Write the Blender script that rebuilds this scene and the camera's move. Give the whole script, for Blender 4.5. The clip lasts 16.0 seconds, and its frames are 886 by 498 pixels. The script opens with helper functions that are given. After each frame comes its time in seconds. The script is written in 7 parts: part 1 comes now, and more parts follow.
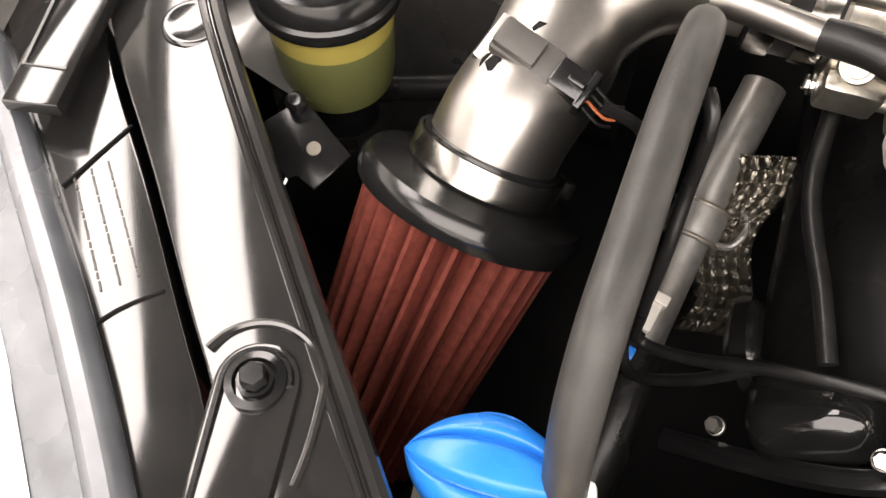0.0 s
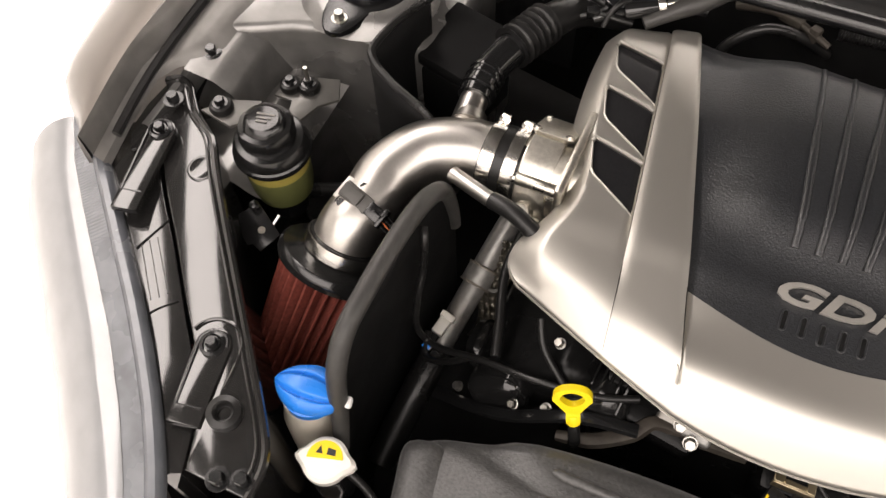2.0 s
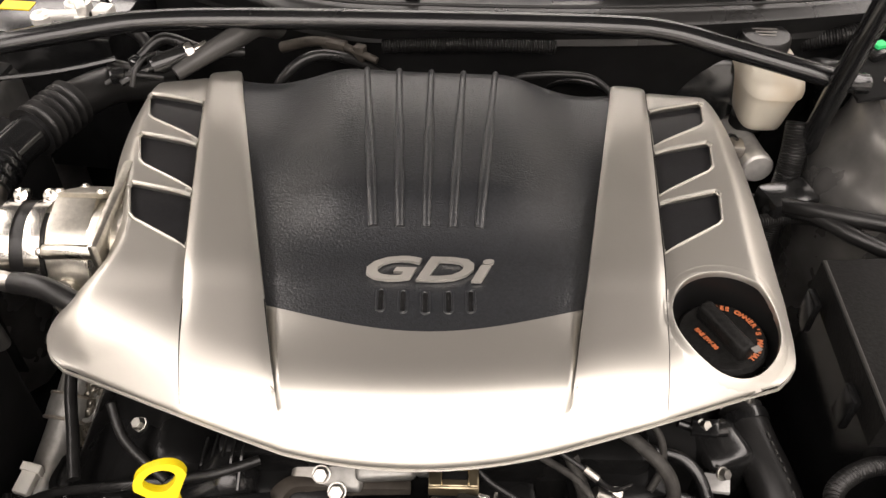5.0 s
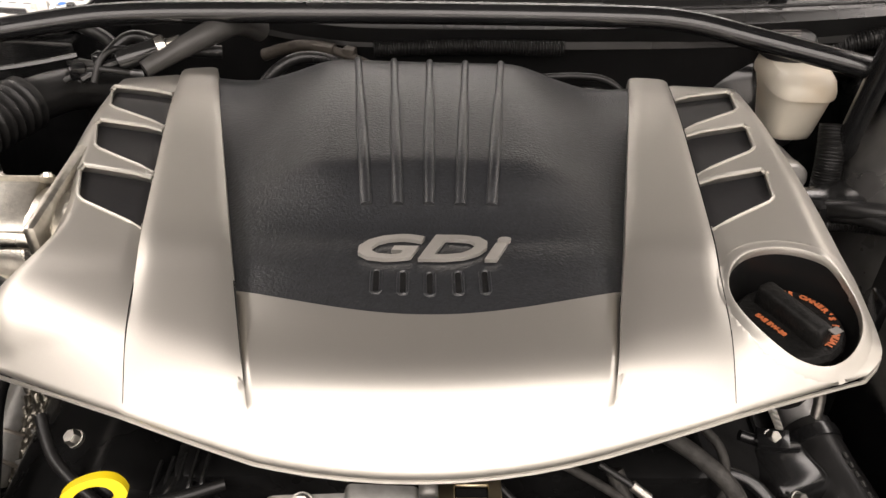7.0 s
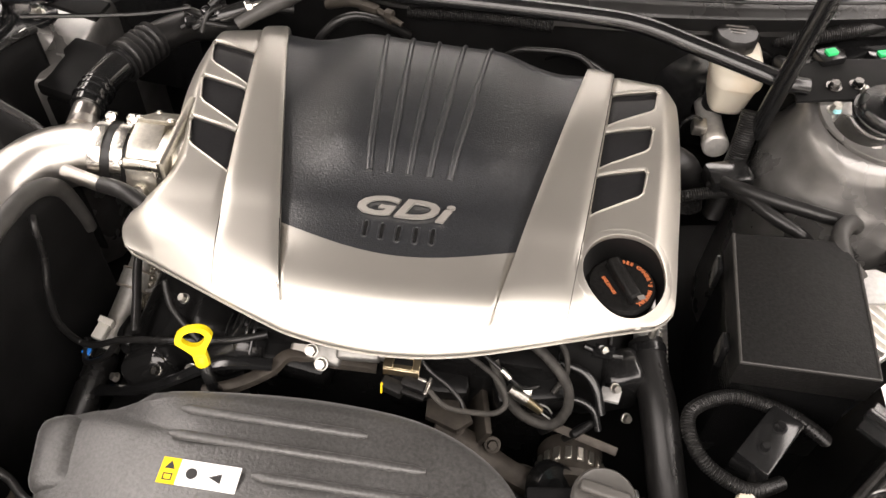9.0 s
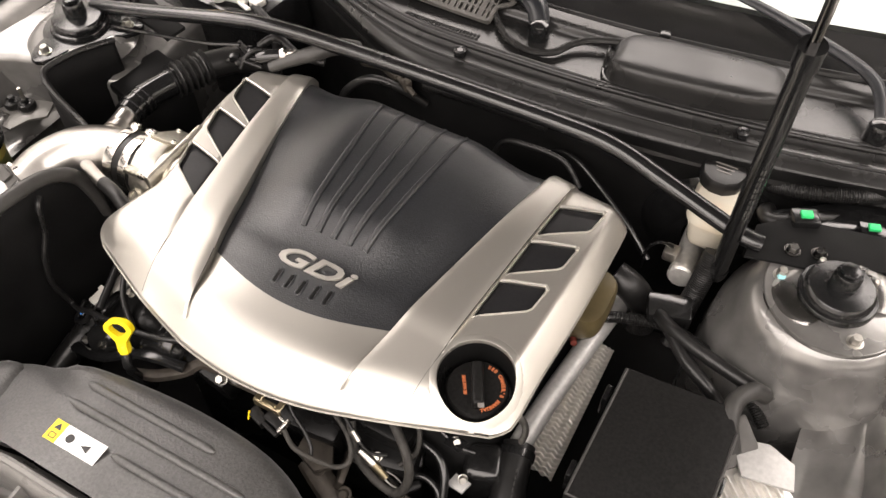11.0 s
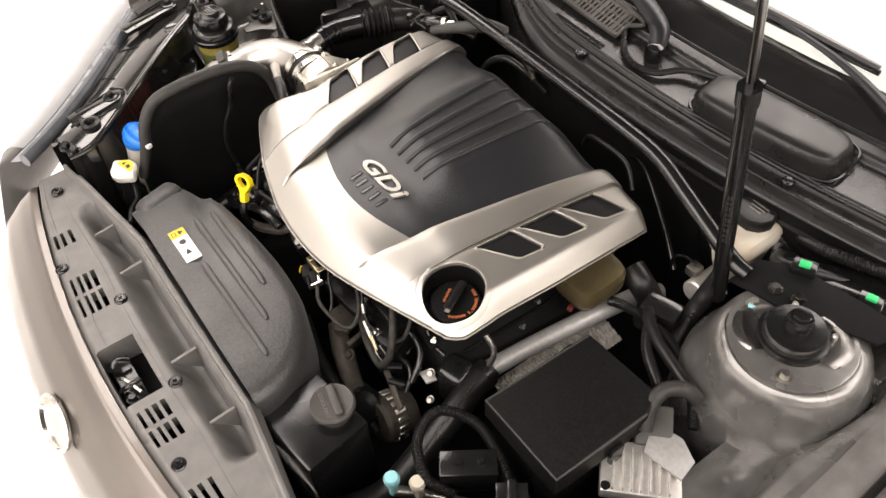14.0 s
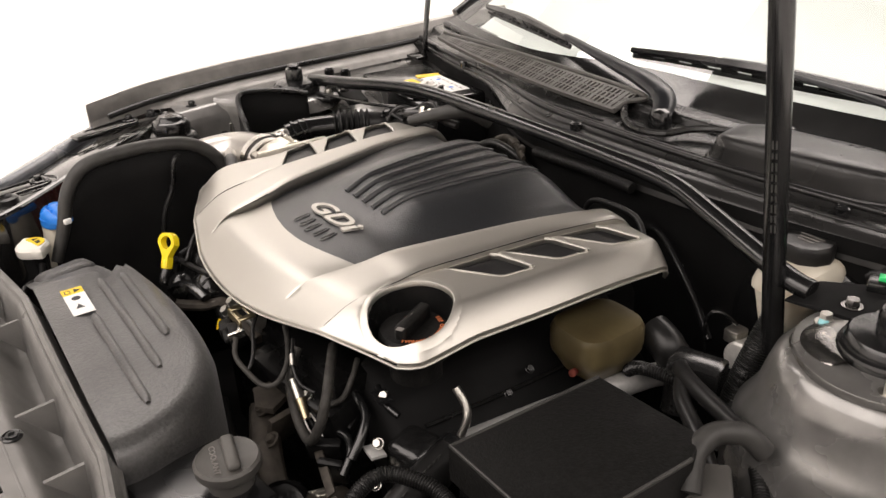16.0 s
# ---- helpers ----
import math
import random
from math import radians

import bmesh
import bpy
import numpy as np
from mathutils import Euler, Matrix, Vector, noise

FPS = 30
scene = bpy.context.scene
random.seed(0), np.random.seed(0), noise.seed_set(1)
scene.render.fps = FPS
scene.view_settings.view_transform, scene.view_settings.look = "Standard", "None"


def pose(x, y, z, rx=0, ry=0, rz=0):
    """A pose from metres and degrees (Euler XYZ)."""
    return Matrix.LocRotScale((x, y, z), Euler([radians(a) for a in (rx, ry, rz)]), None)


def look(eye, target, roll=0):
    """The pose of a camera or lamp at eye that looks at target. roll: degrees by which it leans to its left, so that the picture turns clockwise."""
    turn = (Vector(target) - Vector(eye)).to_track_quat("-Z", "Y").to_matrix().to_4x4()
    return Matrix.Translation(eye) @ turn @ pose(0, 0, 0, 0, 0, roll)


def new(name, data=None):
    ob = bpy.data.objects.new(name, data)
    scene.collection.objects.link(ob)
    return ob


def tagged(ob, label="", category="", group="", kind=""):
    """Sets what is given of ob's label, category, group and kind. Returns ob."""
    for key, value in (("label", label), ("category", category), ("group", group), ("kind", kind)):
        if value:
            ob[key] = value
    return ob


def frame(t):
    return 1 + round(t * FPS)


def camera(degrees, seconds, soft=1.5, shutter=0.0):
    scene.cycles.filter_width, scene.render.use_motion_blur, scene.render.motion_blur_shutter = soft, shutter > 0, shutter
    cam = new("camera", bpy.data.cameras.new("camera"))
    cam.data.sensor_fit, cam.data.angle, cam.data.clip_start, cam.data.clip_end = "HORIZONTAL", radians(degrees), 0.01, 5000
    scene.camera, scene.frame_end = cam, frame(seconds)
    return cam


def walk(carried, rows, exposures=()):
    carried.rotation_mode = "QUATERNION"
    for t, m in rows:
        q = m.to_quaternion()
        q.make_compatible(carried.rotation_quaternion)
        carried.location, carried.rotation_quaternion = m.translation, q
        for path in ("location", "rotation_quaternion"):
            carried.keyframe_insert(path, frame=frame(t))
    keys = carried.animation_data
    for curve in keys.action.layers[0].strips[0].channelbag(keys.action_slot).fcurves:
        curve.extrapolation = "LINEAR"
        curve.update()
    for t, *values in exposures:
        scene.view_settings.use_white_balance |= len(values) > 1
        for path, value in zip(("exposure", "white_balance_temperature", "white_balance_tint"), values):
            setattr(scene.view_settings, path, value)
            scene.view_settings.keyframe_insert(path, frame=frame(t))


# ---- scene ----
cam = camera(55.5, 16.0)
PATH = [
    (0, (-0.404, -0.366, 1.172), (-0.762, 0.586, -0.55), -0.8),
    (0.5, (-0.381, -0.362, 1.21), (-0.821, 0.531, -0.525), -2.0),
    (1, (-0.317, -0.392, 1.331), (-0.794, 0.488, -0.401), -3.5),
    (1.5, (-0.251, -0.439, 1.475), (-0.719, 0.448, -0.255), -2.9),
    (2, (-0.156, -0.473, 1.603), (-0.619, 0.421, -0.125), -3.2),
    (2.5, (-0.048, -0.502, 1.693), (-0.488, 0.398, -0.038), -3.5),
    (3, (0.047, -0.508, 1.708), (-0.345, 0.41, -0.025), -3.1),
    (3.5, (0.079, -0.483, 1.675), (-0.233, 0.461, -0.06), -2.4),
    (4, (0.056, -0.477, 1.593), (-0.131, 0.527, -0.127), -0.5),
    (4.5, (0.041, -0.479, 1.493), (-0.035, 0.69, -0.128), 0.6),
    (5, (0.02, -0.486, 1.385), (0.03, 0.927, -0.03), 1.5),
    (5.2, (0.01, -0.497, 1.326), (0.032, 1.009, 0.009), 1.4),
    (7.3, (0.008, -0.467, 1.233), (0.05, 1.124, 0.022), 1.3),
    (7.5, (0.002, -0.475, 1.261), (0.059, 1.104, 0.034), 1.7),
    (8, (0.01, -0.541, 1.397), (0.07, 0.99, 0.112), 2.3),
    (8.5, (0.056, -0.599, 1.508), (0.04, 0.777, 0.057), 3.3),
    (9, (0.12, -0.601, 1.568), (-0.016, 0.64, 0.005), 2.8),
    (9.5, (0.203, -0.556, 1.617), (-0.037, 0.646, 0.036), 2.3),
    (9.7, (0.238, -0.543, 1.634), (-0.045, 0.657, 0.06), 2.1),
    (11.8, (0.541, -0.463, 1.733), (-0.24, 0.524, 0.179), -1.9),
    (12, (0.56, -0.469, 1.748), (-0.258, 0.492, 0.197), -2.1),
    (12.5, (0.608, -0.468, 1.791), (-0.285, 0.431, 0.244), -2.4),
    (13, (0.68, -0.466, 1.85), (-0.304, 0.352, 0.313), -2.8),
    (13.5, (0.763, -0.462, 1.865), (-0.299, 0.27, 0.336), -3.6),
    (14, (0.843, -0.44, 1.801), (-0.252, 0.254, 0.278), -4.3),
    (14.5, (0.893, -0.426, 1.722), (-0.233, 0.274, 0.225), -4.3),
    (15, (0.9, -0.418, 1.594), (-0.323, 0.361, 0.216), -3.6),
    (15.5, (0.903, -0.417, 1.453), (-0.474, 0.48, 0.313), -2.9),
    (16, (0.886, -0.425, 1.313), (-0.61, 0.553, 0.417), -2.8),
]
walk(cam, [(t, look(eye, target, roll)) for t, eye, target, roll in PATH], [(0.0, 0.0), (0.6, 0.05), (1.5, -0.72), (2.5, -0.86), (3.4, -0.6), (4.0, -0.68), (5.0, -0.55), (7.5, -0.75), (8.3, -0.28), (9.5, -0.30), (12.0, -0.52), (13.5, -0.7), (14.5, -0.62), (15.5, -0.78), (16.0, -1.04)])

# ---------------- light ----------------
world = bpy.data.worlds.new("room_light")
scene.world = world
world.use_nodes = True
world.node_tree.nodes["Background"].inputs[0].default_value = (1.0, 0.97, 0.93, 1)
world.node_tree.nodes["Background"].inputs[1].default_value = 0.06


def area_lamp(name, eye, target, sx, sy, watts, colour=(1.0, 0.900, 0.845)):
    data = bpy.data.lights.new(name, "AREA")
    data.shape, data.size, data.size_y, data.energy, data.color = "RECTANGLE", sx, sy, watts, colour
    ob = new(name, data)
    ob.matrix_world = look(eye, target)
    return ob


area_lamp("ceiling_panel_front", (0.0, -2.6, 3.15), (0.0, -2.6, 0.0), 4.8, 3.3, 410)
# unseen fill panel, added to whiten the windscreen and left fender
area_lamp("rear_fill_panel", (0.0, 3.0, 3.15), (0.0, 3.0, 0.0), 4.8, 2.2, 420)
area_lamp("ceiling_panel_left", (-2.3, 1.1, 3.15), (-2.3, 1.1, 0.0), 1.3, 3.4, 190)
area_lamp("ceiling_panel_right", (2.6, 0.6, 3.15), (2.6, 0.6, 0.0), 1.0, 4.4, 150)


# ---------------- materials ----------------
def material(name, colour, rough=0.5, metal=0.0, scale=60.0, vary=0.15, bump=0.0, bump_scale=400.0, coat=0.0, spec=0.5,
             trans=0.0, stain=0.0, stain_colour=(0.1, 0.06, 0.03), rough_vary=0.12, ior=1.45):
    m = bpy.data.materials.new(name)
    m.use_nodes = True
    nt = m.node_tree
    b = nt.nodes["Principled BSDF"]
    L = nt.links.new
    tc = nt.nodes.new("ShaderNodeTexCoord")
    n1 = nt.nodes.new("ShaderNodeTexNoise")
    n1.inputs["Scale"].default_value, n1.inputs["Detail"].default_value = scale, 5
    L(tc.outputs["Object"], n1.inputs["Vector"])
    ramp = nt.nodes.new("ShaderNodeMapRange")
    ramp.inputs[1].default_value, ramp.inputs[2].default_value = 0.3, 0.7
    ramp.inputs[3].default_value, ramp.inputs[4].default_value = 1 - vary, 1 + vary
    L(n1.outputs["Fac"], ramp.inputs[0])
    mul = nt.nodes.new("ShaderNodeVectorMath")
    mul.operation = "SCALE"
    mul.inputs[0].default_value = colour
    L(ramp.outputs[0], mul.inputs["Scale"])
    last = mul.outputs[0]
    if stain:
        n2 = nt.nodes.new("ShaderNodeTexNoise")
        n2.inputs["Scale"].default_value, n2.inputs["Detail"].default_value = 14, 8
        L(tc.outputs["Object"], n2.inputs["Vector"])
        r2 = nt.nodes.new("ShaderNodeMapRange")
        r2.inputs[1].default_value, r2.inputs[2].default_value, r2.inputs[4].default_value = 0.52, 0.72, stain
        L(n2.outputs["Fac"], r2.inputs[0])
        mix = nt.nodes.new("ShaderNodeMix")
        mix.data_type = "RGBA"
        mix.inputs[7].default_value = (*stain_colour, 1)
        L(r2.outputs[0], mix.inputs[0])
        L(last, mix.inputs[6])
        last = mix.outputs[2]
    L(last, b.inputs["Base Color"])
    n3 = nt.nodes.new("ShaderNodeTexNoise")
    n3.inputs["Scale"].default_value, n3.inputs["Detail"].default_value = 9, 4
    L(tc.outputs["Object"], n3.inputs["Vector"])
    r3 = nt.nodes.new("ShaderNodeMapRange")
    r3.inputs[1].default_value, r3.inputs[2].default_value = 0.3, 0.7
    r3.inputs[3].default_value, r3.inputs[4].default_value = max(0.02, rough - rough_vary), min(1, rough + rough_vary)
    L(n3.outputs["Fac"], r3.inputs[0])
    L(r3.outputs[0], b.inputs["Roughness"])
    b.inputs["Metallic"].default_value = metal
    b.inputs["Coat Weight"].default_value = coat
    b.inputs["Coat Roughness"].default_value = 0.06
    b.inputs["Specular IOR Level"].default_value = spec
    b.inputs["Transmission Weight"].default_value = trans
    b.inputs["IOR"].default_value = ior
    if bump:
        n4 = nt.nodes.new("ShaderNodeTexNoise")
        n4.inputs["Scale"].default_value, n4.inputs["Detail"].default_value = bump_scale, 3
        L(tc.outputs["Object"], n4.inputs["Vector"])
        bp = nt.nodes.new("ShaderNodeBump")
        bp.inputs["Strength"].default_value, bp.inputs["Distance"].default_value = bump, 0.0006
        L(n4.outputs["Fac"], bp.inputs["Height"])
        L(bp.outputs[0], b.inputs["Normal"])
    return m


M_SILVER = material("silver_plastic", (0.505, 0.488, 0.448), 0.40, 0.90, 1500, 0.02, 0.0, rough_vary=0.012)
M_BLACKTEX = material("grained_black_plastic", (0.034, 0.0335, 0.0325), 0.42, 0, 300, 0.5, 1.0, 300, spec=1.0)
_p = M_BLACKTEX.node_tree.nodes["Principled BSDF"].inputs
_p["Sheen Weight"].default_value, _p["Sheen Roughness"].default_value = 0.22, 0.4
M_LOUVRE = material("smooth_black_insert", (0.011, 0.011, 0.012), 0.38, 0, 300, 0.2, 0.15, 900, spec=0.35)
M_LID = material("fuse_lid_plastic", (0.0085, 0.0083, 0.008), 0.44, 0, 260, 0.4, 0.8, 420, spec=0.15, rough_vary=0.04)
M_GRIME = material("oily_cast_metal", (0.052, 0.045, 0.037), 0.55, 0.4, 90, 0.3, 0.3, 300, stain=0.5, stain_colour=(0.03, 0.022, 0.016))
M_BRACKET = material("grey_bracket_paint", (0.10, 0.097, 0.09), 0.34, 0.4, 80, 0.12, 0.1, 300)
M_PLATE = material("gloss_black_steel_paint", (0.015, 0.0145, 0.014), 0.11, 0, 40, 0.2, 0.0, spec=1.0, rough_vary=0.04, coat=0.3)
M_ENGINE = material("engine_black_paint", (0.006, 0.006, 0.006), 0.26, 0, 60, 0.2, 0.1, 200, spec=0.18, rough_vary=0.06)
M_ROD = material("dark_chrome_rod", (0.16, 0.155, 0.15), 0.16, 1.0, 60, 0.05)
M_THROTTLE = material("yellowed_cast_aluminium", (0.57, 0.545, 0.485), 0.36, 1.0, 200, 0.12, 0.3, 500, stain=0.3, stain_colour=(0.25, 0.2, 0.12))
M_MODULE = material("bright_cast_aluminium", (0.80, 0.78, 0.74), 0.42, 0.7, 120, 0.1, 0.3, 400, stain=0.2)
M_LINER = material("bonnet_inner_paint", (0.030, 0.029, 0.028), 0.55, 0.0, 30, 0.15, 0.1, 200)
M_PANEL = material("cover_black_panel", (0.015, 0.0162, 0.0182), 0.30, 0, 420, 0.45, 0.9, 520, spec=0.95, rough_vary=0.02)
_p = M_PANEL.node_tree.nodes["Principled BSDF"].inputs
_p["Sheen Weight"].default_value, _p["Sheen Roughness"].default_value = 0.04, 0.35
M_TRIM = material("weathered_black_trim", (0.066, 0.063, 0.058), 0.42, 0, 40, 0.18, 0.25, 900, spec=0.5)
M_FASCIA = material("greyed_black_fascia", (0.150, 0.146, 0.139), 0.38, 0, 40, 0.14, 0.25, 900, spec=0.5)
M_SATIN = material("satin_black_paint", (0.0075, 0.0076, 0.0078), 0.18, 0, 80, 0.2, 0.04, 300, spec=0.75)
M_ARM = material("matt_black_wiper_paint", (0.0075, 0.0085, 0.0105), 0.42, 0, 80, 0.2, 0.1, 500, spec=0.5)
M_TAPE = material("dusty_fabric_tape", (0.030, 0.0285, 0.026), 0.62, 0, 120, 0.5, 1.0, 500, spec=0.3, stain=0.4, stain_colour=(0.055, 0.05, 0.043))
M_GLOSS = material("gloss_black", (0.009, 0.009, 0.009), 0.16, 0, 50, 0.2, 0.03, 200, spec=0.7)
# near-black: matt black parts, and shade painted into recesses and bay sheets
M_DARK = material("shaded_matt_black", (0.0055, 0.0055, 0.0055), 0.70, 0, 20, 0.3, 0.2, 200, spec=0.18)
M_RUBBER = material("rubber", (0.010, 0.0098, 0.0096), 0.34, 0, 90, 0.25, 0.25, 500, spec=0.45)
M_TRIMRUBBER = material("bulb_rubber_edge", (0.034, 0.033, 0.031), 0.45, 0, 60, 0.2, 0.3, 500, spec=0.5)
M_ALU = material("polished_aluminium", (0.47, 0.45, 0.42), 0.34, 1.0, 300, 0.04, 0.03, 900, rough_vary=0.05)
M_CAST = material("cast_aluminium", (0.52, 0.50, 0.46), 0.36, 1.0, 200, 0.12, 0.3, 500, stain=0.25)
M_STEEL = material("bright_steel", (0.66, 0.64, 0.60), 0.2, 1.0, 200, 0.06, 0.0)
M_ZINC = material("zinc_bolt", (0.46, 0.445, 0.41), 0.34, 1.0, 200, 0.12, 0.1, 500)
M_RUST = material("rusty_steel", (0.33, 0.30, 0.26), 0.45, 0.8, 200, 0.15, 0.3, 400, stain=0.8, stain_colour=(0.17, 0.06, 0.02))
M_PIPE = material("dull_steel_pipe", (0.50, 0.495, 0.48), 0.48, 0.55, 160, 0.1, 0.1, 500)
M_DULLPIPE = material("weathered_steel_pipe", (0.27, 0.265, 0.25), 0.42, 0.6, 120, 0.15, 0.2, 400, stain=0.3, stain_colour=(0.14, 0.08, 0.04))
M_FOILDULL = material("dull_crumpled_foil", (0.21, 0.195, 0.165), 0.36, 1.0, 100, 0.2, 0.5, 300, stain=0.5, stain_colour=(0.12, 0.10, 0.08))
M_FOIL = material("embossed_foil", (0.72, 0.70, 0.66), 0.48, 0.9, 100, 0.15, 0.0, 300)
M_RED = material("red_oiled_filter_cloth", (0.140, 0.034, 0.024), 0.75, 0, 200, 0.25, 0.8, 1600, spec=0.2, stain=0.35, stain_colour=(0.10, 0.012, 0.01))
M_BLUE = material("blue_plastic", (0.018, 0.17, 0.60), 0.32, 0, 60, 0.06, 0.08, 600, spec=0.5)
M_WHITE = material("white_plastic", (0.72, 0.70, 0.64), 0.4, 0, 40, 0.05, 0.05, 500, stain=0.15, stain_colour=(0.5, 0.38, 0.2))
M_YELLOW = material("yellow_plastic", (0.78, 0.60, 0.01), 0.36, 0, 40, 0.05, 0.05, 500)
M_YELSTICK = material("yellow_sticker", (0.80, 0.55, 0.01), 0.4, 0, 40, 0.03)
M_ORANGE = material("orange_print", (0.46, 0.135, 0.05), 0.5, 0, 40, 0.05)
M_STICK = material("white_sticker", (0.74, 0.74, 0.72), 0.38, 0, 40, 0.03)
M_INK = material("dark_print", (0.02, 0.02, 0.02), 0.5, 0, 40, 0.05)
M_GREYINK = material("moulded_lettering", (0.16, 0.15, 0.14), 0.45, 0, 40, 0.05)
M_FLUID = material("translucent_reservoir_plastic", (0.105, 0.112, 0.040), 0.35, 0, 30, 0.12, 0.05, 400, spec=0.5, stain=0.35, stain_colour=(0.12, 0.15, 0.05))
M_FLUIDTOP = material("reservoir_plastic_upper", (0.30, 0.25, 0.06), 0.35, 0, 30, 0.1, spec=0.5)
M_WELL = material("dark_well_plastic", (0.007, 0.007, 0.007), 0.35, 0, 60, 0.1, spec=0.35)
M_TANBOTTLE = material("aged_tan_plastic", (0.095, 0.076, 0.037), 0.42, 0, 30, 0.2, 0.1, 300, stain=0.7, stain_colour=(0.045, 0.032, 0.014))
M_MILK = material("milky_plastic", (0.58, 0.54, 0.45), 0.38, 0, 20, 0.06, 0.05, 400, stain=0.3, stain_colour=(0.55, 0.36, 0.16))
M_GREEN = material("green_plastic", (0.03, 0.55, 0.16), 0.4, 0, 40, 0.05)
M_CYAN = material("pale_blue_plastic", (0.30, 0.62, 0.66), 0.4, 0, 40, 0.05)
M_PAINT = material("bronze_grey_car_paint", (0.165, 0.149, 0.133), 0.36, 0.8, 1500, 0.08, 0.0, coat=0.6, rough_vary=0.03)
M_APRON = material("grey_body_primer", (0.20, 0.196, 0.188), 0.30, 0.62, 30, 0.2, 0.1, 200, coat=0.7, stain=0.25, stain_colour=(0.10, 0.09, 0.08))
M_WING = material("pale_pressed_steel", (0.42, 0.41, 0.395), 0.24, 1.0, 60, 0.1, 0.1, 300)
M_GUTTER = material("dusty_grey_flange_paint", (0.19, 0.184, 0.174), 0.40, 0.35, 30, 0.2, 0.1, 300, stain=0.3, stain_colour=(0.10, 0.09, 0.08))
M_RAIL = material("blue_grey_lamp_rim", (0.115, 0.122, 0.135), 0.22, 0.1, 40, 0.15, 0.0, spec=0.8)
M_COWL = material("satin_cowl_plastic", (0.013, 0.0128, 0.0124), 0.27, 0, 40, 0.2, 0.15, 900, spec=0.45)
M_SHADE = material("white_screen_sheet", (0.85, 0.85, 0.84), 0.6, 0, 8, 0.04)
M_LENS = material("clear_headlamp_lens", (0.28, 0.285, 0.29), 0.12, 0.1, 30, 0.05, spec=0.8)
M_LENSRIB = material("ribbed_lens_edge", (0.17, 0.178, 0.19), 0.28, 0.0, 30, 0.25, spec=0.8)
M_ROOMWALL = material("white_room_wall", (0.86, 0.85, 0.83), 0.7, 0, 3, 0.02)
M_CEIL = material("unseen_dark_ceiling", (0.05, 0.05, 0.05), 0.8, 0, 3, 0.2)
M_FLOOR = material("white_painted_floor", (0.84, 0.83, 0.81), 0.4, 0, 5, 0.03)
M_EMBLEM = material("silver_emblem", (0.56, 0.54, 0.50), 0.36, 0.75, 100, 0.04)
M_GOLD = material("brass", (0.46, 0.39, 0.26), 0.35, 1.0, 100, 0.1)

M_GLASS = bpy.data.materials.new("windscreen_glass")
M_GLASS.use_nodes = True
_n = M_GLASS.node_tree.nodes
_mix, _tr, _gl, _lw = (_n.new(k) for k in ("ShaderNodeMixShader", "ShaderNodeBsdfTransparent", "ShaderNodeBsdfGlossy", "ShaderNodeFresnel"))
_tr.inputs[0].default_value = (0.80, 0.86, 0.83, 1)
_gl.inputs["Roughness"].default_value = 0.02
_lw.inputs[0].default_value = 1.9
for _a, _c in ((_lw.outputs[0], _mix.inputs[0]), (_tr.outputs[0], _mix.inputs[1]), (_gl.outputs[0], _mix.inputs[2]), (_mix.outputs[0], _n["Material Output"].inputs[0])):
    M_GLASS.node_tree.links.new(_a, _c)


# ---------------- mesh helpers ----------------
I4 = Matrix.Identity(4)


def V(*a):
    return Vector(a)


def curve_points(pts, steps=8, closed=False):
    """Catmull-Rom through the points."""
    p = [Vector(q) for q in pts]
    n = len(p)
    if n < 3 and not closed:
        return [p[0].lerp(p[-1], i / steps) for i in range(steps + 1)]
    out = []
    for i in range(n if closed else n - 1):
        a, b, c, d = (p[(i + k) % n] if closed else p[min(max(i + k, 0), n - 1)] for k in (-1, 0, 1, 2))
        for s in range(steps):
            t = s / steps
            out.append(0.5 * ((2 * b) + (c - a) * t + (2 * a - 5 * b + 4 * c - d) * t * t + (3 * b - a - 3 * c + d) * t ** 3))
    if not closed:
        out.append(p[-1])
    return out


def add_tube(bm, pts, r, n=10, steps=8, closed=False, flat=1.0, cap=True, ridges=0.0, pitch=0.006):
    """A swept tube; r is a number, or a list that is spread along the way. ridges: corrugation depth."""
    path = curve_points(pts, steps, closed)
    if ridges:
        fine, run = [], 0.0
        for a, b in zip(path, path[1:]):
            k = max(1, int((b - a).length / (pitch / 7)))
            fine += [a.lerp(b, j / k) for j in range(k)]
        path = fine + [path[-1]]
    m = len(path)
    rings = []
    up = Vector((0, 0, 1))
    run = 0.0
    for i, p in enumerate(path):
        if closed:
            tang = (path[(i + 1) % m] - path[i - 1]).normalized()
        else:
            tang = (path[min(i + 1, m - 1)] - path[max(i - 1, 0)]).normalized()
        side = tang.cross(up)
        if side.length < 1e-3:
            side = tang.cross(Vector((0, 1, 0)))
        side.normalize()
        up2 = side.cross(tang).normalized()
        if i:
            run += (path[i] - path[i - 1]).length
        if isinstance(r, (list, tuple)):
            f = i / max(1, m - 1) * (len(r) - 1)
            k = min(int(f), len(r) - 2)
            rad = r[k] + (r[k + 1] - r[k]) * (f - k)
        else:
            rad = r
        if ridges:
            rad += ridges * math.cos(run / pitch * 2 * math.pi)
        rings.append([bm.verts.new(p + rad * (math.cos(2 * math.pi * j / n) * side + flat * math.sin(2 * math.pi * j / n) * up2)) for j in range(n)])
    for i in range(m if closed else m - 1):
        a, b = rings[i], rings[(i + 1) % m]
        for j in range(n):
            bm.faces.new((a[j], a[(j + 1) % n], b[(j + 1) % n], b[j]))
    if cap and not closed:
        bm.faces.new(list(reversed(rings[0])))
        bm.faces.new(rings[-1])
    return bm


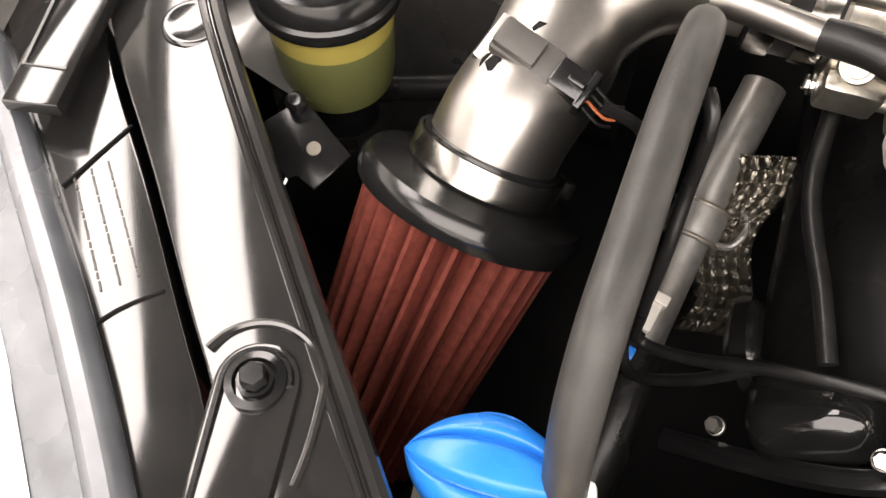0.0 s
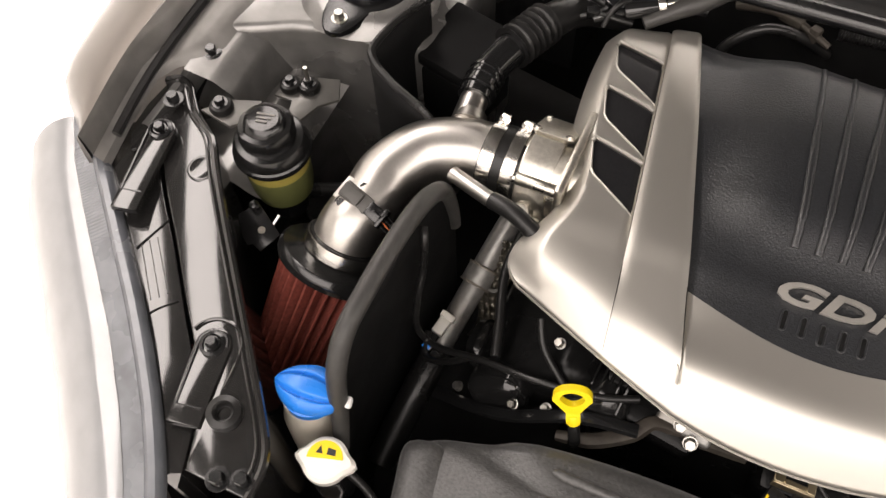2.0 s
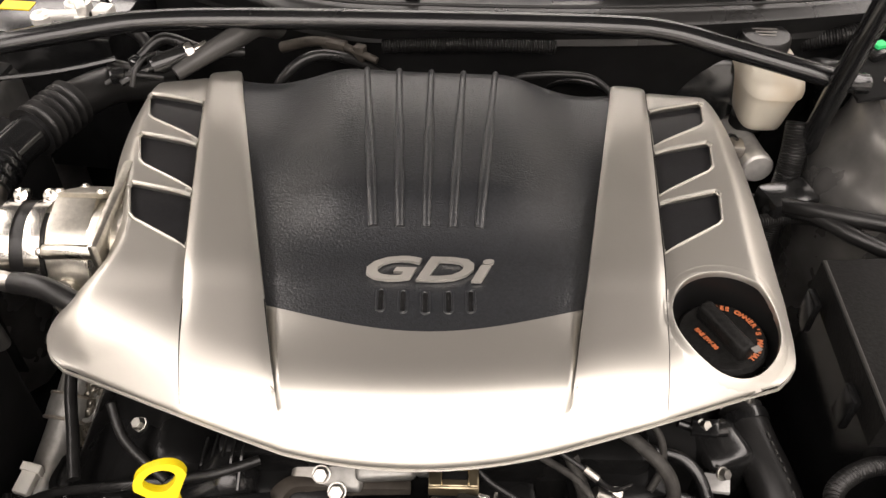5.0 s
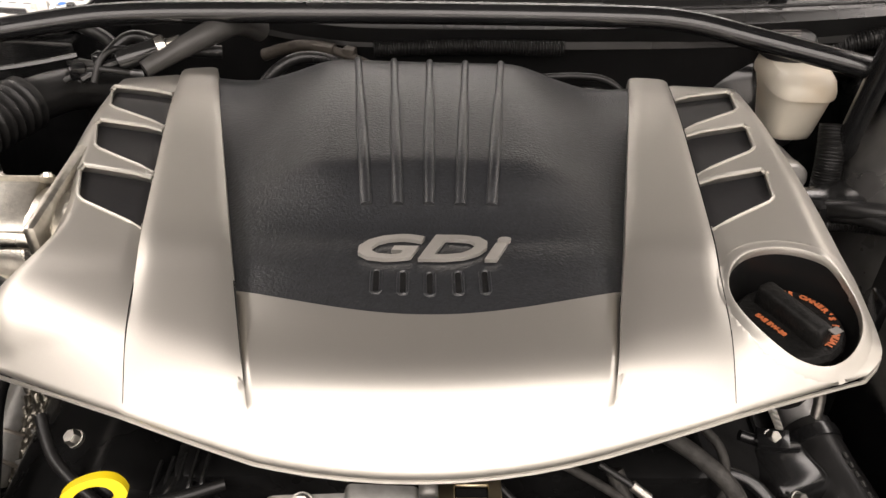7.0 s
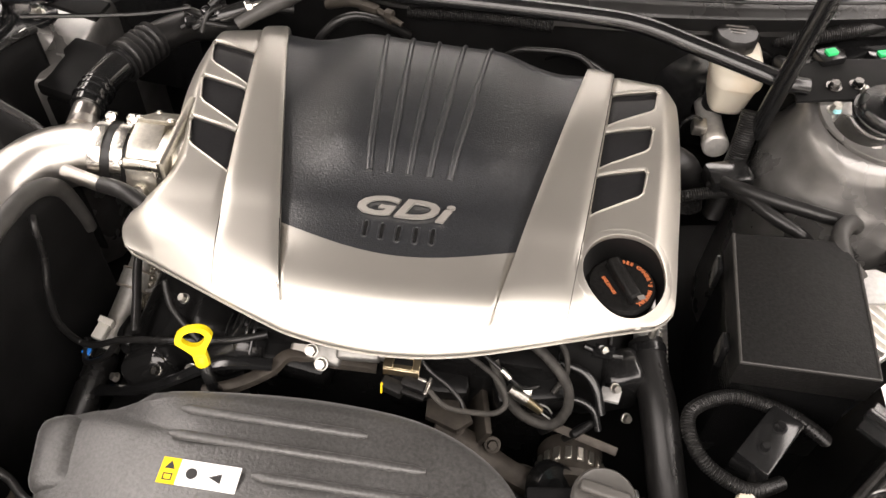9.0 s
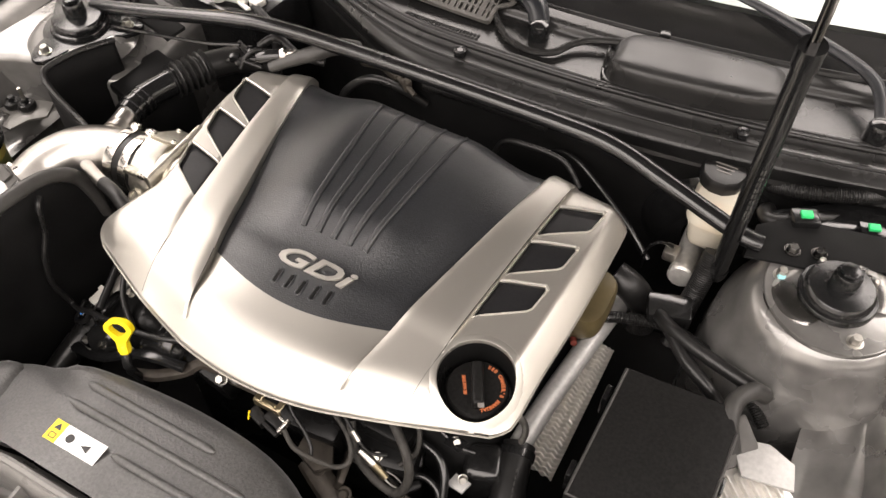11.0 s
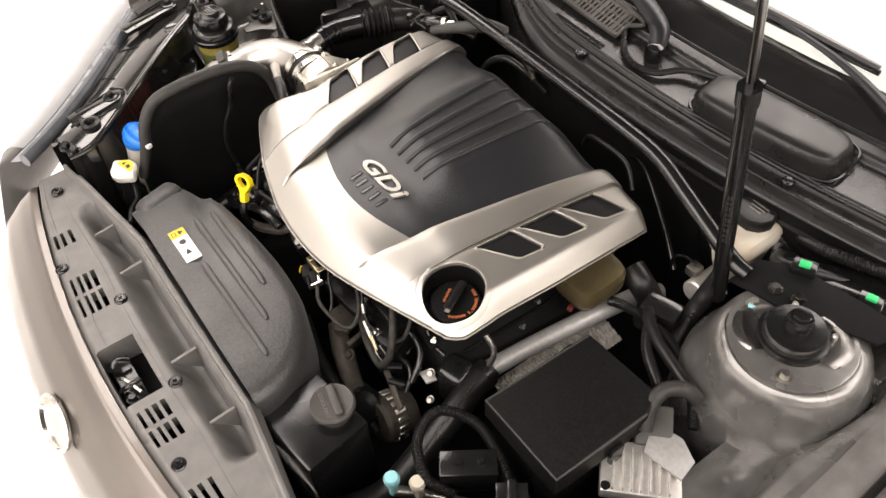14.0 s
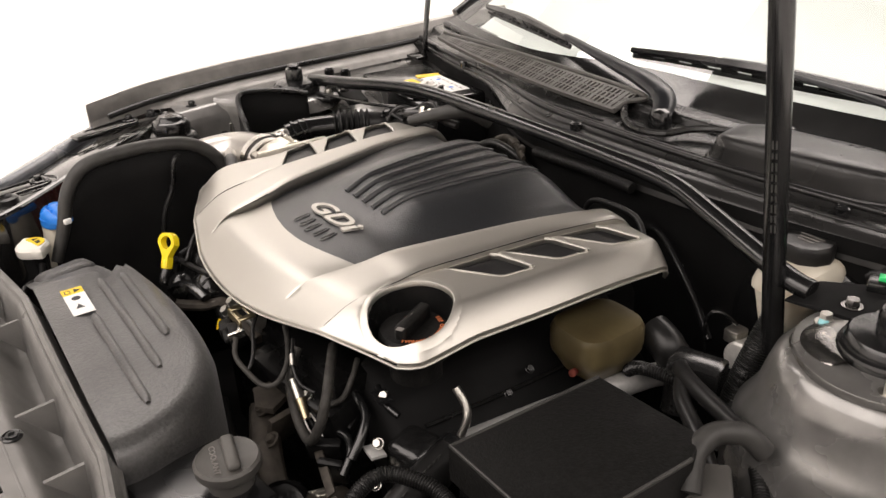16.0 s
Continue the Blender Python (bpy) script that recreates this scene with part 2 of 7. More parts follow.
def add_lathe(bm, profile, m=I4, n=28, squash=None):
    """Profile of (r, z) turned about the z axis of m. squash(angle) scales r."""
    rings = []
    for r, z in profile:
        if r < 1e-6:
            rings.append([bm.verts.new(m @ V(0, 0, z))])
        else:
            rings.append([bm.verts.new(m @ V(r * (squash(a) if squash else 1) * math.cos(a), r * (squash(a) if squash else 1) * math.sin(a), z))
                          for a in (2 * math.pi * j / n for j in range(n))])
    for a, b in zip(rings, rings[1:]):
        for j in range(n):
            k = (j + 1) % n
            if len(a) == 1 and len(b) == 1:
                continue
            if len(a) == 1:
                bm.faces.new((a[0], b[k], b[j]))
            elif len(b) == 1:
                bm.faces.new((a[j], a[k], b[0]))
            else:
                bm.faces.new((a[j], a[k], b[k], b[j]))
    return bm


def add_box(bm, size, m=I4, bevel=0.0, seg=2):
    new_v = bmesh.ops.create_cube(bm, size=1.0, matrix=m @ Matrix.Diagonal((*size, 1)))["verts"]
    if bevel:
        edges = list({e for v in new_v for e in v.link_edges})
        bmesh.ops.bevel(bm, geom=edges, offset=bevel, segments=seg, affect="EDGES", profile=0.5)
    return bm


def add_plate(bm, outline, z0, z1, m=I4, bevel=0.0, seg=2):
    """An upright prism over an outline of (x, y); z0 below, z1 on top. z may be a function of (x, y)."""
    f0 = z0 if callable(z0) else (lambda x, y: z0)
    f1 = z1 if callable(z1) else (lambda x, y: z1)
    low = [bm.verts.new(m @ V(x, y, f0(x, y))) for x, y in outline]
    top = [bm.verts.new(m @ V(x, y, f1(x, y))) for x, y in outline]
    n = len(outline)
    faces = [bm.faces.new(list(reversed(low))), bm.faces.new(top)]
    for i in range(n):
        faces.append(bm.faces.new((low[i], low[(i + 1) % n], top[(i + 1) % n], top[i])))
    bmesh.ops.recalc_face_normals(bm, faces=faces)
    if bevel:
        edges = [e for e in faces[1].edges]
        bmesh.ops.bevel(bm, geom=edges, offset=bevel, segments=seg, affect="EDGES", profile=0.5)
    return bm


def add_grid(bm, fn, nu, nv):
    vs = [[bm.verts.new(fn(i / nu, j / nv)) for j in range(nv + 1)] for i in range(nu + 1)]
    for i in range(nu):
        for j in range(nv):
            bm.faces.new((vs[i][j], vs[i + 1][j], vs[i + 1][j + 1], vs[i][j + 1]))
    return vs


def axes(origin, z, x=(1, 0, 0)):
    """Axes at origin whose z axis points along z."""
    z = Vector(z).normalized()
    y = z.cross(Vector(x))
    if y.length < 1e-3:
        y = z.cross(Vector((0, 1, 0)))
    y.normalize()
    xx = y.cross(z)
    m = Matrix((xx, y, z)).transposed().to_4x4()
    m.translation = Vector(origin)
    return m


def B():
    return bmesh.new()


def finish(name, bm, mat, angle=38):
    me = bpy.data.meshes.new(name)
    bm.normal_update()
    bm.to_mesh(me)
    bm.free()
    me.materials.append(mat)
    me.shade_smooth()
    me.set_sharp_from_angle(angle=radians(angle))
    return me


def part(name, bm, mat, parent, label="", angle=38):
    ob = new(name, finish(name, bm, mat, angle))
    ob.parent = parent
    if parent.type == "EMPTY":
        ob.matrix_parent_inverse = Matrix.Translation(-parent.location)
    return tagged(ob, label)


def thing(name, base, label, category, group="", kind=""):
    ob = new(name)
    ob.empty_display_size = 0.05
    ob.location = base
    return tagged(ob, label, category, group, kind)


def solo(name, bm, mat, label, category, group="", kind="", angle=38):
    return tagged(new(name, finish(name, bm, mat, angle)), label, category, group, kind)


def lettering(body, size, m, mat, parent, name="lettering", depth=0.0006, shear=0.0, bold=0.0, align="CENTER", width=1.0):
    cu = bpy.data.curves.new(name, "FONT")
    cu.body, cu.size, cu.extrude, cu.shear, cu.offset = body, size, depth, shear, bold
    cu.align_x, cu.align_y = align, "CENTER"
    cu.resolution_u = 3
    tmp = bpy.data.objects.new(name, cu)
    me = bpy.data.meshes.new_from_object(tmp)
    bpy.data.objects.remove(tmp)
    me.transform(m @ Matrix.Diagonal((width, 1, 1, 1)))
    me.materials.append(mat) if not me.materials else None
    me.materials[0] = mat
    ob = new(name, me)
    ob.parent = parent
    if parent.type == "EMPTY":
        ob.matrix_parent_inverse = Matrix.Translation(-parent.location)
    return ob


def add_bolt(bm, p, z=(0, 0, 1), r=0.006, h=0.006, washer=1.55):
    m = axes(p, z)
    add_lathe(bm, [(r * washer, -0.001), (r * washer, 0.0012), (r * 1.02, 0.0014)], m, 16)
    add_lathe(bm, [(r, 0.0), (r, h * 0.85), (r * 0.86, h), (0, h)], m, 6)
    return bm


def bolt(p, z=(0, 0, 1), r=0.006, h=0.006, mat=None, label="bright zinc hexagon flange bolt on the engine", group="engine bay bolts"):
    return solo("bolt", add_bolt(B(), p, z, r, h, 1.2), mat or M_ZINC, label, "bolt", group)


def lerp(a, b, t):
    return a + (b - a) * t


def sstep(a, b, x):
    t = min(1, max(0, (x - a) / (b - a)))
    return t * t * (3 - 2 * t)


def poly(pts, y):
    """x at y on a polyline of (x, y) with rising y."""
    if y <= pts[0][1]:
        return pts[0][0]
    for (xa, ya), (xb, yb) in zip(pts, pts[1:]):
        if y <= yb:
            return lerp(xa, xb, (y - ya) / (yb - ya))
    return pts[-1][0]

# ---------------- the room ----------------
def slab(name, lo, hi, mat, label, category):
    size = [b - a for a, b in zip(lo, hi)]
    mid = [(a + b) / 2 for a, b in zip(lo, hi)]
    return solo(name, add_box(B(), size, pose(*mid)), mat, label, category, kind="structure")


slab("floor", (-4.0, -4.5, -0.1), (4.0, 5.0, 0.0), M_FLOOR, "glossy white painted showroom floor", "floor")
# unseen ceiling, kept dark so that upward surfaces reflect less light
slab("ceiling", (-4.0, -4.5, 3.2), (4.0, 5.0, 3.3), M_CEIL, "unseen ceiling, made dark to deepen reflections, with light panels", "ceiling")
slab("wall_north", (-4.0, 5.0, 0.0), (4.0, 5.1, 3.2), M_ROOMWALL, "bright white showroom wall", "wall")
slab("wall_south", (-4.0, -4.6, 0.0), (4.0, -4.5, 3.2), M_ROOMWALL, "bright white showroom wall", "wall")
slab("wall_west", (-4.1, -4.5, 0.0), (-4.0, 5.0, 3.2), M_ROOMWALL, "bright white showroom wall", "wall")
slab("wall_east", (4.0, -4.5, 0.0), (4.1, 5.0, 3.2), M_ROOMWALL, "bright white showroom wall", "wall")


# ---------------- car body ----------------
def mirrored(pts, side):
    return [(side * p[0], *p[1:]) for p in pts]


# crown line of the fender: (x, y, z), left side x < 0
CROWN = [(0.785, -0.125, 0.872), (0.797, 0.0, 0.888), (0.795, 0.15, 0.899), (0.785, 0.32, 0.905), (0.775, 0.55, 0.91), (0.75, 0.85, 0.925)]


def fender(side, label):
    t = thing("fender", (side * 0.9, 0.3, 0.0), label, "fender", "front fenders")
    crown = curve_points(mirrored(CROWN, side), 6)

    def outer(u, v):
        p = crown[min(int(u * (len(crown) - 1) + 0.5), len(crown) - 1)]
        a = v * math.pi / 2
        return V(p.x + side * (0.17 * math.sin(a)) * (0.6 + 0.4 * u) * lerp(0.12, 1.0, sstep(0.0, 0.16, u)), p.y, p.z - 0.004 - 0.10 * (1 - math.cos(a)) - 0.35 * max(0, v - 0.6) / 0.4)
    bm = B()
    add_grid(bm, outer, len(crown) - 1, 12)
    part("outer_skin", bm, M_PAINT, t, "bronze-grey metallic paint")
    bm = B()
    add_grid(bm, lambda u, v: outer(0.0, v).lerp(V(side * 0.80, -0.115, 0.50), u), 6, 12)
    part("front_return", bm, M_PAINT, t, "painted front end")
    bm = B()

    def gutter(u, v):
        p = crown[min(int(u * (len(crown) - 1) + 0.5), len(crown) - 1)]
        prof = [(0.0, -0.004), (0.006, 0.0), (0.014, -0.008), (0.022, -0.034), (0.06, -0.040), (0.075, -0.050)]
        k = v * (len(prof) - 1)
        i = min(int(k), len(prof) - 2)
        dx, dz = (lerp(prof[i][c], prof[i + 1][c], k - i) for c in (0, 1))
        return V(p.x - side * dx * lerp(0.30, 1.0, sstep(0.0, 0.07, p.y)), p.y, p.z + dz)
    add_grid(bm, gutter, len(crown) - 1, 15)
    part("inner_gutter", bm, M_GUTTER, t, "dusty grey mounting flange")
    bm = B()
    add_tube(bm, [(p.x - side * 0.024, p.y, p.z - 0.030) for p in crown[2:]], 0.006, 8, 1)
    part("weatherstrip", bm, M_RUBBER, t, "black rubber weatherstrip")
    return t


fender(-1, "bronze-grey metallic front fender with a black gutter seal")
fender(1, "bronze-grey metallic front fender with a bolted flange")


# inner aprons with the suspension towers
def apron(side, label):
    t = thing("inner_apron", (side * 0.68, 0.2, 0.3), label, "body panel", "inner aprons")
    bm = B()

    def skin(u, v):
        y = lerp(0.022, 0.62, u)
        prof = [(0.750, 0.845 + 0.03 * u), (0.715, 0.840 + 0.03 * u), (0.695, 0.825 + 0.02 * u), (0.675, 0.76), (0.655, 0.66), (0.62, 0.45)]
        k = v * (len(prof) - 1)
        i = min(int(k), len(prof) - 2)
        x, z = (lerp(prof[i][c], prof[i + 1][c], k - i) for c in (0, 1))
        x += 0.012 * math.sin(u * 19) * sstep(0.3, 0.7, v) - 0.02 * sstep(0.5, 0.0, u) * v
        return V(side * x, y, z)
    add_grid(bm, skin, 48, 30)
    part("apron_panel", bm, M_APRON, t, "grey painted sheet steel")
    STUD = 0.5 if side < 0 else 1.05
    cx, cy = (-0.60, 0.225) if side < 0 else (0.578, 0.266)
    bm = B()

    def ripple(a):
        return 1 + 0.035 * math.cos(3 * a + 0.6)
    if side > 0:
        prof = [(0.040, 0.862), (0.080, 0.864), (0.092, 0.860), (0.102, 0.848), (0.108, 0.830), (0.113, 0.810), (0.121, 0.795), (0.131, 0.78), (0.138, 0.72), (0.142, 0.45)]
    else:
        prof = [(0.030, 0.866), (0.062, 0.868), (0.074, 0.864), (0.082, 0.855), (0.090, 0.848)]
        ledge = [(-0.76, 0.070), (-0.735, 0.092), (-0.70, 0.108), (-0.66, 0.130), (-0.62, 0.142), (-0.57, 0.145), (-0.53, 0.152), (-0.50, 0.18), (-0.485, 0.24), (-0.485, 0.44), (-0.76, 0.44)]
        add_plate(bm, ledge, 0.45, lambda x, y: 0.852 - 0.03 * sstep(-0.55, -0.49, x), bevel=0.012, seg=3)
    add_lathe(bm, prof, pose(cx, cy, 0), 48, ripple)
    part("strut_tower", bm, M_APRON, t, "grey steel suspension tower")
    bm = B()
    if side > 0:
        cx, cy = 0.576, 0.258
    outline = []
    for i in range(60):
        a = 2 * math.pi * i / 60
        r = 0.084 if side > 0 else 0.060 + 0.040 * max(0, math.cos(3 * (a - STUD))) ** 1.5
        outline.append((cx + r * math.cos(a), cy + r * math.sin(a)))
    add_plate(bm, outline, 0.860, 0.868, bevel=0.002)
    part("mount_plate", bm, M_APRON if side > 0 else M_SATIN, t, "pressed mount plate")
    if side > 0:
        # dark pressed wings beside the cap
        for mid_a in (radians(212), radians(40)):
            bm = B()
            add_grid(bm, lambda u, v: V(cx + lerp(0.036, 0.086 - 0.016 * (2 * u - 1) ** 2, v) * math.cos(mid_a + (2 * u - 1) * lerp(0.95, 0.62, v)), cy + lerp(0.036, 0.086 - 0.016 * (2 * u - 1) ** 2, v) * math.sin(mid_a + (2 * u - 1) * lerp(0.95, 0.62, v)), 0.8705 + 0.006 * math.sin(v * math.pi) - 0.007 * v), 24, 10)
            bmesh.ops.solidify(bm, geom=bm.faces, thickness=-0.003)
            part("plate_wing", bm, M_WING, t, "bare grey pressed wing")
    bm = B()
    add_lathe(bm, [(k * (1.02 if side > 0 else 1.0), z) for k, z in ((0.046, 0.866), (0.046, 0.873), (0.0445, 0.876), (0.041, 0.877), (0.0405, 0.884), (0.037, 0.888), (0.030, 0.889), (0.025, 0.890), (0.018, 0.891), (0, 0.891))], pose(cx, cy, 0), 40)
    part("bearing_cap", bm, M_SATIN, t, "black rubber bearing cap")
    bm = B()
    add_lathe(bm, [(0.0165, 0.892), (0.0165, 0.908), (0.0145, 0.913), (0, 0.914)], pose(cx, cy, 0), 20)
    add_lathe(bm, [(0.012, 0.915), (0.012, 0.919), (0.010, 0.920), (0, 0.919)], pose(cx, cy, 0), 6)
    part("centre_nut", bm, M_SATIN, t)
    for k in range(3) if side < 0 else (1, 2):
        a, r = STUD + 2 * math.pi * k / 3, 0.066 if side > 0 else 0.075
        bm = add_bolt(B(), (cx + r * math.cos(a), cy + r * math.sin(a), 0.868), r=0.0065, h=0.011)
        part("stud_nut", bm, M_ZINC, t)
    # side wall below the headlamp plate; near-black paints in the plate's shade
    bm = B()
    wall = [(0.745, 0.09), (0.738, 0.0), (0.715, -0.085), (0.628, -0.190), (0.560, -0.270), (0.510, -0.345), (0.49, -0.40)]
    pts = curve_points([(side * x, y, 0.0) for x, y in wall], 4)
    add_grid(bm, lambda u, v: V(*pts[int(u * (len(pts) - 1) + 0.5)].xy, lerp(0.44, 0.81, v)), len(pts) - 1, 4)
    part("side_wall", bm, M_DARK, t, "inner side wall with shade in its colour")
    # stepped shelf between tower and fender, with pressed ribs
    bm = B()

    def shelf(u, v):
        x, y = lerp(0.60, 0.76, u), lerp(-0.06, 0.52, v)
        rib = 0.007 * max(0.0, math.sin(v * 30)) ** 0.5 * sstep(0.5, 0.62, u) * sstep(0.9, 0.8, u)
        return V(side * x, y, 0.755 + 0.02 * sstep(0.1, 0.4, u) + 0.055 * sstep(0.82, 0.95, u) + rib)
    add_grid(bm, shelf, 40, 120)
    part("shelf", bm, M_APRON, t, "ribbed grey steel shelf")
    return t


apron(-1, "grey painted inner apron with the suspension tower")
apron(1, "grey painted inner apron with a domed suspension tower")

# firewall and floor of the bay; the deep shade is in their near-black colour
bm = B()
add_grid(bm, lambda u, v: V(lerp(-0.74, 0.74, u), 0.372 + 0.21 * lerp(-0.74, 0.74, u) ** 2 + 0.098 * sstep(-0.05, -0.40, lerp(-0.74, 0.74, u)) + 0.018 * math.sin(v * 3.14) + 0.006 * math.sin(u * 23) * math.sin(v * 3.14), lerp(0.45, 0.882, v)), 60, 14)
solo("firewall", bm, M_DARK, "near-black firewall behind the engine, shade in its colour", "firewall", kind="structure")
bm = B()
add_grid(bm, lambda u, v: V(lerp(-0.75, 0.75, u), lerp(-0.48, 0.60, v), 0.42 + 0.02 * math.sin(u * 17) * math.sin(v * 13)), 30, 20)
solo("undertray", bm, M_DARK, "near-black undertray below the engine, shade in its colour", "undertray", kind="structure")


# ---------------- cowl, windscreen, wipers ----------------
def cowl_y(x):
    return 0.21 * x * x


cowl = thing("cowl", (0, 0.5, 0.45), "black plastic cowl panel under the windscreen with rubber seals", "cowl")
COWL = [(0.372, 0.850), (0.380, 0.872), (0.392, 0.880), (0.402, 0.882), (0.412, 0.882), (0.422, 0.884), (0.432, 0.892), (0.438, 0.894), (0.442, 0.889),
        (0.448, 0.888), (0.468, 0.889), (0.492, 0.891), (0.514, 0.893), (0.520, 0.895), (0.526, 0.906), (0.532, 0.908), (0.540, 0.909), (0.549, 0.910), (0.553, 0.903), (0.600, 0.903)]


def cowl_at(x, k):
    k = min(max(k, 0), len(COWL) - 1.001)
    i = int(k)
    y, z = (lerp(COWL[i][c], COWL[i + 1][c], k - i) for c in (0, 1))
    if y < 0.505:
        y = lerp(y, 0.505, 0.76 * sstep(-0.05, -0.40, x))
    return V(x, y + cowl_y(x), z + 0.012 * (1 - abs(x) / 0.7))


bm = B()
add_grid(bm, lambda u, v: cowl_at(lerp(-0.74, 0.74, u), v * (len(COWL) - 1)), 60, (len(COWL) - 1) * 3)
part("panel", bm, M_COWL, cowl, "satin black plastic", angle=60)
for k, r in ((3.3, 0.0028), (6.0, 0.0045), (7.4, 0.0045)):
    bm = B()
    add_tube(bm, [cowl_at(x, k) for x in np.linspace(-0.73, 0.73, 24)], r, 10, 2)
    part("rubber_seal", bm, M_RUBBER, cowl, "black rubber bulb seal")
for x in (-0.46, -0.017, 0.40):
    p = cowl_at(x, 4.4)
    bm = B()
    add_lathe(bm, [(0.009, -0.002), (0.0095, 0.010), (0.007, 0.012), (0.0045, 0.0095), (0, 0.0095)], pose(*p), 16)
    part("push_clip", bm, M_SATIN, cowl)

# air intake grille: bars over a near-black sheet, the well's shade in its colour
grille = thing("cowl_grille", (-0.2, 0.5, 0.45), "black perforated air intake grille on the cowl", "grille")


def grille_at(u, v, lift=0.0):
    x = lerp(-0.60, -0.005, u)
    y0, z0 = 0.484 + 0.21 * x * x, 0.913 + 0.006 * (1 - u)
    wide = lerp(0.34, 1.0, sstep(0.05, 0.55, u))
    return V(x, y0 + 0.050 * v * wide, z0 + 0.017 * v * wide + lift)


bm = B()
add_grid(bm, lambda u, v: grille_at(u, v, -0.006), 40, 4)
part("shade_sheet", bm, M_DARK, grille)
bm = B()
NCOL = 62


def strip(bm, u0, u1, v0, v1):
    top = [bm.verts.new(grille_at(u, v)) for u, v in ((u0, v0), (u1, v0), (u1, v1), (u0, v1))]
    low = [bm.verts.new(grille_at(u, v, -0.005)) for u, v in ((u0, v0), (u1, v0), (u1, v1), (u0, v1))]
    bm.faces.new(top)
    for i in range(4):
        bm.faces.new((top[i], low[i], low[(i + 1) % 4], top[(i + 1) % 4]))


for i in range(NCOL + 1):
    w = 0.0042 if i % 5 else 0.0075
    u = i / NCOL
    strip(bm, max(0, u - w), min(1, u + w), 0.0, 1.0)
for v0, v1 in ((0.0, 0.12), (0.36, 0.42), (0.62, 0.68), (0.90, 1.0)):
    for i in range(30):
        strip(bm, i / 30, (i + 1) / 30, v0, v1)
part("lattice", bm, M_TRIM, grille, "weathered black plastic bars")
bm = B()
add_tube(bm, [grille_at(0.0, 1.02), grille_at(0.5, 1.02), grille_at(1.0, 1.02), grille_at(1.0, 0.5), grille_at(1.0, 0.0)], 0.004, 8, 6)
part("rim", bm, M_TRIM, grille)

# slots drawn as near-black blocks on the panel, their inner shade as colour
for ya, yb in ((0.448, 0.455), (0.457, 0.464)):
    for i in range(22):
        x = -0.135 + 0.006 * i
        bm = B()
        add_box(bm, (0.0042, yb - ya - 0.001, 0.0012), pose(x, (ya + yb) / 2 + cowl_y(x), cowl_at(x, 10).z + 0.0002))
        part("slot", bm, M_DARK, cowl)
bm = B()
add_tube(bm, [(-0.012, 0.515, 0.918), (0.012, 0.487, 0.912), (0.040, 0.467, 0.908), (0.075, 0.460, 0.906), (0.108, 0.470, 0.908), (0.130, 0.498, 0.913), (0.160, 0.516, 0.917), (0.21, 0.530, 0.919)], 0.0055, 8, 8)
part("recess_rim", bm, M_COWL, cowl, "raised rim round the wiper pivot")

# raised cover on the cowl
bm = B()
rings = []
for r, h in ((1.06, 0.885), (1.05, 0.898), (1.02, 0.904), (1.0, 0.916), (0.97, 0.924), (0.92, 0.929), (0.82, 0.932), (0.6, 0.934), (0.3, 0.934)):
    ring = []
    for j in range(64):
        a = 2 * math.pi * j / 64
        c, s = math.cos(a), math.sin(a)
        lx = 0.121 * r * math.copysign(abs(c) ** 0.42, c)
        ly = (0.047 - 0.004 * c) * r * math.copysign(abs(s) ** 0.5, s)
        if lx < -0.07 and ly > 0.02:
            ly *= 1 - 3.0 * (-0.07 - lx)
        x, y = 0.312 + lx - 0.12 * ly, 0.508 + ly + 0.13 * lx + 0.3 * lx * lx
        ring.append(bm.verts.new((x, y, h + 0.004)))
    rings.append(ring)
for a, b in zip(rings, rings[1:]):
    for j in range(64):
        bm.faces.new((a[j], a[(j + 1) % 64], b[(j + 1) % 64], b[j]))
bm.faces.new(rings[-1])
box = thing("cowl_cover_box", (0.312, 0.508, 0.885), "raised black plastic cover moulded on the cowl", "cover")
part("lid", bm, M_COWL, box, "satin black rounded lid", angle=50)
bm = B()
foot = []
for j in range(64):
    a = 2 * math.pi * j / 64
    c, s = math.cos(a), math.sin(a)
    lx, ly = 0.130 * math.copysign(abs(c) ** 0.42, c), 0.051 * math.copysign(abs(s) ** 0.5, s)
    foot.append((0.312 + lx - 0.12 * ly, 0.508 + ly + 0.13 * lx + 0.3 * lx * lx, 0.9005 + 0.012 * (ly > 0)))
add_tube(bm, foot, 0.0026, 6, 1, closed=True)
part("foot_bead", bm, M_COWL, box)
bm = B()
add_box(bm, (0.016, 0.013, 0.016), pose(0.245, 0.560, 0.924, 0, 0, 12), 0.003)
solo("clip", bm, M_SATIN, "small black plastic clip on the cowl", "clip")

# windscreen
screen = thing("windscreen", (0, 0.7, 0.45), "raked windscreen glass with a black border", "windscreen")
WS0, WS1 = (0.558, 0.910), (1.378, 1.310)


def screen_at(x, t, lift=0.0):
    return V(x * (1 - 0.12 * t), lerp(WS0[0], WS1[0], t) + 0.20 * x * x, lerp(WS0[1], WS1[1], t) + lift)


bm = B()
add_grid(bm, lambda u, v: screen_at(lerp(-0.72, 0.72, u), v), 24, 12)
g = part("glass", bm, M_GLASS, screen, "clear glass")
g.visible_shadow = False
bm = B()
def border(x):
    return lerp(0.030, 0.075, sstep(-0.42, -0.02, x))


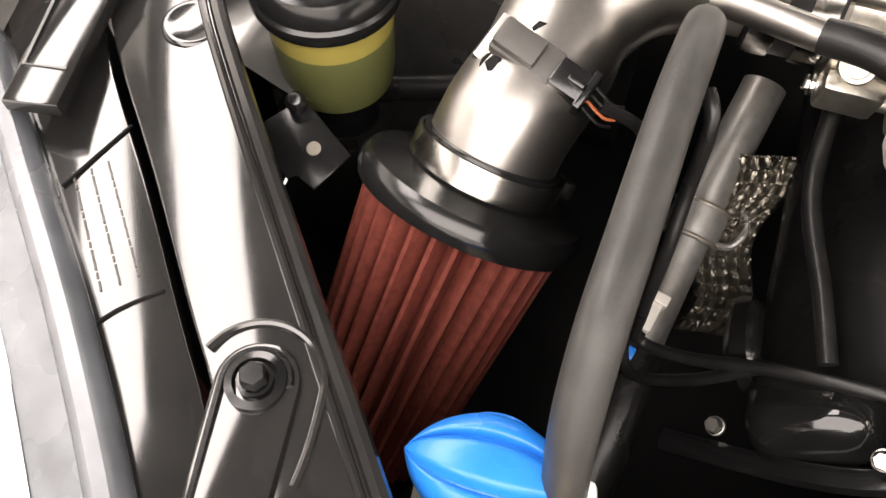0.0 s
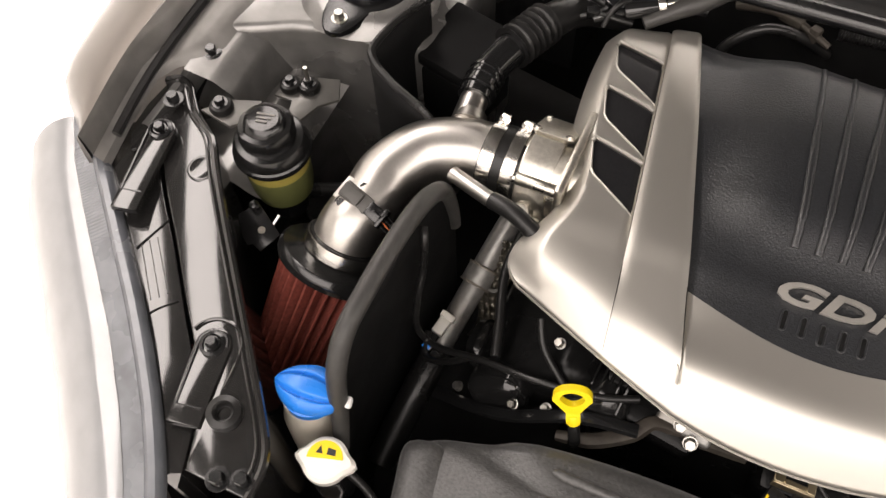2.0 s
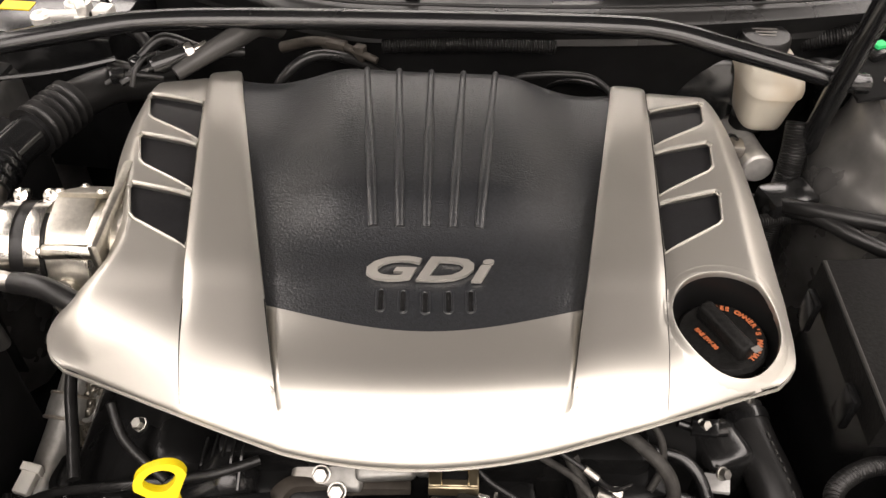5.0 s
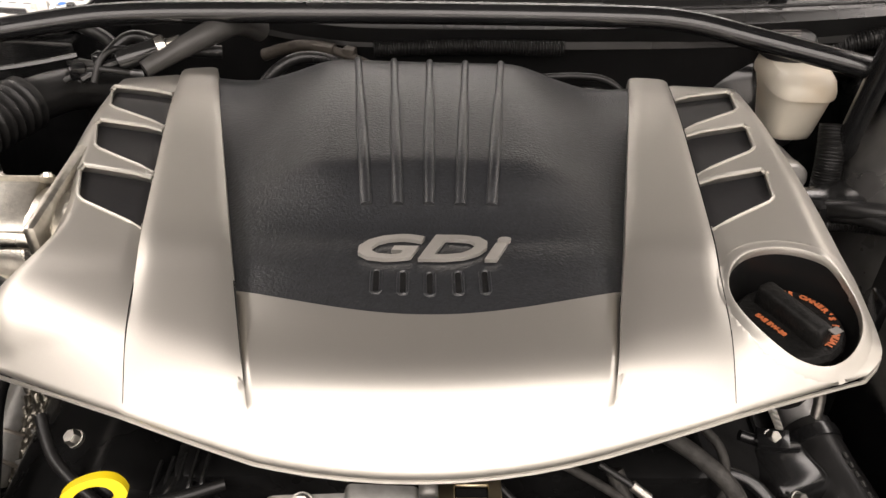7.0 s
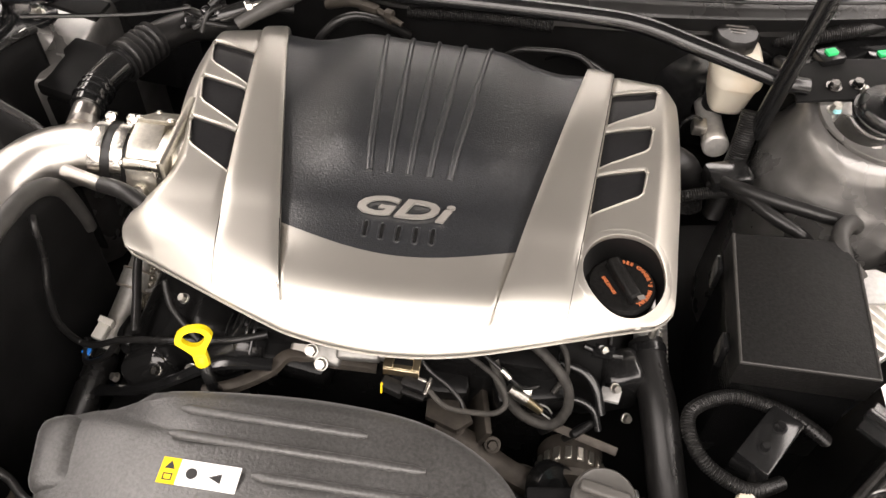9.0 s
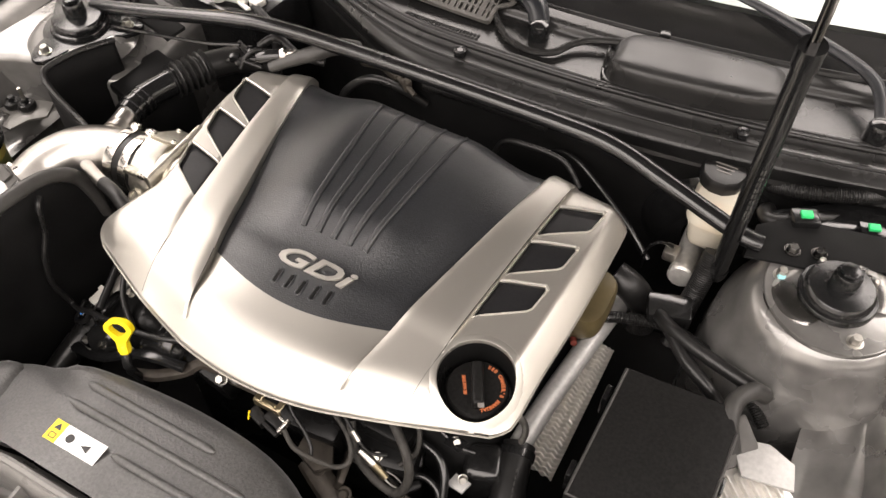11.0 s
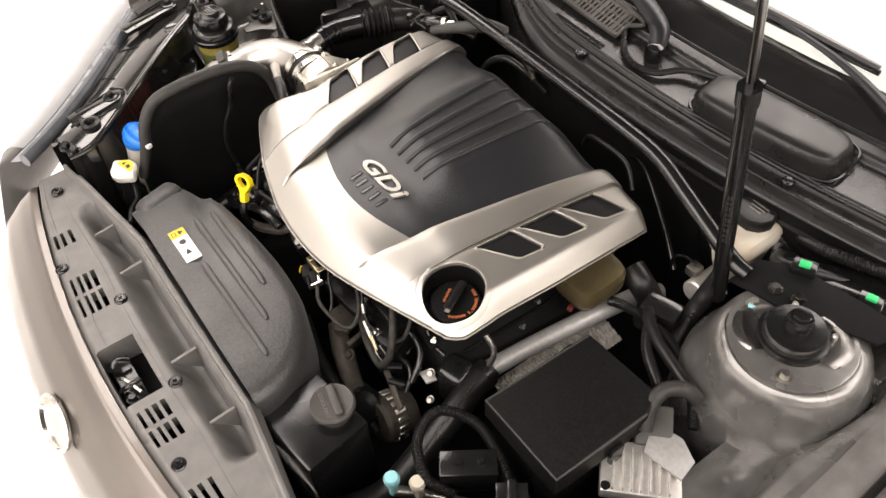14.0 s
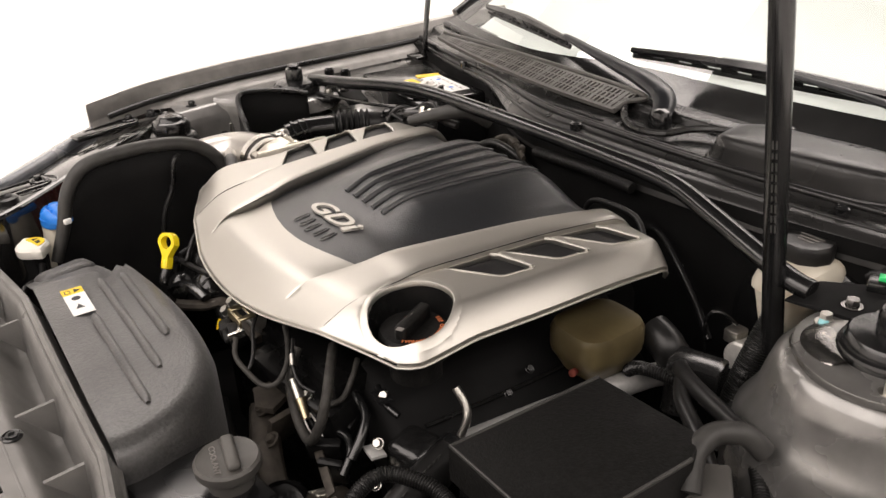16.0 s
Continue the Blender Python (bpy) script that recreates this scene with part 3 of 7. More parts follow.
add_grid(bm, lambda u, v: screen_at(lerp(-0.72, 0.72, u), v * border(lerp(-0.72, 0.72, u)), 0.003), 40, 2)
part("black_border", bm, M_GLOSS, screen, "black ceramic border")
bm = B()
add_tube(bm, [screen_at(x, 0.0, 0.004) for x in np.linspace(-0.72, 0.72, 13)], 0.006, 8, 2)
part("lower_moulding", bm, M_RUBBER, screen)
# white sheet added behind the glass for the bright area of the windscreen
bm = B()
add_grid(bm, lambda u, v: screen_at(lerp(-0.66, 0.66, u), lerp(border(lerp(-0.66, 0.66, u)) + 0.050, 1.0, v), -0.035 + 0.008 * math.sin(u * 22) * v), 40, 12)
solo("sunshade", bm, M_SHADE, "bright white sheet added behind the windscreen glass", "sunshade")
# pillars and roof edge close the cabin
for side in (-1, 1):
    bm = B()
    add_tube(bm, [(side * 0.755, 0.72, 0.915), (side * 0.72, 0.95, 1.04), (side * 0.66, 1.5, 1.32)], 0.02, 12, 4)
    solo("windscreen_pillar", bm, M_GLOSS, "gloss black windscreen pillar trim", "pillar", "windscreen pillars")
bm = B()
add_grid(bm, lambda u, v: V(lerp(-0.68, 0.68, u), lerp(0.66, 2.1, v), lerp(0.86, 0.70, v)), 10, 4)
solo("dashboard", bm, M_DARK, "dark dashboard seen through the windscreen", "dashboard")


def wiper(pivot, arm, blade0, blade1, label, thick=1.0):
    t = thing("wiper", pivot, label, "wiper", "windscreen wipers")
    bm = B()
    add_lathe(bm, [(0.017, -0.03), (0.017, 0.004), (0.014, 0.012), (0.006, 0.016), (0, 0.016)], pose(*pivot), 20)
    part("pivot_cap", bm, M_SATIN, t)
    bm = B()
    add_tube(bm, [pivot, *arm], [0.014 * thick, 0.018 * thick, 0.018 * thick, 0.013 * thick, 0.007 * thick], 10, 8, flat=0.75)
    part("arm", bm, M_ARM, t, "black curved metal arm")
    bm = B()
    a, b = Vector(blade0), Vector(blade1)
    add_tube(bm, [a, a.lerp(b, 0.5) + V(0, 0, 0.006), b], [0.004, 0.008, 0.004], 6, 6, flat=1.3)
    part("blade_frame", bm, M_SATIN, t)
    bm = B()
    add_tube(bm, [a + V(0, 0.006, -0.012), b + V(0, 0.006, -0.012)], 0.0035, 6, 6, flat=1.6)
    part("rubber_blade", bm, M_RUBBER, t, "black rubber blade")
    n = 9
    for i in range(n):
        p = a.lerp(b, (i + 0.5) / n)
        bm = B()
        add_box(bm, (0.030, 0.004, 0.012), axes(p + V(0, 0.003, -0.005), (0, 0, 1), (b - a).normalized()), 0.001, 1)
        part("link", bm, M_SATIN, t)
    return t


wiper((0.071, 0.502, 0.914), [(0.050, 0.530, 0.936), (-0.008, 0.552, 0.946), (-0.105, 0.576, 0.952), (-0.27, 0.620, 0.962)],
      (-0.62, 0.705, 0.958), (-0.255, 0.612, 0.958), "black windscreen wiper with a curved arm")
wiper((0.56, 0.520, 0.912), [(0.53, 0.59, 0.935), (0.42, 0.63, 0.950), (0.30, 0.655, 0.962), (0.12, 0.665, 0.968)],
      (-0.13, 0.645, 0.957), (0.36, 0.682, 0.964), "black windscreen wiper lying along the glass", 0.55)


# ---------------- bonnet and its gas strut ----------------
HINGE, OPEN = (0.60, 1.17), radians(50)


def bonnet_at(x, s, lift=0.0):
    """s: metres from the hinge towards the front edge."""
    y = HINGE[0] - s * math.cos(OPEN) - lift * math.sin(OPEN) * 0 + 0.16 * x * x * max(0, 1 - s)
    return V(x, y + lift * math.sin(OPEN), HINGE[1] + s * math.sin(OPEN) + lift * math.cos(OPEN))


bonnet = thing("bonnet", (0, 0.60, 1.17), "raised bonnet with a black lined underside", "bonnet")
bm = B()
add_grid(bm, lambda u, v: bonnet_at(lerp(-0.74, 0.74, u) * (1 - 0.18 * v * v), 1.25 * v + 0.03 * math.sin(u * math.pi) * v, 0.035), 24, 18)
part("outer_skin", bm, M_PAINT, bonnet, "bronze-grey metallic paint")
bm = B()
add_grid(bm, lambda u, v: bonnet_at(lerp(-0.74, 0.74, u) * (1 - 0.18 * v * v), 1.25 * v, 0.0 + 0.008 * math.sin(u * 28) * math.sin(v * 20)), 60, 40)
part("inner_panel", bm, M_LINER, bonnet, "painted inner panel")
bm = B()
add_tube(bm, [bonnet_at(x, 0.0, 0.017) for x in np.linspace(-0.74, 0.74, 13)], 0.018, 8, 2)
part("rear_edge", bm, M_PAINT, bonnet)
for side in (-1, 1):
    bm = B()
    add_tube(bm, [(side * 0.652, 0.560, 0.868), (side * 0.650, 0.563, 0.93), (side * 0.648, 0.578, 1.03), (side * 0.645, 0.600, 1.18)], [0.011, 0.009, 0.009, 0.011], 8, 6, flat=0.5)
    hinge = part("hinge", bm, M_SATIN, bonnet, "dark pressed steel hinge arm")
    bm = B()
    add_box(bm, (0.045, 0.085, 0.006), pose(side * 0.665, 0.575, 0.868), 0.002)
    part("base_plate", bm, M_SATIN, hinge)
    bm = add_bolt(B(), (side * 0.665, 0.600, 0.871), r=0.006, h=0.006)
    part("bolt_head", bm, M_SATIN, hinge)


def strut_at(z):
    return V(0.440 + 0.0057 * (z - 0.9), 0.2686 - 0.178 * (z - 0.9), z)


gas = thing("gas_strut", strut_at(0.80), "black gas strut holding the bonnet, with a printed white label", "gas strut")
bm = B()
add_tube(bm, [strut_at(0.80), strut_at(1.21)], 0.0115, 20, 2)
part("cylinder", bm, M_SATIN, gas, "satin black cylinder")
bm = B()
add_tube(bm, [strut_at(1.195), strut_at(1.22)], 0.0135, 20, 2)
part("collar", bm, M_SATIN, gas)
bm = B()
add_tube(bm, [strut_at(1.21), strut_at(1.80)], 0.0055, 14, 2)
part("rod", bm, M_ROD, gas, "dark chrome rod")
bm = B()
add_lathe(bm, [(0, -0.014), (0.010, -0.012), (0.013, -0.003), (0.013, 0.006), (0, 0.012)], pose(*strut_at(0.798)), 18)
part("ball_socket", bm, M_SATIN, gas)
sm = axes(strut_at(0.99) , (0, -0.178, 1), (1, 0, 0))
for a in (-1.0, -1.3):
    for i in range(9):
        w, h, dz = 0.0009, (0.0085, 0.006, 0.009, 0.0075)[i % 4], 0.050 - 0.0115 * i
        bm = B()
        add_grid(bm, lambda u, v: sm @ V(0.0118 * math.cos(a + (u - 0.5) * w / 0.006), 0.0118 * math.sin(a + (u - 0.5) * w / 0.006), dz + (v - 0.5) * h), 3, 1)
        part("printed_bar", bm, M_TRIMRUBBER, gas, "pale printed marking")


# ---------------- engine cover ----------------
L_OUT = [(-0.272, -0.090), (-0.284, -0.080), (-0.291, -0.066), (-0.290, -0.050), (-0.284, -0.034), (-0.273, -0.012), (-0.267, 0.010), (-0.267, 0.033), (-0.273, 0.062),
         (-0.287, 0.115), (-0.295, 0.18), (-0.297, 0.240), (-0.294, 0.262), (-0.283, 0.277)]
R_OUT = [(0.288, -0.094), (0.300, -0.083), (0.307, -0.066), (0.310, 0.0), (0.315, 0.086), (0.317, 0.18), (0.316, 0.245), (0.310, 0.262), (0.298, 0.272)]
L_OUT, R_OUT = ([(p.x, p.y) for p in curve_points([(*q, 0) for q in o], 6)] for o in (L_OUT, R_OUT))
LINES = [(lambda y: poly(L_OUT, y), -0.090, 0.277, 0.850), (lambda y: -0.1905 - 0.14 * (y - 0.017), -0.134, 0.296, 0.854), (lambda y: -0.128 - 0.238 * y, -0.157, 0.304, 0.841),
         (lambda y: 0.1455 + 0.198 * y, -0.150, 0.288, 0.841), (lambda y: 0.2065 + 0.1 * y, -0.131, 0.282, 0.854), (lambda y: poly(R_OUT, y), -0.094, 0.272, 0.850)]


def panel_front(s):
    return -0.042 - 0.029 * 4 * s * (1 - s) + 0.002 * s


def cover_point(k, s, t, t0=0.0, t1=1.0, drop=0.0):
    """A point of the cover between line k and k + 1, at s across and t along."""
    (fa, ya0, ya1, za), (fb, yb0, yb1, zb) = LINES[k], LINES[k + 1]
    y0, y1, zf = lerp(ya0, yb0, s), lerp(ya1, yb1, s), lerp(za, zb, s)
    if k == 2:
        y0 -= 0.011 * 4 * s * (1 - s)
        y1 -= 0.010 * 4 * s * (1 - s)
        zf -= 0.006 * 4 * s * (1 - s)
    y = lerp(y0, y1, lerp(t0, t1, t))
    xa, xb = fa(max(ya0, min(ya1, y))), fb(max(yb0, min(yb1, y)))
    x = lerp(xa, xb, s)
    return V(x, y, cover_z(x, y, k, s, y - y0, y1 - y, zf) - drop)


def cover_z(x, y, k, s, d, back, zf):
    h = 0.888 - 0.45 * max(0, y - 0.12) ** 2 - 0.10 * max(0, -y) * sstep(0.0, 0.04, -y)
    fade = sstep(-0.075, 0.02, y)
    if k in (1, 3):
        h += (0.0012 - 0.0025 * (abs(2 * s - 1) ** 6)) * sstep(0.02, 0.10, d) + 0.0030 * fade
    if k in (0, 4):
        e = (s if k == 0 else 1 - s) * 0.075
        h -= 0.025 * max(0, 1 - e / 0.021) ** 1.35
        q = (1 - s if k == 0 else s)
        h -= (0.0015 + 0.0030 * math.exp(-(q / 0.05) ** 2)) * fade
    if k == 2:
        w = abs(2 * s - 1)
        h -= (0.0035 + 0.008 * w ** 4 * (1 - 1.25 * sstep(0.02, 0.20, y))) * sstep(0.02, 0.10, d)
        rear = sstep(-0.002, 0.078, y)
        rise = 0.0215 + 0.030 * max(0.0, y - 0.065)
        valley = sstep(0.36, 0.66, w) * (1 - sstep(0.72, 1.0, w))
        h += rear * (rise * (1 - sstep(0.40, 0.99, w)) - 0.0065 * sstep(0.10, 0.28, y) * valley)
        if back < 0.05:
            h -= 0.030 * (1 - back / 0.05) ** 2.4
    elif back < 0.03:
        h -= 0.022 * (1 - back / 0.03) ** 2.2
    x1 = 1 - d / 0.050
    bw = 0.34 if k == 2 else 0.34 + 0.08 * (s if k == 3 else 1 - s) if k in (1, 3) else 0.42 + 0.10 * (s if k == 4 else 1 - s)
    front = 0.0 if x1 < -bw else (x1 if x1 > bw else (x1 + bw) ** 2 / (4 * bw))
    return h - (h - zf) * front ** 1.45


cover = thing("engine_cover", (0.01, 0.06, 0.80), "satin silver plastic engine cover with a grained black centre panel", "engine cover")
bm = B()
HOLE, HOLE_R = (0.2500, -0.0520), 0.0452


def shell_strip(bm, cols, nt):
    grid = [[bm.verts.new(cover_point(k, s, j / nt, drop=dr * (sstep(0.07, 0.20, j / nt) if dr > 0.01 else 1))) for j in range(nt + 1)] for k, s, dr in cols]
    for a, b in zip(grid, grid[1:]):
        for j in range(nt):
            bm.faces.new((a[j], b[j], b[j + 1], a[j + 1]))
    return grid


NT = 110
left = [(0, 0.0, 0.006), (0, 0.0, 0.0)] + [(0, i / 26, 0.0) for i in range(1, 27)] + [(1, i / 14, 0.0) for i in range(15)] + [(1, 1.0, 0.014)]
right = [(3, 0.0, 0.014)] + [(3, i / 14, 0.0) for i in range(15)] + [(4, i / 30, 0.0) for i in range(31)] + [(4, 1.0, 0.006)]
shell_strip(bm, left, NT)
shell_strip(bm, right, NT)
# the silver front piece between the creases
nf = 27
front_grid = []
for i in range(45):
    s = i / 44
    (fa, ya0, ya1, _), (fb, yb0, yb1, _) = LINES[2], LINES[3]
    y0 = lerp(ya0, yb0, s) - 0.011 * 4 * s * (1 - s)
    y1 = lerp(ya1, yb1, s) - 0.010 * 4 * s * (1 - s)
    tt = (panel_front(s) - y0) / (y1 - y0)
    ends = [(panel_front(e) - LINES[2 + e][1]) / (LINES[2 + e][2] - LINES[2 + e][1]) for e in (0, 1)]
    col = [bm.verts.new(cover_point(2, s, j / NT * tt / lerp(*ends, s))) for j in range(nf + 1)]
    col.append(bm.verts.new(cover_point(2, s, tt)))
    col.append(bm.verts.new(cover_point(2, s, tt, drop=0.012)))
    front_grid.append(col)
for a, b in zip(front_grid, front_grid[1:]):
    for j in range(nf + 2):
        bm.faces.new((a[j], b[j], b[j + 1], a[j + 1]))
# the filler opening
gone = [f for f in bm.faces if any((v.co.xy - Vector(HOLE)).length < HOLE_R for v in f.verts)]
bmesh.ops.delete(bm, geom=gone, context="FACES")
for v in bm.verts:
    d = v.co.xy - Vector(HOLE)
    if d.length < HOLE_R + 0.008 and v.is_boundary:
        d = d.normalized() * HOLE_R
        v.co.x, v.co.y = HOLE[0] + d.x, HOLE[1] + d.y
bmesh.ops.remove_doubles(bm, verts=bm.verts, dist=0.00002)
# louvre openings, cut clean through the shell with a turned-down lip
LOUVRES = []
for i in range(3):
    dx, dy = -0.0105 * i, 0.073 * i
    LOUVRES.append((-1, [Vector((x + dx, y + dy)) for x, y in ((-0.1915, 0.009), (-0.2010, 0.074), (-0.2600, 0.089), (-0.2470, 0.044))]))
    dx, dy = 0.0075 * i, 0.073 * i
    LOUVRES.append((1, [Vector((x + dx, y + dy)) for x, y in ((0.2105, 0.014), (0.2160, 0.076), (0.2730, 0.094), (0.2670, 0.052))]))


def inside(p, quad, grow=0.0):
    turn = [(b - a).cross(p - a) / (b - a).length for a, b in zip(quad, quad[1:] + quad[:1])]
    return min(turn) > -grow or max(turn) < grow


for sgn, quad in LOUVRES:
    mid = sum(quad, Vector((0, 0))) / 4
    for a, b in zip(quad, quad[1:] + quad[:1]):
        near = [f for f in bm.faces if (f.calc_center_median().xy - mid).length < 0.052]
        geom = list({e for f in near for e in f.edges}) + list({v for f in near for v in f.verts}) + near
        d = (b - a).normalized()
        bmesh.ops.bisect_plane(bm, geom=geom, dist=0.00001, plane_co=(*a, 0), plane_no=(d.y, -d.x, 0))
    bmesh.ops.delete(bm, geom=[f for f in bm.faces if inside(f.calc_center_median().xy, quad)], context="FACES")
    rim = [e for e in bm.edges if e.is_boundary and all(inside(v.co.xy, quad, 0.0004) for v in e.verts)]
    lip = bmesh.ops.extrude_edge_only(bm, edges=rim)["geom"]
    bmesh.ops.translate(bm, verts=[v for v in lip if isinstance(v, bmesh.types.BMVert)], vec=(0, 0, -0.0075))
bmesh.ops.recalc_face_normals(bm, faces=bm.faces)
shell = part("shell", bm, M_SILVER, cover, "satin silver painted plastic", angle=30)
so = shell.modifiers.new("thick", "SOLIDIFY")
so.thickness, so.offset = 0.003, -1

# bead along the lower edge of the shell
bm = B()
edge = [cover_point(0, 0, t, drop=0.006) for t in np.linspace(1, 0, 40)] + [cover_point(k, s, 0, drop=0.002 + 0.004 * abs(2 * (k + s) / 5 - 1) ** 6) for k in range(5) for s in np.linspace(0.05, 1, 10)] + \
       [cover_point(4, 1, t, drop=0.006) for t in np.linspace(0, 1, 40)]
add_tube(bm, edge, 0.0015, 6, 1)
part("edge_bead", bm, M_SILVER, cover)


def surf_z(x, y):
    for k in range(5):
        (fa, ya0, ya1, za), (fb, yb0, yb1, zb) = LINES[k], LINES[k + 1]
        xa, xb = fa(max(ya0, min(ya1, y))), fb(max(yb0, min(yb1, y)))
        if xa <= x <= xb:
            s = (x - xa) / (xb - xa)
            y0, y1, zf = lerp(ya0, yb0, s), lerp(ya1, yb1, s), lerp(za, zb, s)
            if k == 2:
                y0, y1, zf = y0 - 0.044 * s * (1 - s), y1 - 0.04 * s * (1 - s), zf - 0.024 * s * (1 - s)
            return cover_z(x, y, k, s, y - y0, y1 - y, zf)
    return 0.87


# black centre panel
bm = B()
cols = []
for i in range(71):
    s = i / 70
    (fa, ya0, ya1, _), (fb, yb0, yb1, _) = LINES[2], LINES[3]
    y0 = lerp(ya0, yb0, s) - 0.011 * 4 * s * (1 - s)
    y1 = lerp(ya1, yb1, s) - 0.010 * 4 * s * (1 - s)
    tt = (panel_front(s) - y0) / (y1 - y0)
    cols.append([bm.verts.new(cover_point(2, s, lerp(tt, 1.0, j / 100), drop=0.0015)) for j in range(101)])
    cols[-1].append(bm.verts.new(cols[-1][-1].co + V(0, 0.004, -0.03)))
for a, b in zip(cols, cols[1:]):
    for j in range(101):
        bm.faces.new((a[j], b[j], b[j + 1], a[j + 1]))
panel = part("centre_panel", bm, M_PANEL, cover, "finely grained black plastic", angle=60)
for i in range(5):
    f = i / 4
    bm = B()
    line = [(lerp(-0.036, 0.054, f) + (lerp(-0.058, 0.075, f) - lerp(-0.036, 0.054, f)) * q, lerp(0.032, 0.262, q)) for q in np.linspace(0, 1, 14)]
    add_tube(bm, [(x, y, surf_z(x, y) - 0.0012) for x, y in line], [0.0042] * 4 + [0.0032] * 3, 12, 2)
    part("rib", bm, M_PANEL, panel)
for i in range(5):
    x = lerp(-0.0255, 0.0455, i / 4)
    y0 = -0.050 - 0.001 * (2 - abs(i - 2))
    ring = [(x + 0.0032 * math.cos(a) + (0.001 if i > 2 else 0), y0 + 0.010 + (0.0075 if math.sin(a) > 0 else -0.0075) + 0.0032 * math.sin(a)) for a in np.linspace(0, 2 * math.pi, 16, endpoint=False)]
    bm = B()
    add_tube(bm, [(px, py, surf_z(px, py) - 0.0010) for px, py in ring], 0.0012, 6, 1, closed=True)
    part("slot_rim", bm, M_PANEL, panel)
    bm = B()
    add_plate(bm, [(x + (px - x) * 0.75, py) for px, py in ring], lambda a, b: surf_z(a, b) - 0.004, lambda a, b: surf_z(a, b) - 0.0009)
    part("slot", bm, M_GLOSS, panel)

# silver emblem
zc = surf_z(0.008, -0.012)
tilt = math.degrees(math.atan2(surf_z(0.008, 0.002) - surf_z(0.008, -0.024), 0.026))
lettering("GDi", 0.0345, pose(0.0060, -0.0125, zc + 0.0012, tilt, 0, 0), M_EMBLEM, cover, "emblem_letters", 0.0016, 0.28, 0.0008, width=1.76)

# black louvre inserts down in the openings, with raised silver brows
for sgn, quad in LOUVRES:
    mid = sum(quad, Vector((0, 0))) / 4
    inner = [mid + (p - mid) * 1.015 for p in quad]
    vent = B()

    def in_recess(u, v):
        p = inner[0].lerp(inner[3], u).lerp(inner[1].lerp(inner[2], u), v)
        return V(p.x, p.y, surf_z(p.x, p.y) - 0.0052)
    add_grid(vent, in_recess, 16, 16)
    bmesh.ops.recalc_face_normals(vent, faces=vent.faces)
    if sum(f.normal.z for f in vent.faces) < 0:
        bmesh.ops.reverse_faces(vent, faces=vent.faces)
    part("louvre_insert", vent, M_LOUVRE, cover, "black smooth insert")
    for way, r in (((quad[1], quad[1].lerp(quad[2], 0.94), quad[2].lerp(quad[3], 0.16)), 0.0023), ((quad[2].lerp(quad[3], 0.1), quad[3].lerp(quad[2], 0.08), quad[3].lerp(quad[0], 0.08), quad[0]), 0.0013)):
        fine = []
        for a, b in zip(way, way[1:]):
            fine += [a.lerp(b, t / 4) for t in range(4)]
        fine.append(way[-1])
        bm = B()
        add_tube(bm, [(p.x, p.y, surf_z(p.x, p.y) + (0.0008 if r > 0.002 else 0.0)) for p in fine], r, 8, 1)
        part("louvre_rim", bm, M_SILVER, cover)

# fine seams along the creases
for k, y0, y1 in ((1, -0.128, 0.26), (4, -0.125, 0.26), (2, -0.112, -0.045), (3, -0.112, -0.045)):
    bm = B()
    add_tube(bm, [(LINES[k][0](y), y, surf_z(LINES[k][0](y) - 0.0001, y) + 0.0001) for y in np.linspace(y0, y1, 40)], [0.0002, 0.0004, 0.0005, 0.0005, 0.0005, 0.0005, 0.0004, 0.0002] if k in (1, 4) else [0.0001, 0.0003, 0.0005, 0.0005], 6, 1)
    part("seam", bm, M_DARK, cover, "fine dark seam")

# filler well
bm = B()
ringpts = [(HOLE[0] + HOLE_R * math.cos(a), HOLE[1] + HOLE_R * math.sin(a)) for a in np.linspace(0, 2 * math.pi, 72, endpoint=False)]


def well_z(x, y):
    d = Vector((x - HOLE[0], y - HOLE[1])) * 1.08
    return surf_z(HOLE[0] + d.x, HOLE[1] + d.y)


collar = []
for r, dz in ((0.972, -0.0060), (0.972, -0.0006), (0.980, 0.0001), (1.0, 0.0004), (1.05, 0.0003), (1.10, 0.0002), (1.15, 0.0000), (1.18, -0.0006)):
    ring = []
    for x, y in ringpts:
        px, py = HOLE[0] + (x - HOLE[0]) * r, HOLE[1] + (y - HOLE[1]) * r
        edge = poly(R_OUT, max(-0.094, min(0.272, py))) - 0.0004
        ring.append(bm.verts.new((min(px, edge), py, surf_z(min(px, edge), py) + dz)))
    collar.append(ring)
for a, b in zip(collar, collar[1:]):
    for j in range(len(ringpts)):
        bm.faces.new((a[j], b[j], b[(j + 1) % len(ringpts)], a[(j + 1) % len(ringpts)]))
part("filler_rim", bm, M_SILVER, cover)
bm = B()
rings = []
for f, r in ((0.0, 1.0), (0.3, 0.99), (1.0, 0.93)):
    rings.append([bm.verts.new((HOLE[0] + (x - HOLE[0]) * r, HOLE[1] + (y - HOLE[1]) * r, lerp(well_z(x, y), 0.832, f))) for x, y in ringpts])
for a, b in zip(rings, rings[1:]):
    for j in range(72):
        bm.faces.new((a[j], b[j], b[(j + 1) % 72], a[(j + 1) % 72]))
part("filler_well", bm, M_WELL, cover)

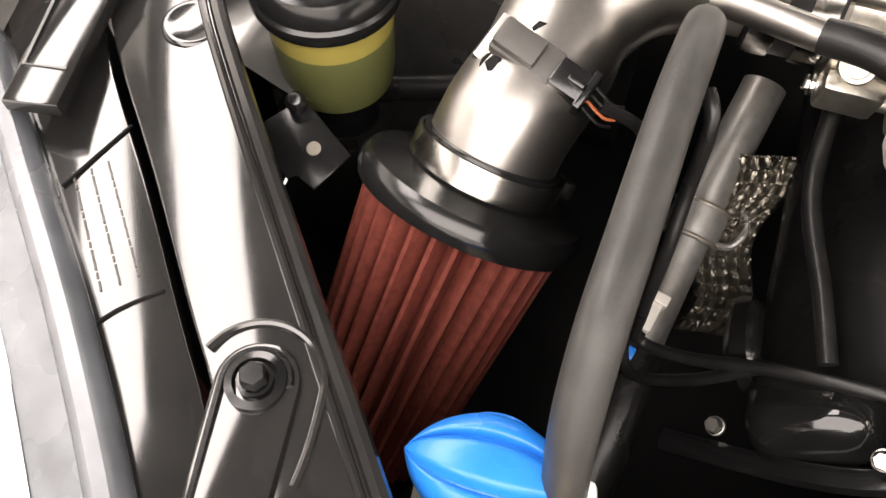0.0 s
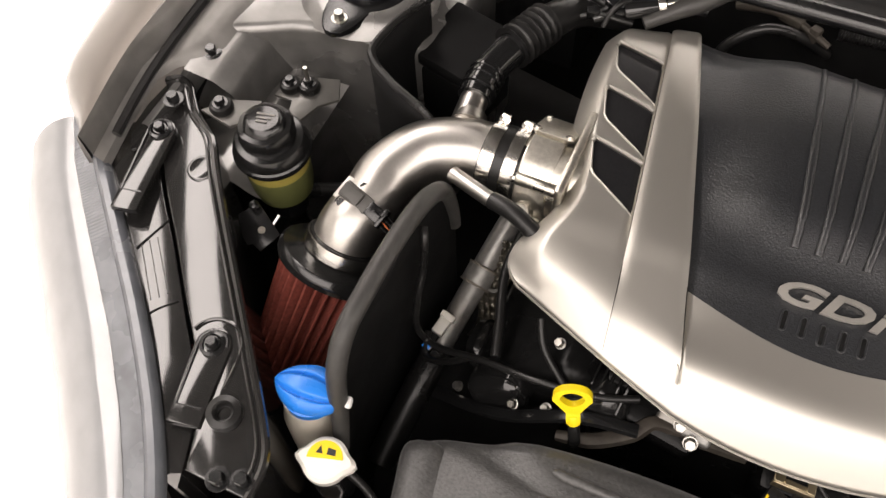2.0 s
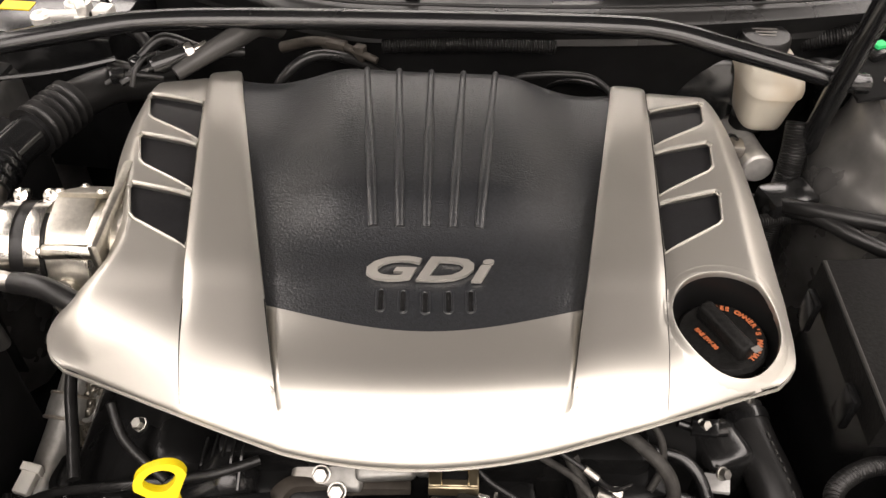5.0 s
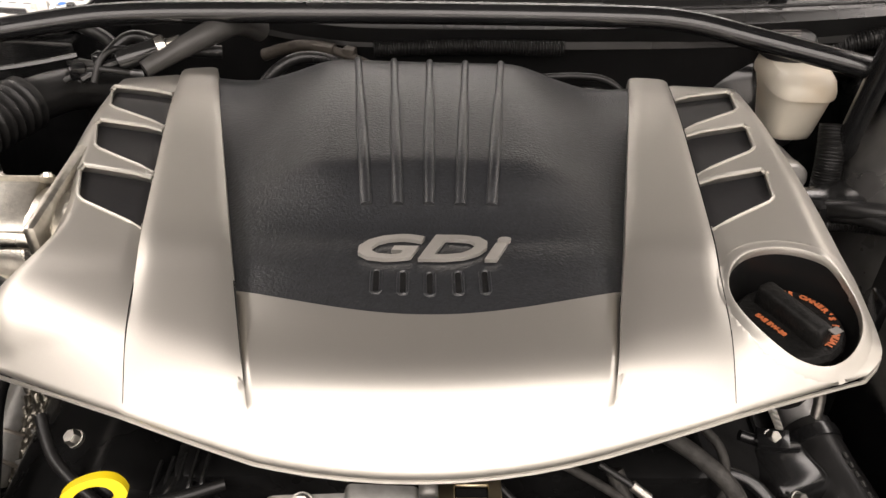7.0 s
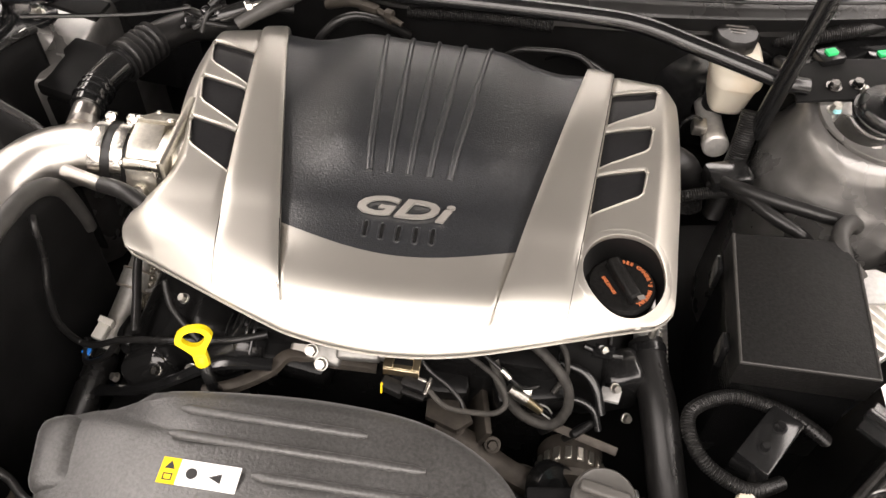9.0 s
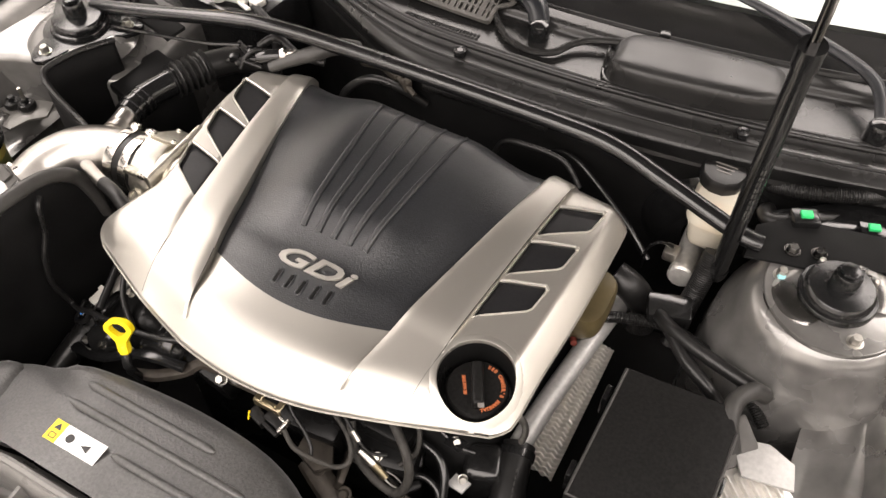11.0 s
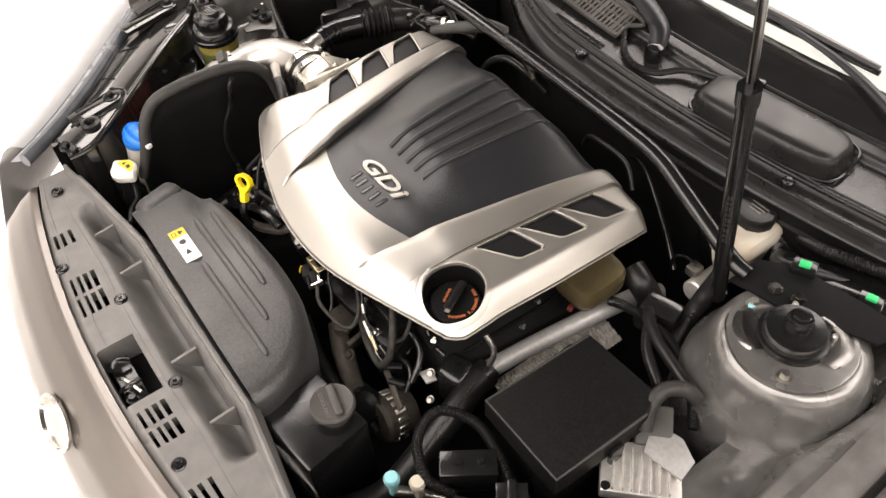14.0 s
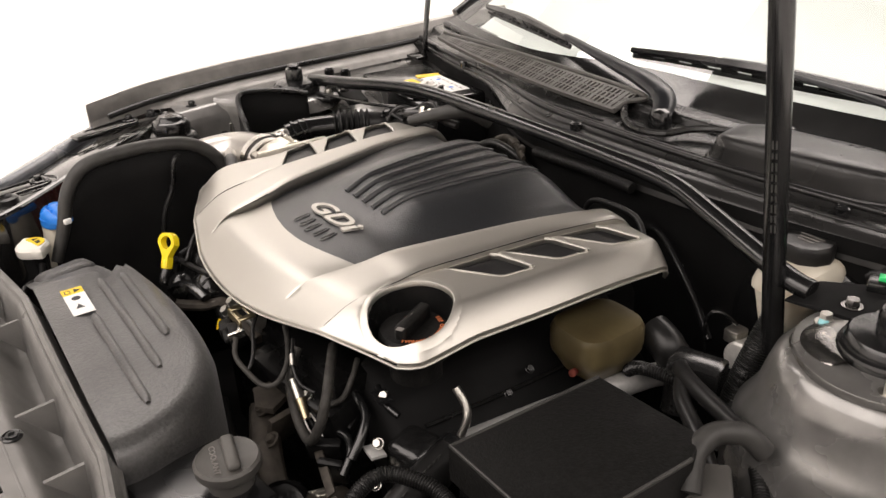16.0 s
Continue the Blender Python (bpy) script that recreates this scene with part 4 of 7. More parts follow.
cap = thing("oil_filler_cap", (0.250, -0.0525, 0.80), "black oil filler cap with orange printed lettering", "filler cap")
cm = pose(0.2515, -0.0510, 0) @ Matrix.Diagonal((1.06, 1.06, 1, 1))
bm = B()
add_lathe(bm, [(0.026, 0.79), (0.026, 0.826), (0.034, 0.828), (0.0345, 0.842), (0.032, 0.8455), (0.0, 0.8465)], cm, 40, lambda a: 1 + 0.012 * (math.cos(18 * a) > 0.3))
part("cap_body", bm, M_LID, cap)
bm = B()
add_box(bm, (0.013, 0.052, 0.018), cm @ pose(0, 0, 0.852, 0, 0, 28), 0.004, 3)
part("grip", bm, M_LID, cap)
bm = B()
add_box(bm, (0.007, 0.005, 0.0008), cm @ pose(0.016, -0.024, 0.8612, 0, 0, 28), 0)
part("mark", bm, M_GREYINK, cap)
word = "SEE OWNER'S MANUAL"
for i, ch in enumerate(word):
    a = radians(88 - i * 8.4)
    if ch != " ":
        lettering(ch, 0.0056, cm @ pose(0.0275 * math.cos(a), 0.0275 * math.sin(a), 0.8468, 0, 0, math.degrees(a) - 90), M_ORANGE, cap, "printed_letter", 0.0002, 0, 0.0003)
lettering("SAE 5W-30", 0.0048, cm @ pose(-0.0135, -0.004, 0.8468, 0, 0, -58), M_ORANGE, cap, "printed_letter", 0.0002, 0, 0.0003)
cap.location.z += 0.011


def add_loft(bm, centre, half, rows, n=40, power=0.55):
    """A rounded body: rings of a squared ellipse, scaled by each (scale, z)."""
    rings = []
    for k, z in rows:
        if k == 0:
            rings.append([bm.verts.new((*centre, z))])
            continue
        ring = []
        for j in range(n):
            c, s = math.cos(2 * math.pi * j / n), math.sin(2 * math.pi * j / n)
            ring.append(bm.verts.new((centre[0] + half[0] * k * math.copysign(abs(c) ** power, c), centre[1] + half[1] * k * math.copysign(abs(s) ** power, s), z)))
        rings.append(ring)
    for a, b in zip(rings, rings[1:]):
        for j in range(n):
            k = (j + 1) % n
            if len(a) == 1:
                bm.faces.new((a[0], b[k], b[j]))
            elif len(b) == 1:
                bm.faces.new((a[j], a[k], b[0]))
            else:
                bm.faces.new((a[j], a[k], b[k], b[j]))
    return bm


# ---------------- engine under the cover ----------------
engine = thing("engine", (0, 0.1, 0.42), "black painted engine with valve covers and front timing cover", "engine")
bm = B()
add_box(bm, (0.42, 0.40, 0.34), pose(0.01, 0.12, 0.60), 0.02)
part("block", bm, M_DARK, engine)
bm = B()
add_box(bm, (0.15, 0.30, 0.09), pose(-0.222, 0.005, 0.720, 0, -38, 0), 0.022, 3)
part("valve_cover", bm, M_ENGINE, engine, "gloss black valve cover")
# right valve cover, darker and duller than the left one
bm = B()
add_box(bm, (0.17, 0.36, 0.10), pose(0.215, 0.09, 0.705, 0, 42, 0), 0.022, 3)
part("valve_cover", bm, M_DARK, engine, "matt near-black valve cover")
bm = B()
add_box(bm, (0.36, 0.06, 0.26), pose(0.02, -0.095, 0.655, 0, 0, 0), 0.012, 2)
part("timing_cover", bm, M_ENGINE, engine, "black timing cover")
for x, z, w, h in ((-0.10, 0.735, 0.10, 0.05), (0.06, 0.72, 0.09, 0.06), (0.17, 0.73, 0.08, 0.07)):
    bm = B()
    add_box(bm, (w, 0.05, h), pose(x, -0.12, z, 10, 0, 8 * x / 0.1), 0.008)
    part("casting_boss", bm, M_ENGINE, engine, "cast boss")
# humps on the visible valve cover
for i in range(3):
    bm = B()
    add_box(bm, (0.075 if i < 2 else 0.03, 0.062, 0.05), pose((-0.262, -0.160, -0.300)[i], (-0.138, -0.128, -0.10)[i], (0.705, 0.748, 0.69)[i], -18, -34, 8), 0.020, 4)
    part("cover_mound", bm, M_GLOSS, engine, "rounded gloss black mound", angle=60)
for i in range(7):
    bm = B()
    add_tube(bm, [(-0.190 + 0.009 * i, -0.150, 0.748 + 0.004 * i), (-0.188 + 0.009 * i, -0.128, 0.764 + 0.004 * i), (-0.186 + 0.009 * i, -0.105, 0.768 + 0.004 * i)], 0.0017, 6, 4)
    part("fin", bm, M_GLOSS, engine)
bm = B()
add_tube(bm, [(-0.185, -0.182, 0.735), (-0.150, -0.176, 0.744), (-0.115, -0.156, 0.752), (-0.095, -0.136, 0.758), (-0.05, -0.132, 0.752), (0.0, -0.128, 0.745)], [0.006, 0.009, 0.009, 0.008, 0.010, 0.008], 8, 8, flat=0.8)
part("timing_flange", bm, M_GRIME, engine, "oily aluminium casting edge")
bm = B()
add_tube(bm, [(-0.335, -0.165, 0.660), (-0.25, -0.178, 0.715), (-0.17, -0.165, 0.765), (-0.11, -0.155, 0.765)], 0.008, 8, 8, flat=0.6)
part("cover_flange", bm, M_SATIN, engine)

for x, y, z, size, rz in ((-0.066, -0.118, 0.760, (0.060, 0.040, 0.020), -8), (-0.020, -0.120, 0.768, (0.050, 0.030, 0.018), 4), (0.012, -0.130, 0.782, (0.016, 0.018, 0.026), 0)):
    bm = B()
    add_box(bm, size, pose(x, y, z, 24, 0, rz), 0.005, 3)
    part("cast_lug", bm, M_DULLPIPE, engine, "dull aluminium casting")
for p, z in (((-0.212, -0.117, 0.812), (-0.4, -0.3, 0.9)), ((-0.310, -0.156, 0.682), (-0.5, -0.3, 0.8)), ((-0.238, -0.172, 0.745), (-0.4, -0.5, 0.8)),
             ((0.245, -0.088, 0.782), (0.4, -0.5, 0.8)), ((0.266, -0.111, 0.745), (0.4, -0.6, 0.7)), ((0.285, -0.128, 0.712), (0.4, -0.6, 0.7)),
             ((0.168, -0.141, 0.762), (0, -0.6, 0.8)), ((-0.072, -0.131, 0.766), (0, -0.6, 0.8)), ((-0.058, -0.145, 0.764), (0, -0.6, 0.8)), ((-0.205, -0.160, 0.738), (-0.3, -0.5, 0.8)),
             ((0.288, 0.043, 0.752), (0.6, -0.3, 0.7)), ((0.266, 0.091, 0.752), (0.6, -0.3, 0.7))):
    if p[0] > 0.28 and p[1] > 0 or p[:2] == (0.266, 0.091):
        bolt(p, z, 0.0042, 0.006, M_SATIN, "small black flange bolt on the valve cover")
    else:
        bolt(p, z, 0.0064 if -0.08 < p[0] < 0 else 0.0050, 0.009 if -0.08 < p[0] < 0 else 0.007)

# ---------------- intake ----------------
intake = thing("intake_pipe", (-0.40, 0.04, 0.80), "polished aluminium intake elbow running to the throttle body", "intake pipe")
AX = [(-0.315, 0.052, 0.838), (-0.355, 0.052, 0.838), (-0.390, 0.050, 0.837), (-0.432, 0.032, 0.833), (-0.458, -0.005, 0.826), (-0.464, -0.040, 0.818), tuple(V(-0.482, -0.102, 0.778) + 0.040 * V(0.19, 0.64, 0.74).normalized()), tuple(V(-0.482, -0.102, 0.778) + 0.005 * V(0.19, 0.64, 0.74).normalized())]
bm = B()
add_tube(bm, AX, 0.0375, 40, 10)
part("elbow", bm, M_ALU, intake, "brushed aluminium tube", angle=60)
bm = B()
add_tube(bm, [(-0.405, 0.07, 0.845), (-0.408, 0.125, 0.853)], 0.0165, 24, 2)
part("breather_stub", bm, M_ALU, intake)
bm = B()
add_tube(bm, [(-0.400, 0.078, 0.847), (-0.402, 0.092, 0.848)], [0.021, 0.018], 24, 2)
part("weld_collar", bm, M_ALU, intake)
bm = B()
add_tube(bm, [(-0.386, 0.004, 0.855), (-0.345, -0.012, 0.862), (-0.330, -0.017, 0.864)], 0.0085, 16, 4)
part("side_stub", bm, M_ALU, intake)


def clamp_band(parent, p, z, r, w, screw=None, mat=None):
    m = axes(p, z)
    bm = B()
    add_lathe(bm, [(r, -w / 2), (r + 0.0018, -w / 2), (r + 0.0022, 0), (r + 0.0018, w / 2), (r, w / 2)], m, 40)
    b = part("clamp_band", bm, mat or M_STEEL, parent, "bright steel band")
    if screw:
        bm = B()
        s = Vector(screw)
        add_box(bm, (0.013, 0.010, 0.011), axes(s, z, (s - Vector(p)).normalized()), 0.002)
        add_lathe(bm, [(0.0065, 0), (0.0065, 0.008), (0.003, 0.009), (0, 0.007)], axes(s, Vector(z).cross(s - Vector(p))), 8)
        part("clamp_screw", bm, M_STEEL, b)


coupler = thing("silicone_coupler", (-0.343, 0.052, 0.80), "black hose coupler with two steel band clamps", "hose coupler")
bm = B()
add_lathe(bm, [(0.038, -0.0235), (0.0415, -0.0225), (0.0422, 0), (0.0415, 0.0225), (0.038, 0.0235)], axes((-0.343, 0.052, 0.838), (1, 0, 0)), 40)
part("hose", bm, M_RUBBER, coupler, "matt black rubber sleeve")
clamp_band(coupler, (-0.3565, 0.052, 0.838), (1, 0, 0), 0.0422, 0.015, (-0.3565, 0.084, 0.872))
clamp_band(coupler, (-0.3300, 0.052, 0.838), (1, 0, 0), 0.0422, 0.014, (-0.3300, 0.084, 0.872))

tb = thing("throttle_body", (-0.28, 0.06, 0.78), "bare cast aluminium throttle body with a bolted motor cover", "throttle body")
bm = B()
add_lathe(bm, [(0.036, -0.012), (0.0415, -0.011), (0.0415, 0.004), (0.043, 0.007), (0.043, 0.07)], axes((-0.323, 0.054, 0.838), (1, 0, 0)), 40)
part("bore", bm, M_THROTTLE, tb)
side_on = axes((-0.318, 0, 0), (1, 0, 0))
bm = B()
casting = [(0.014, 0.802), (0.008, 0.822), (0.009, 0.846), (0.020, 0.868), (0.040, 0.880), (0.066, 0.886), (0.112, 0.852), (0.116, 0.842), (0.112, 0.832), (0.104, 0.822), (0.094, 0.806), (0.052, 0.793)]
add_plate(bm, casting, 0.0, 0.036, side_on, 0.003)
part("casting", bm, M_THROTTLE, tb, "angular cast housing")
bm = B()
add_plate(bm, [(-0.323, 0.078), (-0.317, 0.070), (-0.284, 0.070), (-0.276, 0.078), (-0.276, 0.118), (-0.284, 0.126), (-0.317, 0.126), (-0.323, 0.118)], lambda x, y: 0.8850 - 0.74 * (y - 0.066), lambda x, y: 0.8920 - 0.74 * (y - 0.066), bevel=0.0015)
part("motor_cover", bm, M_THROTTLE, tb, "eight-sided motor cover plate")
for x, y in ((-0.318, 0.076), (-0.281, 0.076), (-0.318, 0.120), (-0.281, 0.120)):
    bm = add_bolt(B(), (x, y, 0.8920 - 0.74 * (y - 0.066)), (0, 0.74, 1), 0.0034, 0.003)
    part("cover_screw", bm, M_STEEL, tb)
bm = B()
add_box(bm, (0.010, 0.116, 0.104), pose(-0.268, 0.062, 0.836), 0.004)
part("flange", bm, M_THROTTLE, tb)
for y, z in ((0.019, 0.866), (0.010, 0.806), (0.108, 0.812)):
    bm = B()
    add_lathe(bm, [(0.0068, -0.030), (0.0068, 0.022), (0.0055, 0.024), (0, 0.024)], axes((-0.296, y, z), (-1, 0, 0)), 18)
    part("bolt_boss", bm, M_THROTTLE, tb)
    bm = add_bolt(B(), (-0.320, y, z), (-1, 0, 0), 0.0046, 0.005)
    part("bolt_head", bm, M_STEEL, tb)
bm = B()
add_lathe(bm, [(0.0105, -0.020), (0.0105, 0.004), (0.0095, 0.006), (0.0072, 0.006), (0.0068, 0.002), (0, 0.002)], axes((-0.304, 0.004, 0.832), (-0.15, -0.74, 0.66)), 28)
part("port", bm, M_THROTTLE, tb, "round plugged port")
bm = B()
add_box(bm, (0.034, 0.014, 0.030), pose(-0.300, 0.006, 0.808, 20, 0, 0), 0.004, 2)
part("port_foot", bm, M_THROTTLE, tb)

# air filter
FC = V(-0.482, -0.102, 0.778)
FN = V(0.19, 0.64, 0.74).normalized()
filt = thing("air_filter", FC - 0.17 * FN, "cone air filter with red pleated cloth and black rubber base", "air filter")
fm = axes(FC, FN)
bm = B()
NP = 30
rows = []
for k in range(13):
    z = lerp(-0.185, -0.010, k / 12)
    r = lerp(0.047, 0.0615, k / 12)
    rows.append([bm.verts.new(fm @ V(*(Vector((math.cos(a), math.sin(a))) * (r * (1.0 if j % 4 in (1, 2) else (0.88 if j % 4 == 3 else 0.79)))), z))
                 for j, a in enumerate(2 * math.pi * (q + 0.2 * (q % 2)) / (NP * 4) for q in range(NP * 4))])
for a, b in zip(rows, rows[1:]):
    for j in range(NP * 4):
        bm.faces.new((a[j], a[(j + 1) % (NP * 4)], b[(j + 1) % (NP * 4)], b[j]))
part("pleats", bm, M_RED, filt, "red oiled cotton pleats", angle=25)
bm = B()
add_lathe(bm, [(0.058, -0.016), (0.0665, -0.015), (0.0685, -0.010), (0.0685, -0.004), (0.065, 0.001), (0.048, 0.004), (0.0425, 0.006), (0.0415, 0.024), (0.037, 0.025)], fm, 56)
part("rubber_base", bm, M_GLOSS, filt, "glossy black rubber base")
bm = B()
add_lathe(bm, [(0, -0.200), (0.040, -0.200), (0.049, -0.196), (0.050, -0.185), (0.046, -0.183)], fm, 40)
part("end_cap", bm, M_SATIN, filt)
side = fm.to_3x3() @ V(1, 0, 0)
clamp_band(filt, FC + 0.0145 * FN, FN, 0.0425, 0.015, FC + 0.0145 * FN + V(0.042, 0.013, -0.022))

# mass air flow sensor on the lower leg of the pipe
maf = thing("airflow_sensor", (-0.462, -0.055, 0.82), "grey-black airflow sensor plugged into the pipe, with orange-striped wires", "sensor")
MN = V(0.10, -0.40, 0.90).normalized()
mm = axes(V(-0.471, -0.062, 0.845), MN, (0.83, -0.18, -0.30)) @ Matrix.Diagonal((0.84, 0.84, 0.84, 1))
bm = B()
add_plate(bm, [(-0.030, -0.016), (0.012, -0.024), (0.026, -0.012), (0.020, 0.018), (0.0, 0.026), (-0.030, 0.018)], -0.016, -0.004, mm, 0.003)
part("weld_pad", bm, M_ALU, maf, "aluminium mounting pad")
bm = B()
add_box(bm, (0.044, 0.024, 0.014), mm @ pose(0.0, 0.002, 0.003), 0.002)
add_box(bm, (0.030, 0.019, 0.010), mm @ pose(-0.006, 0.002, 0.012), 0.002)
part("housing", bm, M_TRIM, maf, "dark grey plastic")
bm = B()
add_box(bm, (0.026, 0.020, 0.016), mm @ pose(0.033, 0.002, 0.004), 0.002)
add_box(bm, (0.006, 0.027, 0.018), mm @ pose(0.044, 0.002, 0.004), 0.0015)
add_box(bm, (0.012, 0.005, 0.004), mm @ pose(0.036, 0.002, 0.0135), 0.001)
part("connector", bm, M_SATIN, maf, "black latching connector")
bm = add_bolt(B(), mm @ V(-0.012, -0.016, -0.001), MN, 0.0052, 0.006)
part("bolt_head", bm, M_SATIN, maf)
bm = add_bolt(B(), mm @ V(-0.002, 0.019, -0.001), MN, 0.0052, 0.004)
part("bolt_head", bm, M_SATIN, maf)
for k in range(4):
    bm = B()
    a = mm @ V(0.047, -0.006 + 0.005 * k, 0.003)
    add_tube(bm, [a, a + V(0.010, -0.003, -0.006), a + V(0.016, 0.0, -0.009)], 0.0009, 6, 4)
    part("wire", bm, M_ORANGE if k == 1 else M_RUBBER, maf)
bm = B()
a = mm @ V(0.056, 0.002, 0.0)
add_tube(bm, [a, a + V(0.018, 0.002, -0.008), a + V(0.028, 0.004, -0.022)], 0.0035, 8, 6)
part("loom", bm, M_RUBBER, maf, "black cloth-taped loom")

# breather hose with bellows
hose = thing("breather_hose", (-0.40, 0.16, 0.75), "black breather hose with ribbed bellows to the rear", "hose")
bm = B()
add_tube(bm, [(-0.4075, 0.112, 0.852), (-0.408, 0.150, 0.855), (-0.395, 0.205, 0.853)], [0.0205, 0.020, 0.021], 20, 6)
part("sleeve", bm, M_SATIN, hose)
for y in (0.125, 0.140, 0.150):
    clamp_band(hose, (-0.408, y, 0.8535), (0.02, 1, 0.05), 0.0205, 0.005, None, M_SATIN)
bm = B()
add_tube(bm, [(-0.397, 0.20, 0.853), (-0.375, 0.255, 0.852)], 0.024, 24, 10, ridges=0.0035, pitch=0.010)
part("bellows", bm, M_RUBBER, hose, "ribbed black rubber")
bm = B()
add_tube(bm, [(-0.376, 0.252, 0.852), (-0.345, 0.300, 0.845), (-0.29, 0.33, 0.83)], [0.022, 0.021, 0.02], 20, 6)
part("tail", bm, M_RUBBER, hose)

# heat shield with a fat rubber edge
shield = thing("heat_shield", (-0.39, -0.15, 0.45), "black heat shield with a rounded grey rubber edge beside the filter", "heat shield")
EDGE = [(-0.380, -0.290, 0.755), (-0.388, -0.268, 0.800), (-0.394, -0.250, 0.850), (-0.396, -0.222, 0.882), (-0.395, -0.180, 0.892), (-0.393, -0.110, 0.893), (-0.390, -0.055, 0.882),
        (-0.388, -0.018, 0.850), (-0.386, -0.004, 0.800), (-0.384, 0.0, 0.76)]
edge = curve_points(EDGE, 6)
bm = B()
add_grid(bm, lambda u, v: lerp(edge[int(u * (len(edge) - 1) + 0.5)], V(edge[int(u * (len(edge) - 1) + 0.5)].x, edge[int(u * (len(edge) - 1) + 0.5)].y, 0.50), v), len(edge) - 1, 8)
sh = part("panel", bm, M_DARK, shield, "black coated sheet metal")
so = sh.modifiers.new("thick", "SOLIDIFY")
so.thickness = 0.002
bm = B()
add_tube(bm, EDGE, [0.008, 0.010, 0.0105, 0.0105, 0.0105, 0.0105, 0.0105, 0.0095, 0.008], 14, 8)
part("edge_trim", bm, M_TRIMRUBBER, shield, "grey-black rubber bulb trim")

# steel coolant pipe, connector and looms in front of the left bank
pipe = thing("coolant_pipe", (-0.35, -0.06, 0.50), "dull steel coolant pipe with a rusty clamp", "pipe")
bm = B()
add_tube(bm, [(-0.330, 0.09, 0.715), (-0.342, 0.03, 0.685), (-0.352, -0.03, 0.655), (-0.362, -0.10, 0.632)], 0.0155, 24, 6)
part("tube", bm, M_DULLPIPE, pipe)
bm = B()
add_tube(bm, [(-0.361, -0.10, 0.633), (-0.366, -0.16, 0.618), (-0.375, -0.25, 0.58)], 0.019, 18, 6)
part("rubber_hose", bm, M_RUBBER, pipe, "black rubber hose")
clamp_band(pipe, (-0.348, -0.006, 0.667), (-0.17, -1, -0.48), 0.0178, 0.024, None, M_DULLPIPE)
for k in (-1, 1):
    ring = axes(V(-0.348, -0.006, 0.667) + 0.012 * k * V(-0.17, -1, -0.48).normalized(), (-0.17, -1, -0.48))
    bm = B()
    add_lathe(bm, [(0.0172, -0.0018), (0.0205, -0.0014), (0.0212, 0.0), (0.0205, 0.0014), (0.0172, 0.0018)], ring, 40)
    part("clamp_rim", bm, M_RUST, pipe, "rusty clamp rim")
bm = B()
add_tube(bm, [(-0.329, 0.004, 0.676), (-0.319, 0.002, 0.680), (-0.315, -0.008, 0.676), (-0.321, -0.018, 0.668), (-0.331, -0.018, 0.664)], 0.0026, 8, 6)
part("clamp_handle", bm, M_DULLPIPE, pipe, "bent wire clamp handle")
conn = thing("wiring_connector", (-0.362, -0.085, 0.66), "white and blue wiring connector clipped beside the pipe", "connector")
cm2 = axes(V(-0.364, -0.082, 0.660), (0.1, -0.2, 1), (-0.2, -0.95, -0.2))
bm = B()
add_box(bm, (0.030, 0.015, 0.013), cm2, 0.002)
add_box(bm, (0.008, 0.019, 0.016), cm2 @ pose(-0.010, 0, 0), 0.001)
part("white_shell", bm, M_WHITE, conn, "off-white plastic")
bm = B()
add_box(bm, (0.022, 0.013, 0.012), cm2 @ pose(0.027, 0, 0), 0.002)
part("black_shell", bm, M_SATIN, conn)
bm = B()
add_box(bm, (0.009, 0.010, 0.006), cm2 @ pose(0.034, 0, 0.006), 0.001)
part("blue_lock", bm, M_BLUE, conn, "blue locking tab")


def loom(pts, r, label, mat=None, group="wiring looms", ridges=0.0, name="wiring_loom", n=10):
    bm = B()
    add_tube(bm, pts, r, n, 10, ridges=ridges * 0.6, pitch=0.0030)
    return solo(name, bm, mat or M_RUBBER, label, "wiring" if name == "wiring_loom" else "hose", group)


loom([(-0.380, -0.080, 0.874), (-0.374, -0.092, 0.866), (-0.373, -0.102, 0.825), (-0.373, -0.119, 0.793), (-0.373, -0.129, 0.745), (-0.368, -0.122, 0.695), (-0.340, -0.130, 0.705), (-0.290, -0.140, 0.745), (-0.225, -0.150, 0.775), (-0.16, -0.145, 0.785), (-0.12, -0.13, 0.785)], 0.0040,
     "black taped wiring loom crossing the valve cover")
loom([(-0.375, -0.10, 0.665), (-0.365, -0.13, 0.66), (-0.33, -0.135, 0.69), (-0.30, -0.135, 0.735)], 0.004, "thin black wiring loom by the connector")
loom([(-0.30, 0.03, 0.79), (-0.302, -0.04, 0.775), (-0.285, -0.10, 0.765), (-0.275, -0.135, 0.757)], 0.0055, "black taped wiring loom under the throttle")
loom([(-0.24, -0.10, 0.815), (-0.225, -0.125, 0.80), (-0.19, -0.15, 0.785)], 0.004, "short black wiring loom under the cover edge")
bm = B()
add_tube(bm, [(-0.332, -0.016, 0.864), (-0.300, -0.026, 0.868), (-0.255, -0.045, 0.858)], 0.0095, 14, 6)
solo("vacuum_hose", bm, M_RUBBER, "black vacuum hose from the intake to the engine", "hose")
# crumpled foil shield behind the pipe
bm = B()
rnd = random.Random(4)
add_grid(bm, lambda u, v: V(lerp(-0.340, -0.302, u) + 0.006 * math.sin(v * 9), lerp(-0.065, 0.035, v), lerp(0.615, 0.700, v) + 0.014 * u
                                + 0.0042 * (max(0.0, math.sin(u * 15.7) * math.sin(v * 44)) ** 0.6 + max(0.0, math.sin(u * 15.7 + math.pi) * math.sin(v * 44)) ** 0.6) + rnd.uniform(-0.0009, 0.0009)), 40, 96)
solo("exhaust_heat_shield", bm, M_FOILDULL, "crumpled embossed foil heat shield", "heat shield", angle=35)

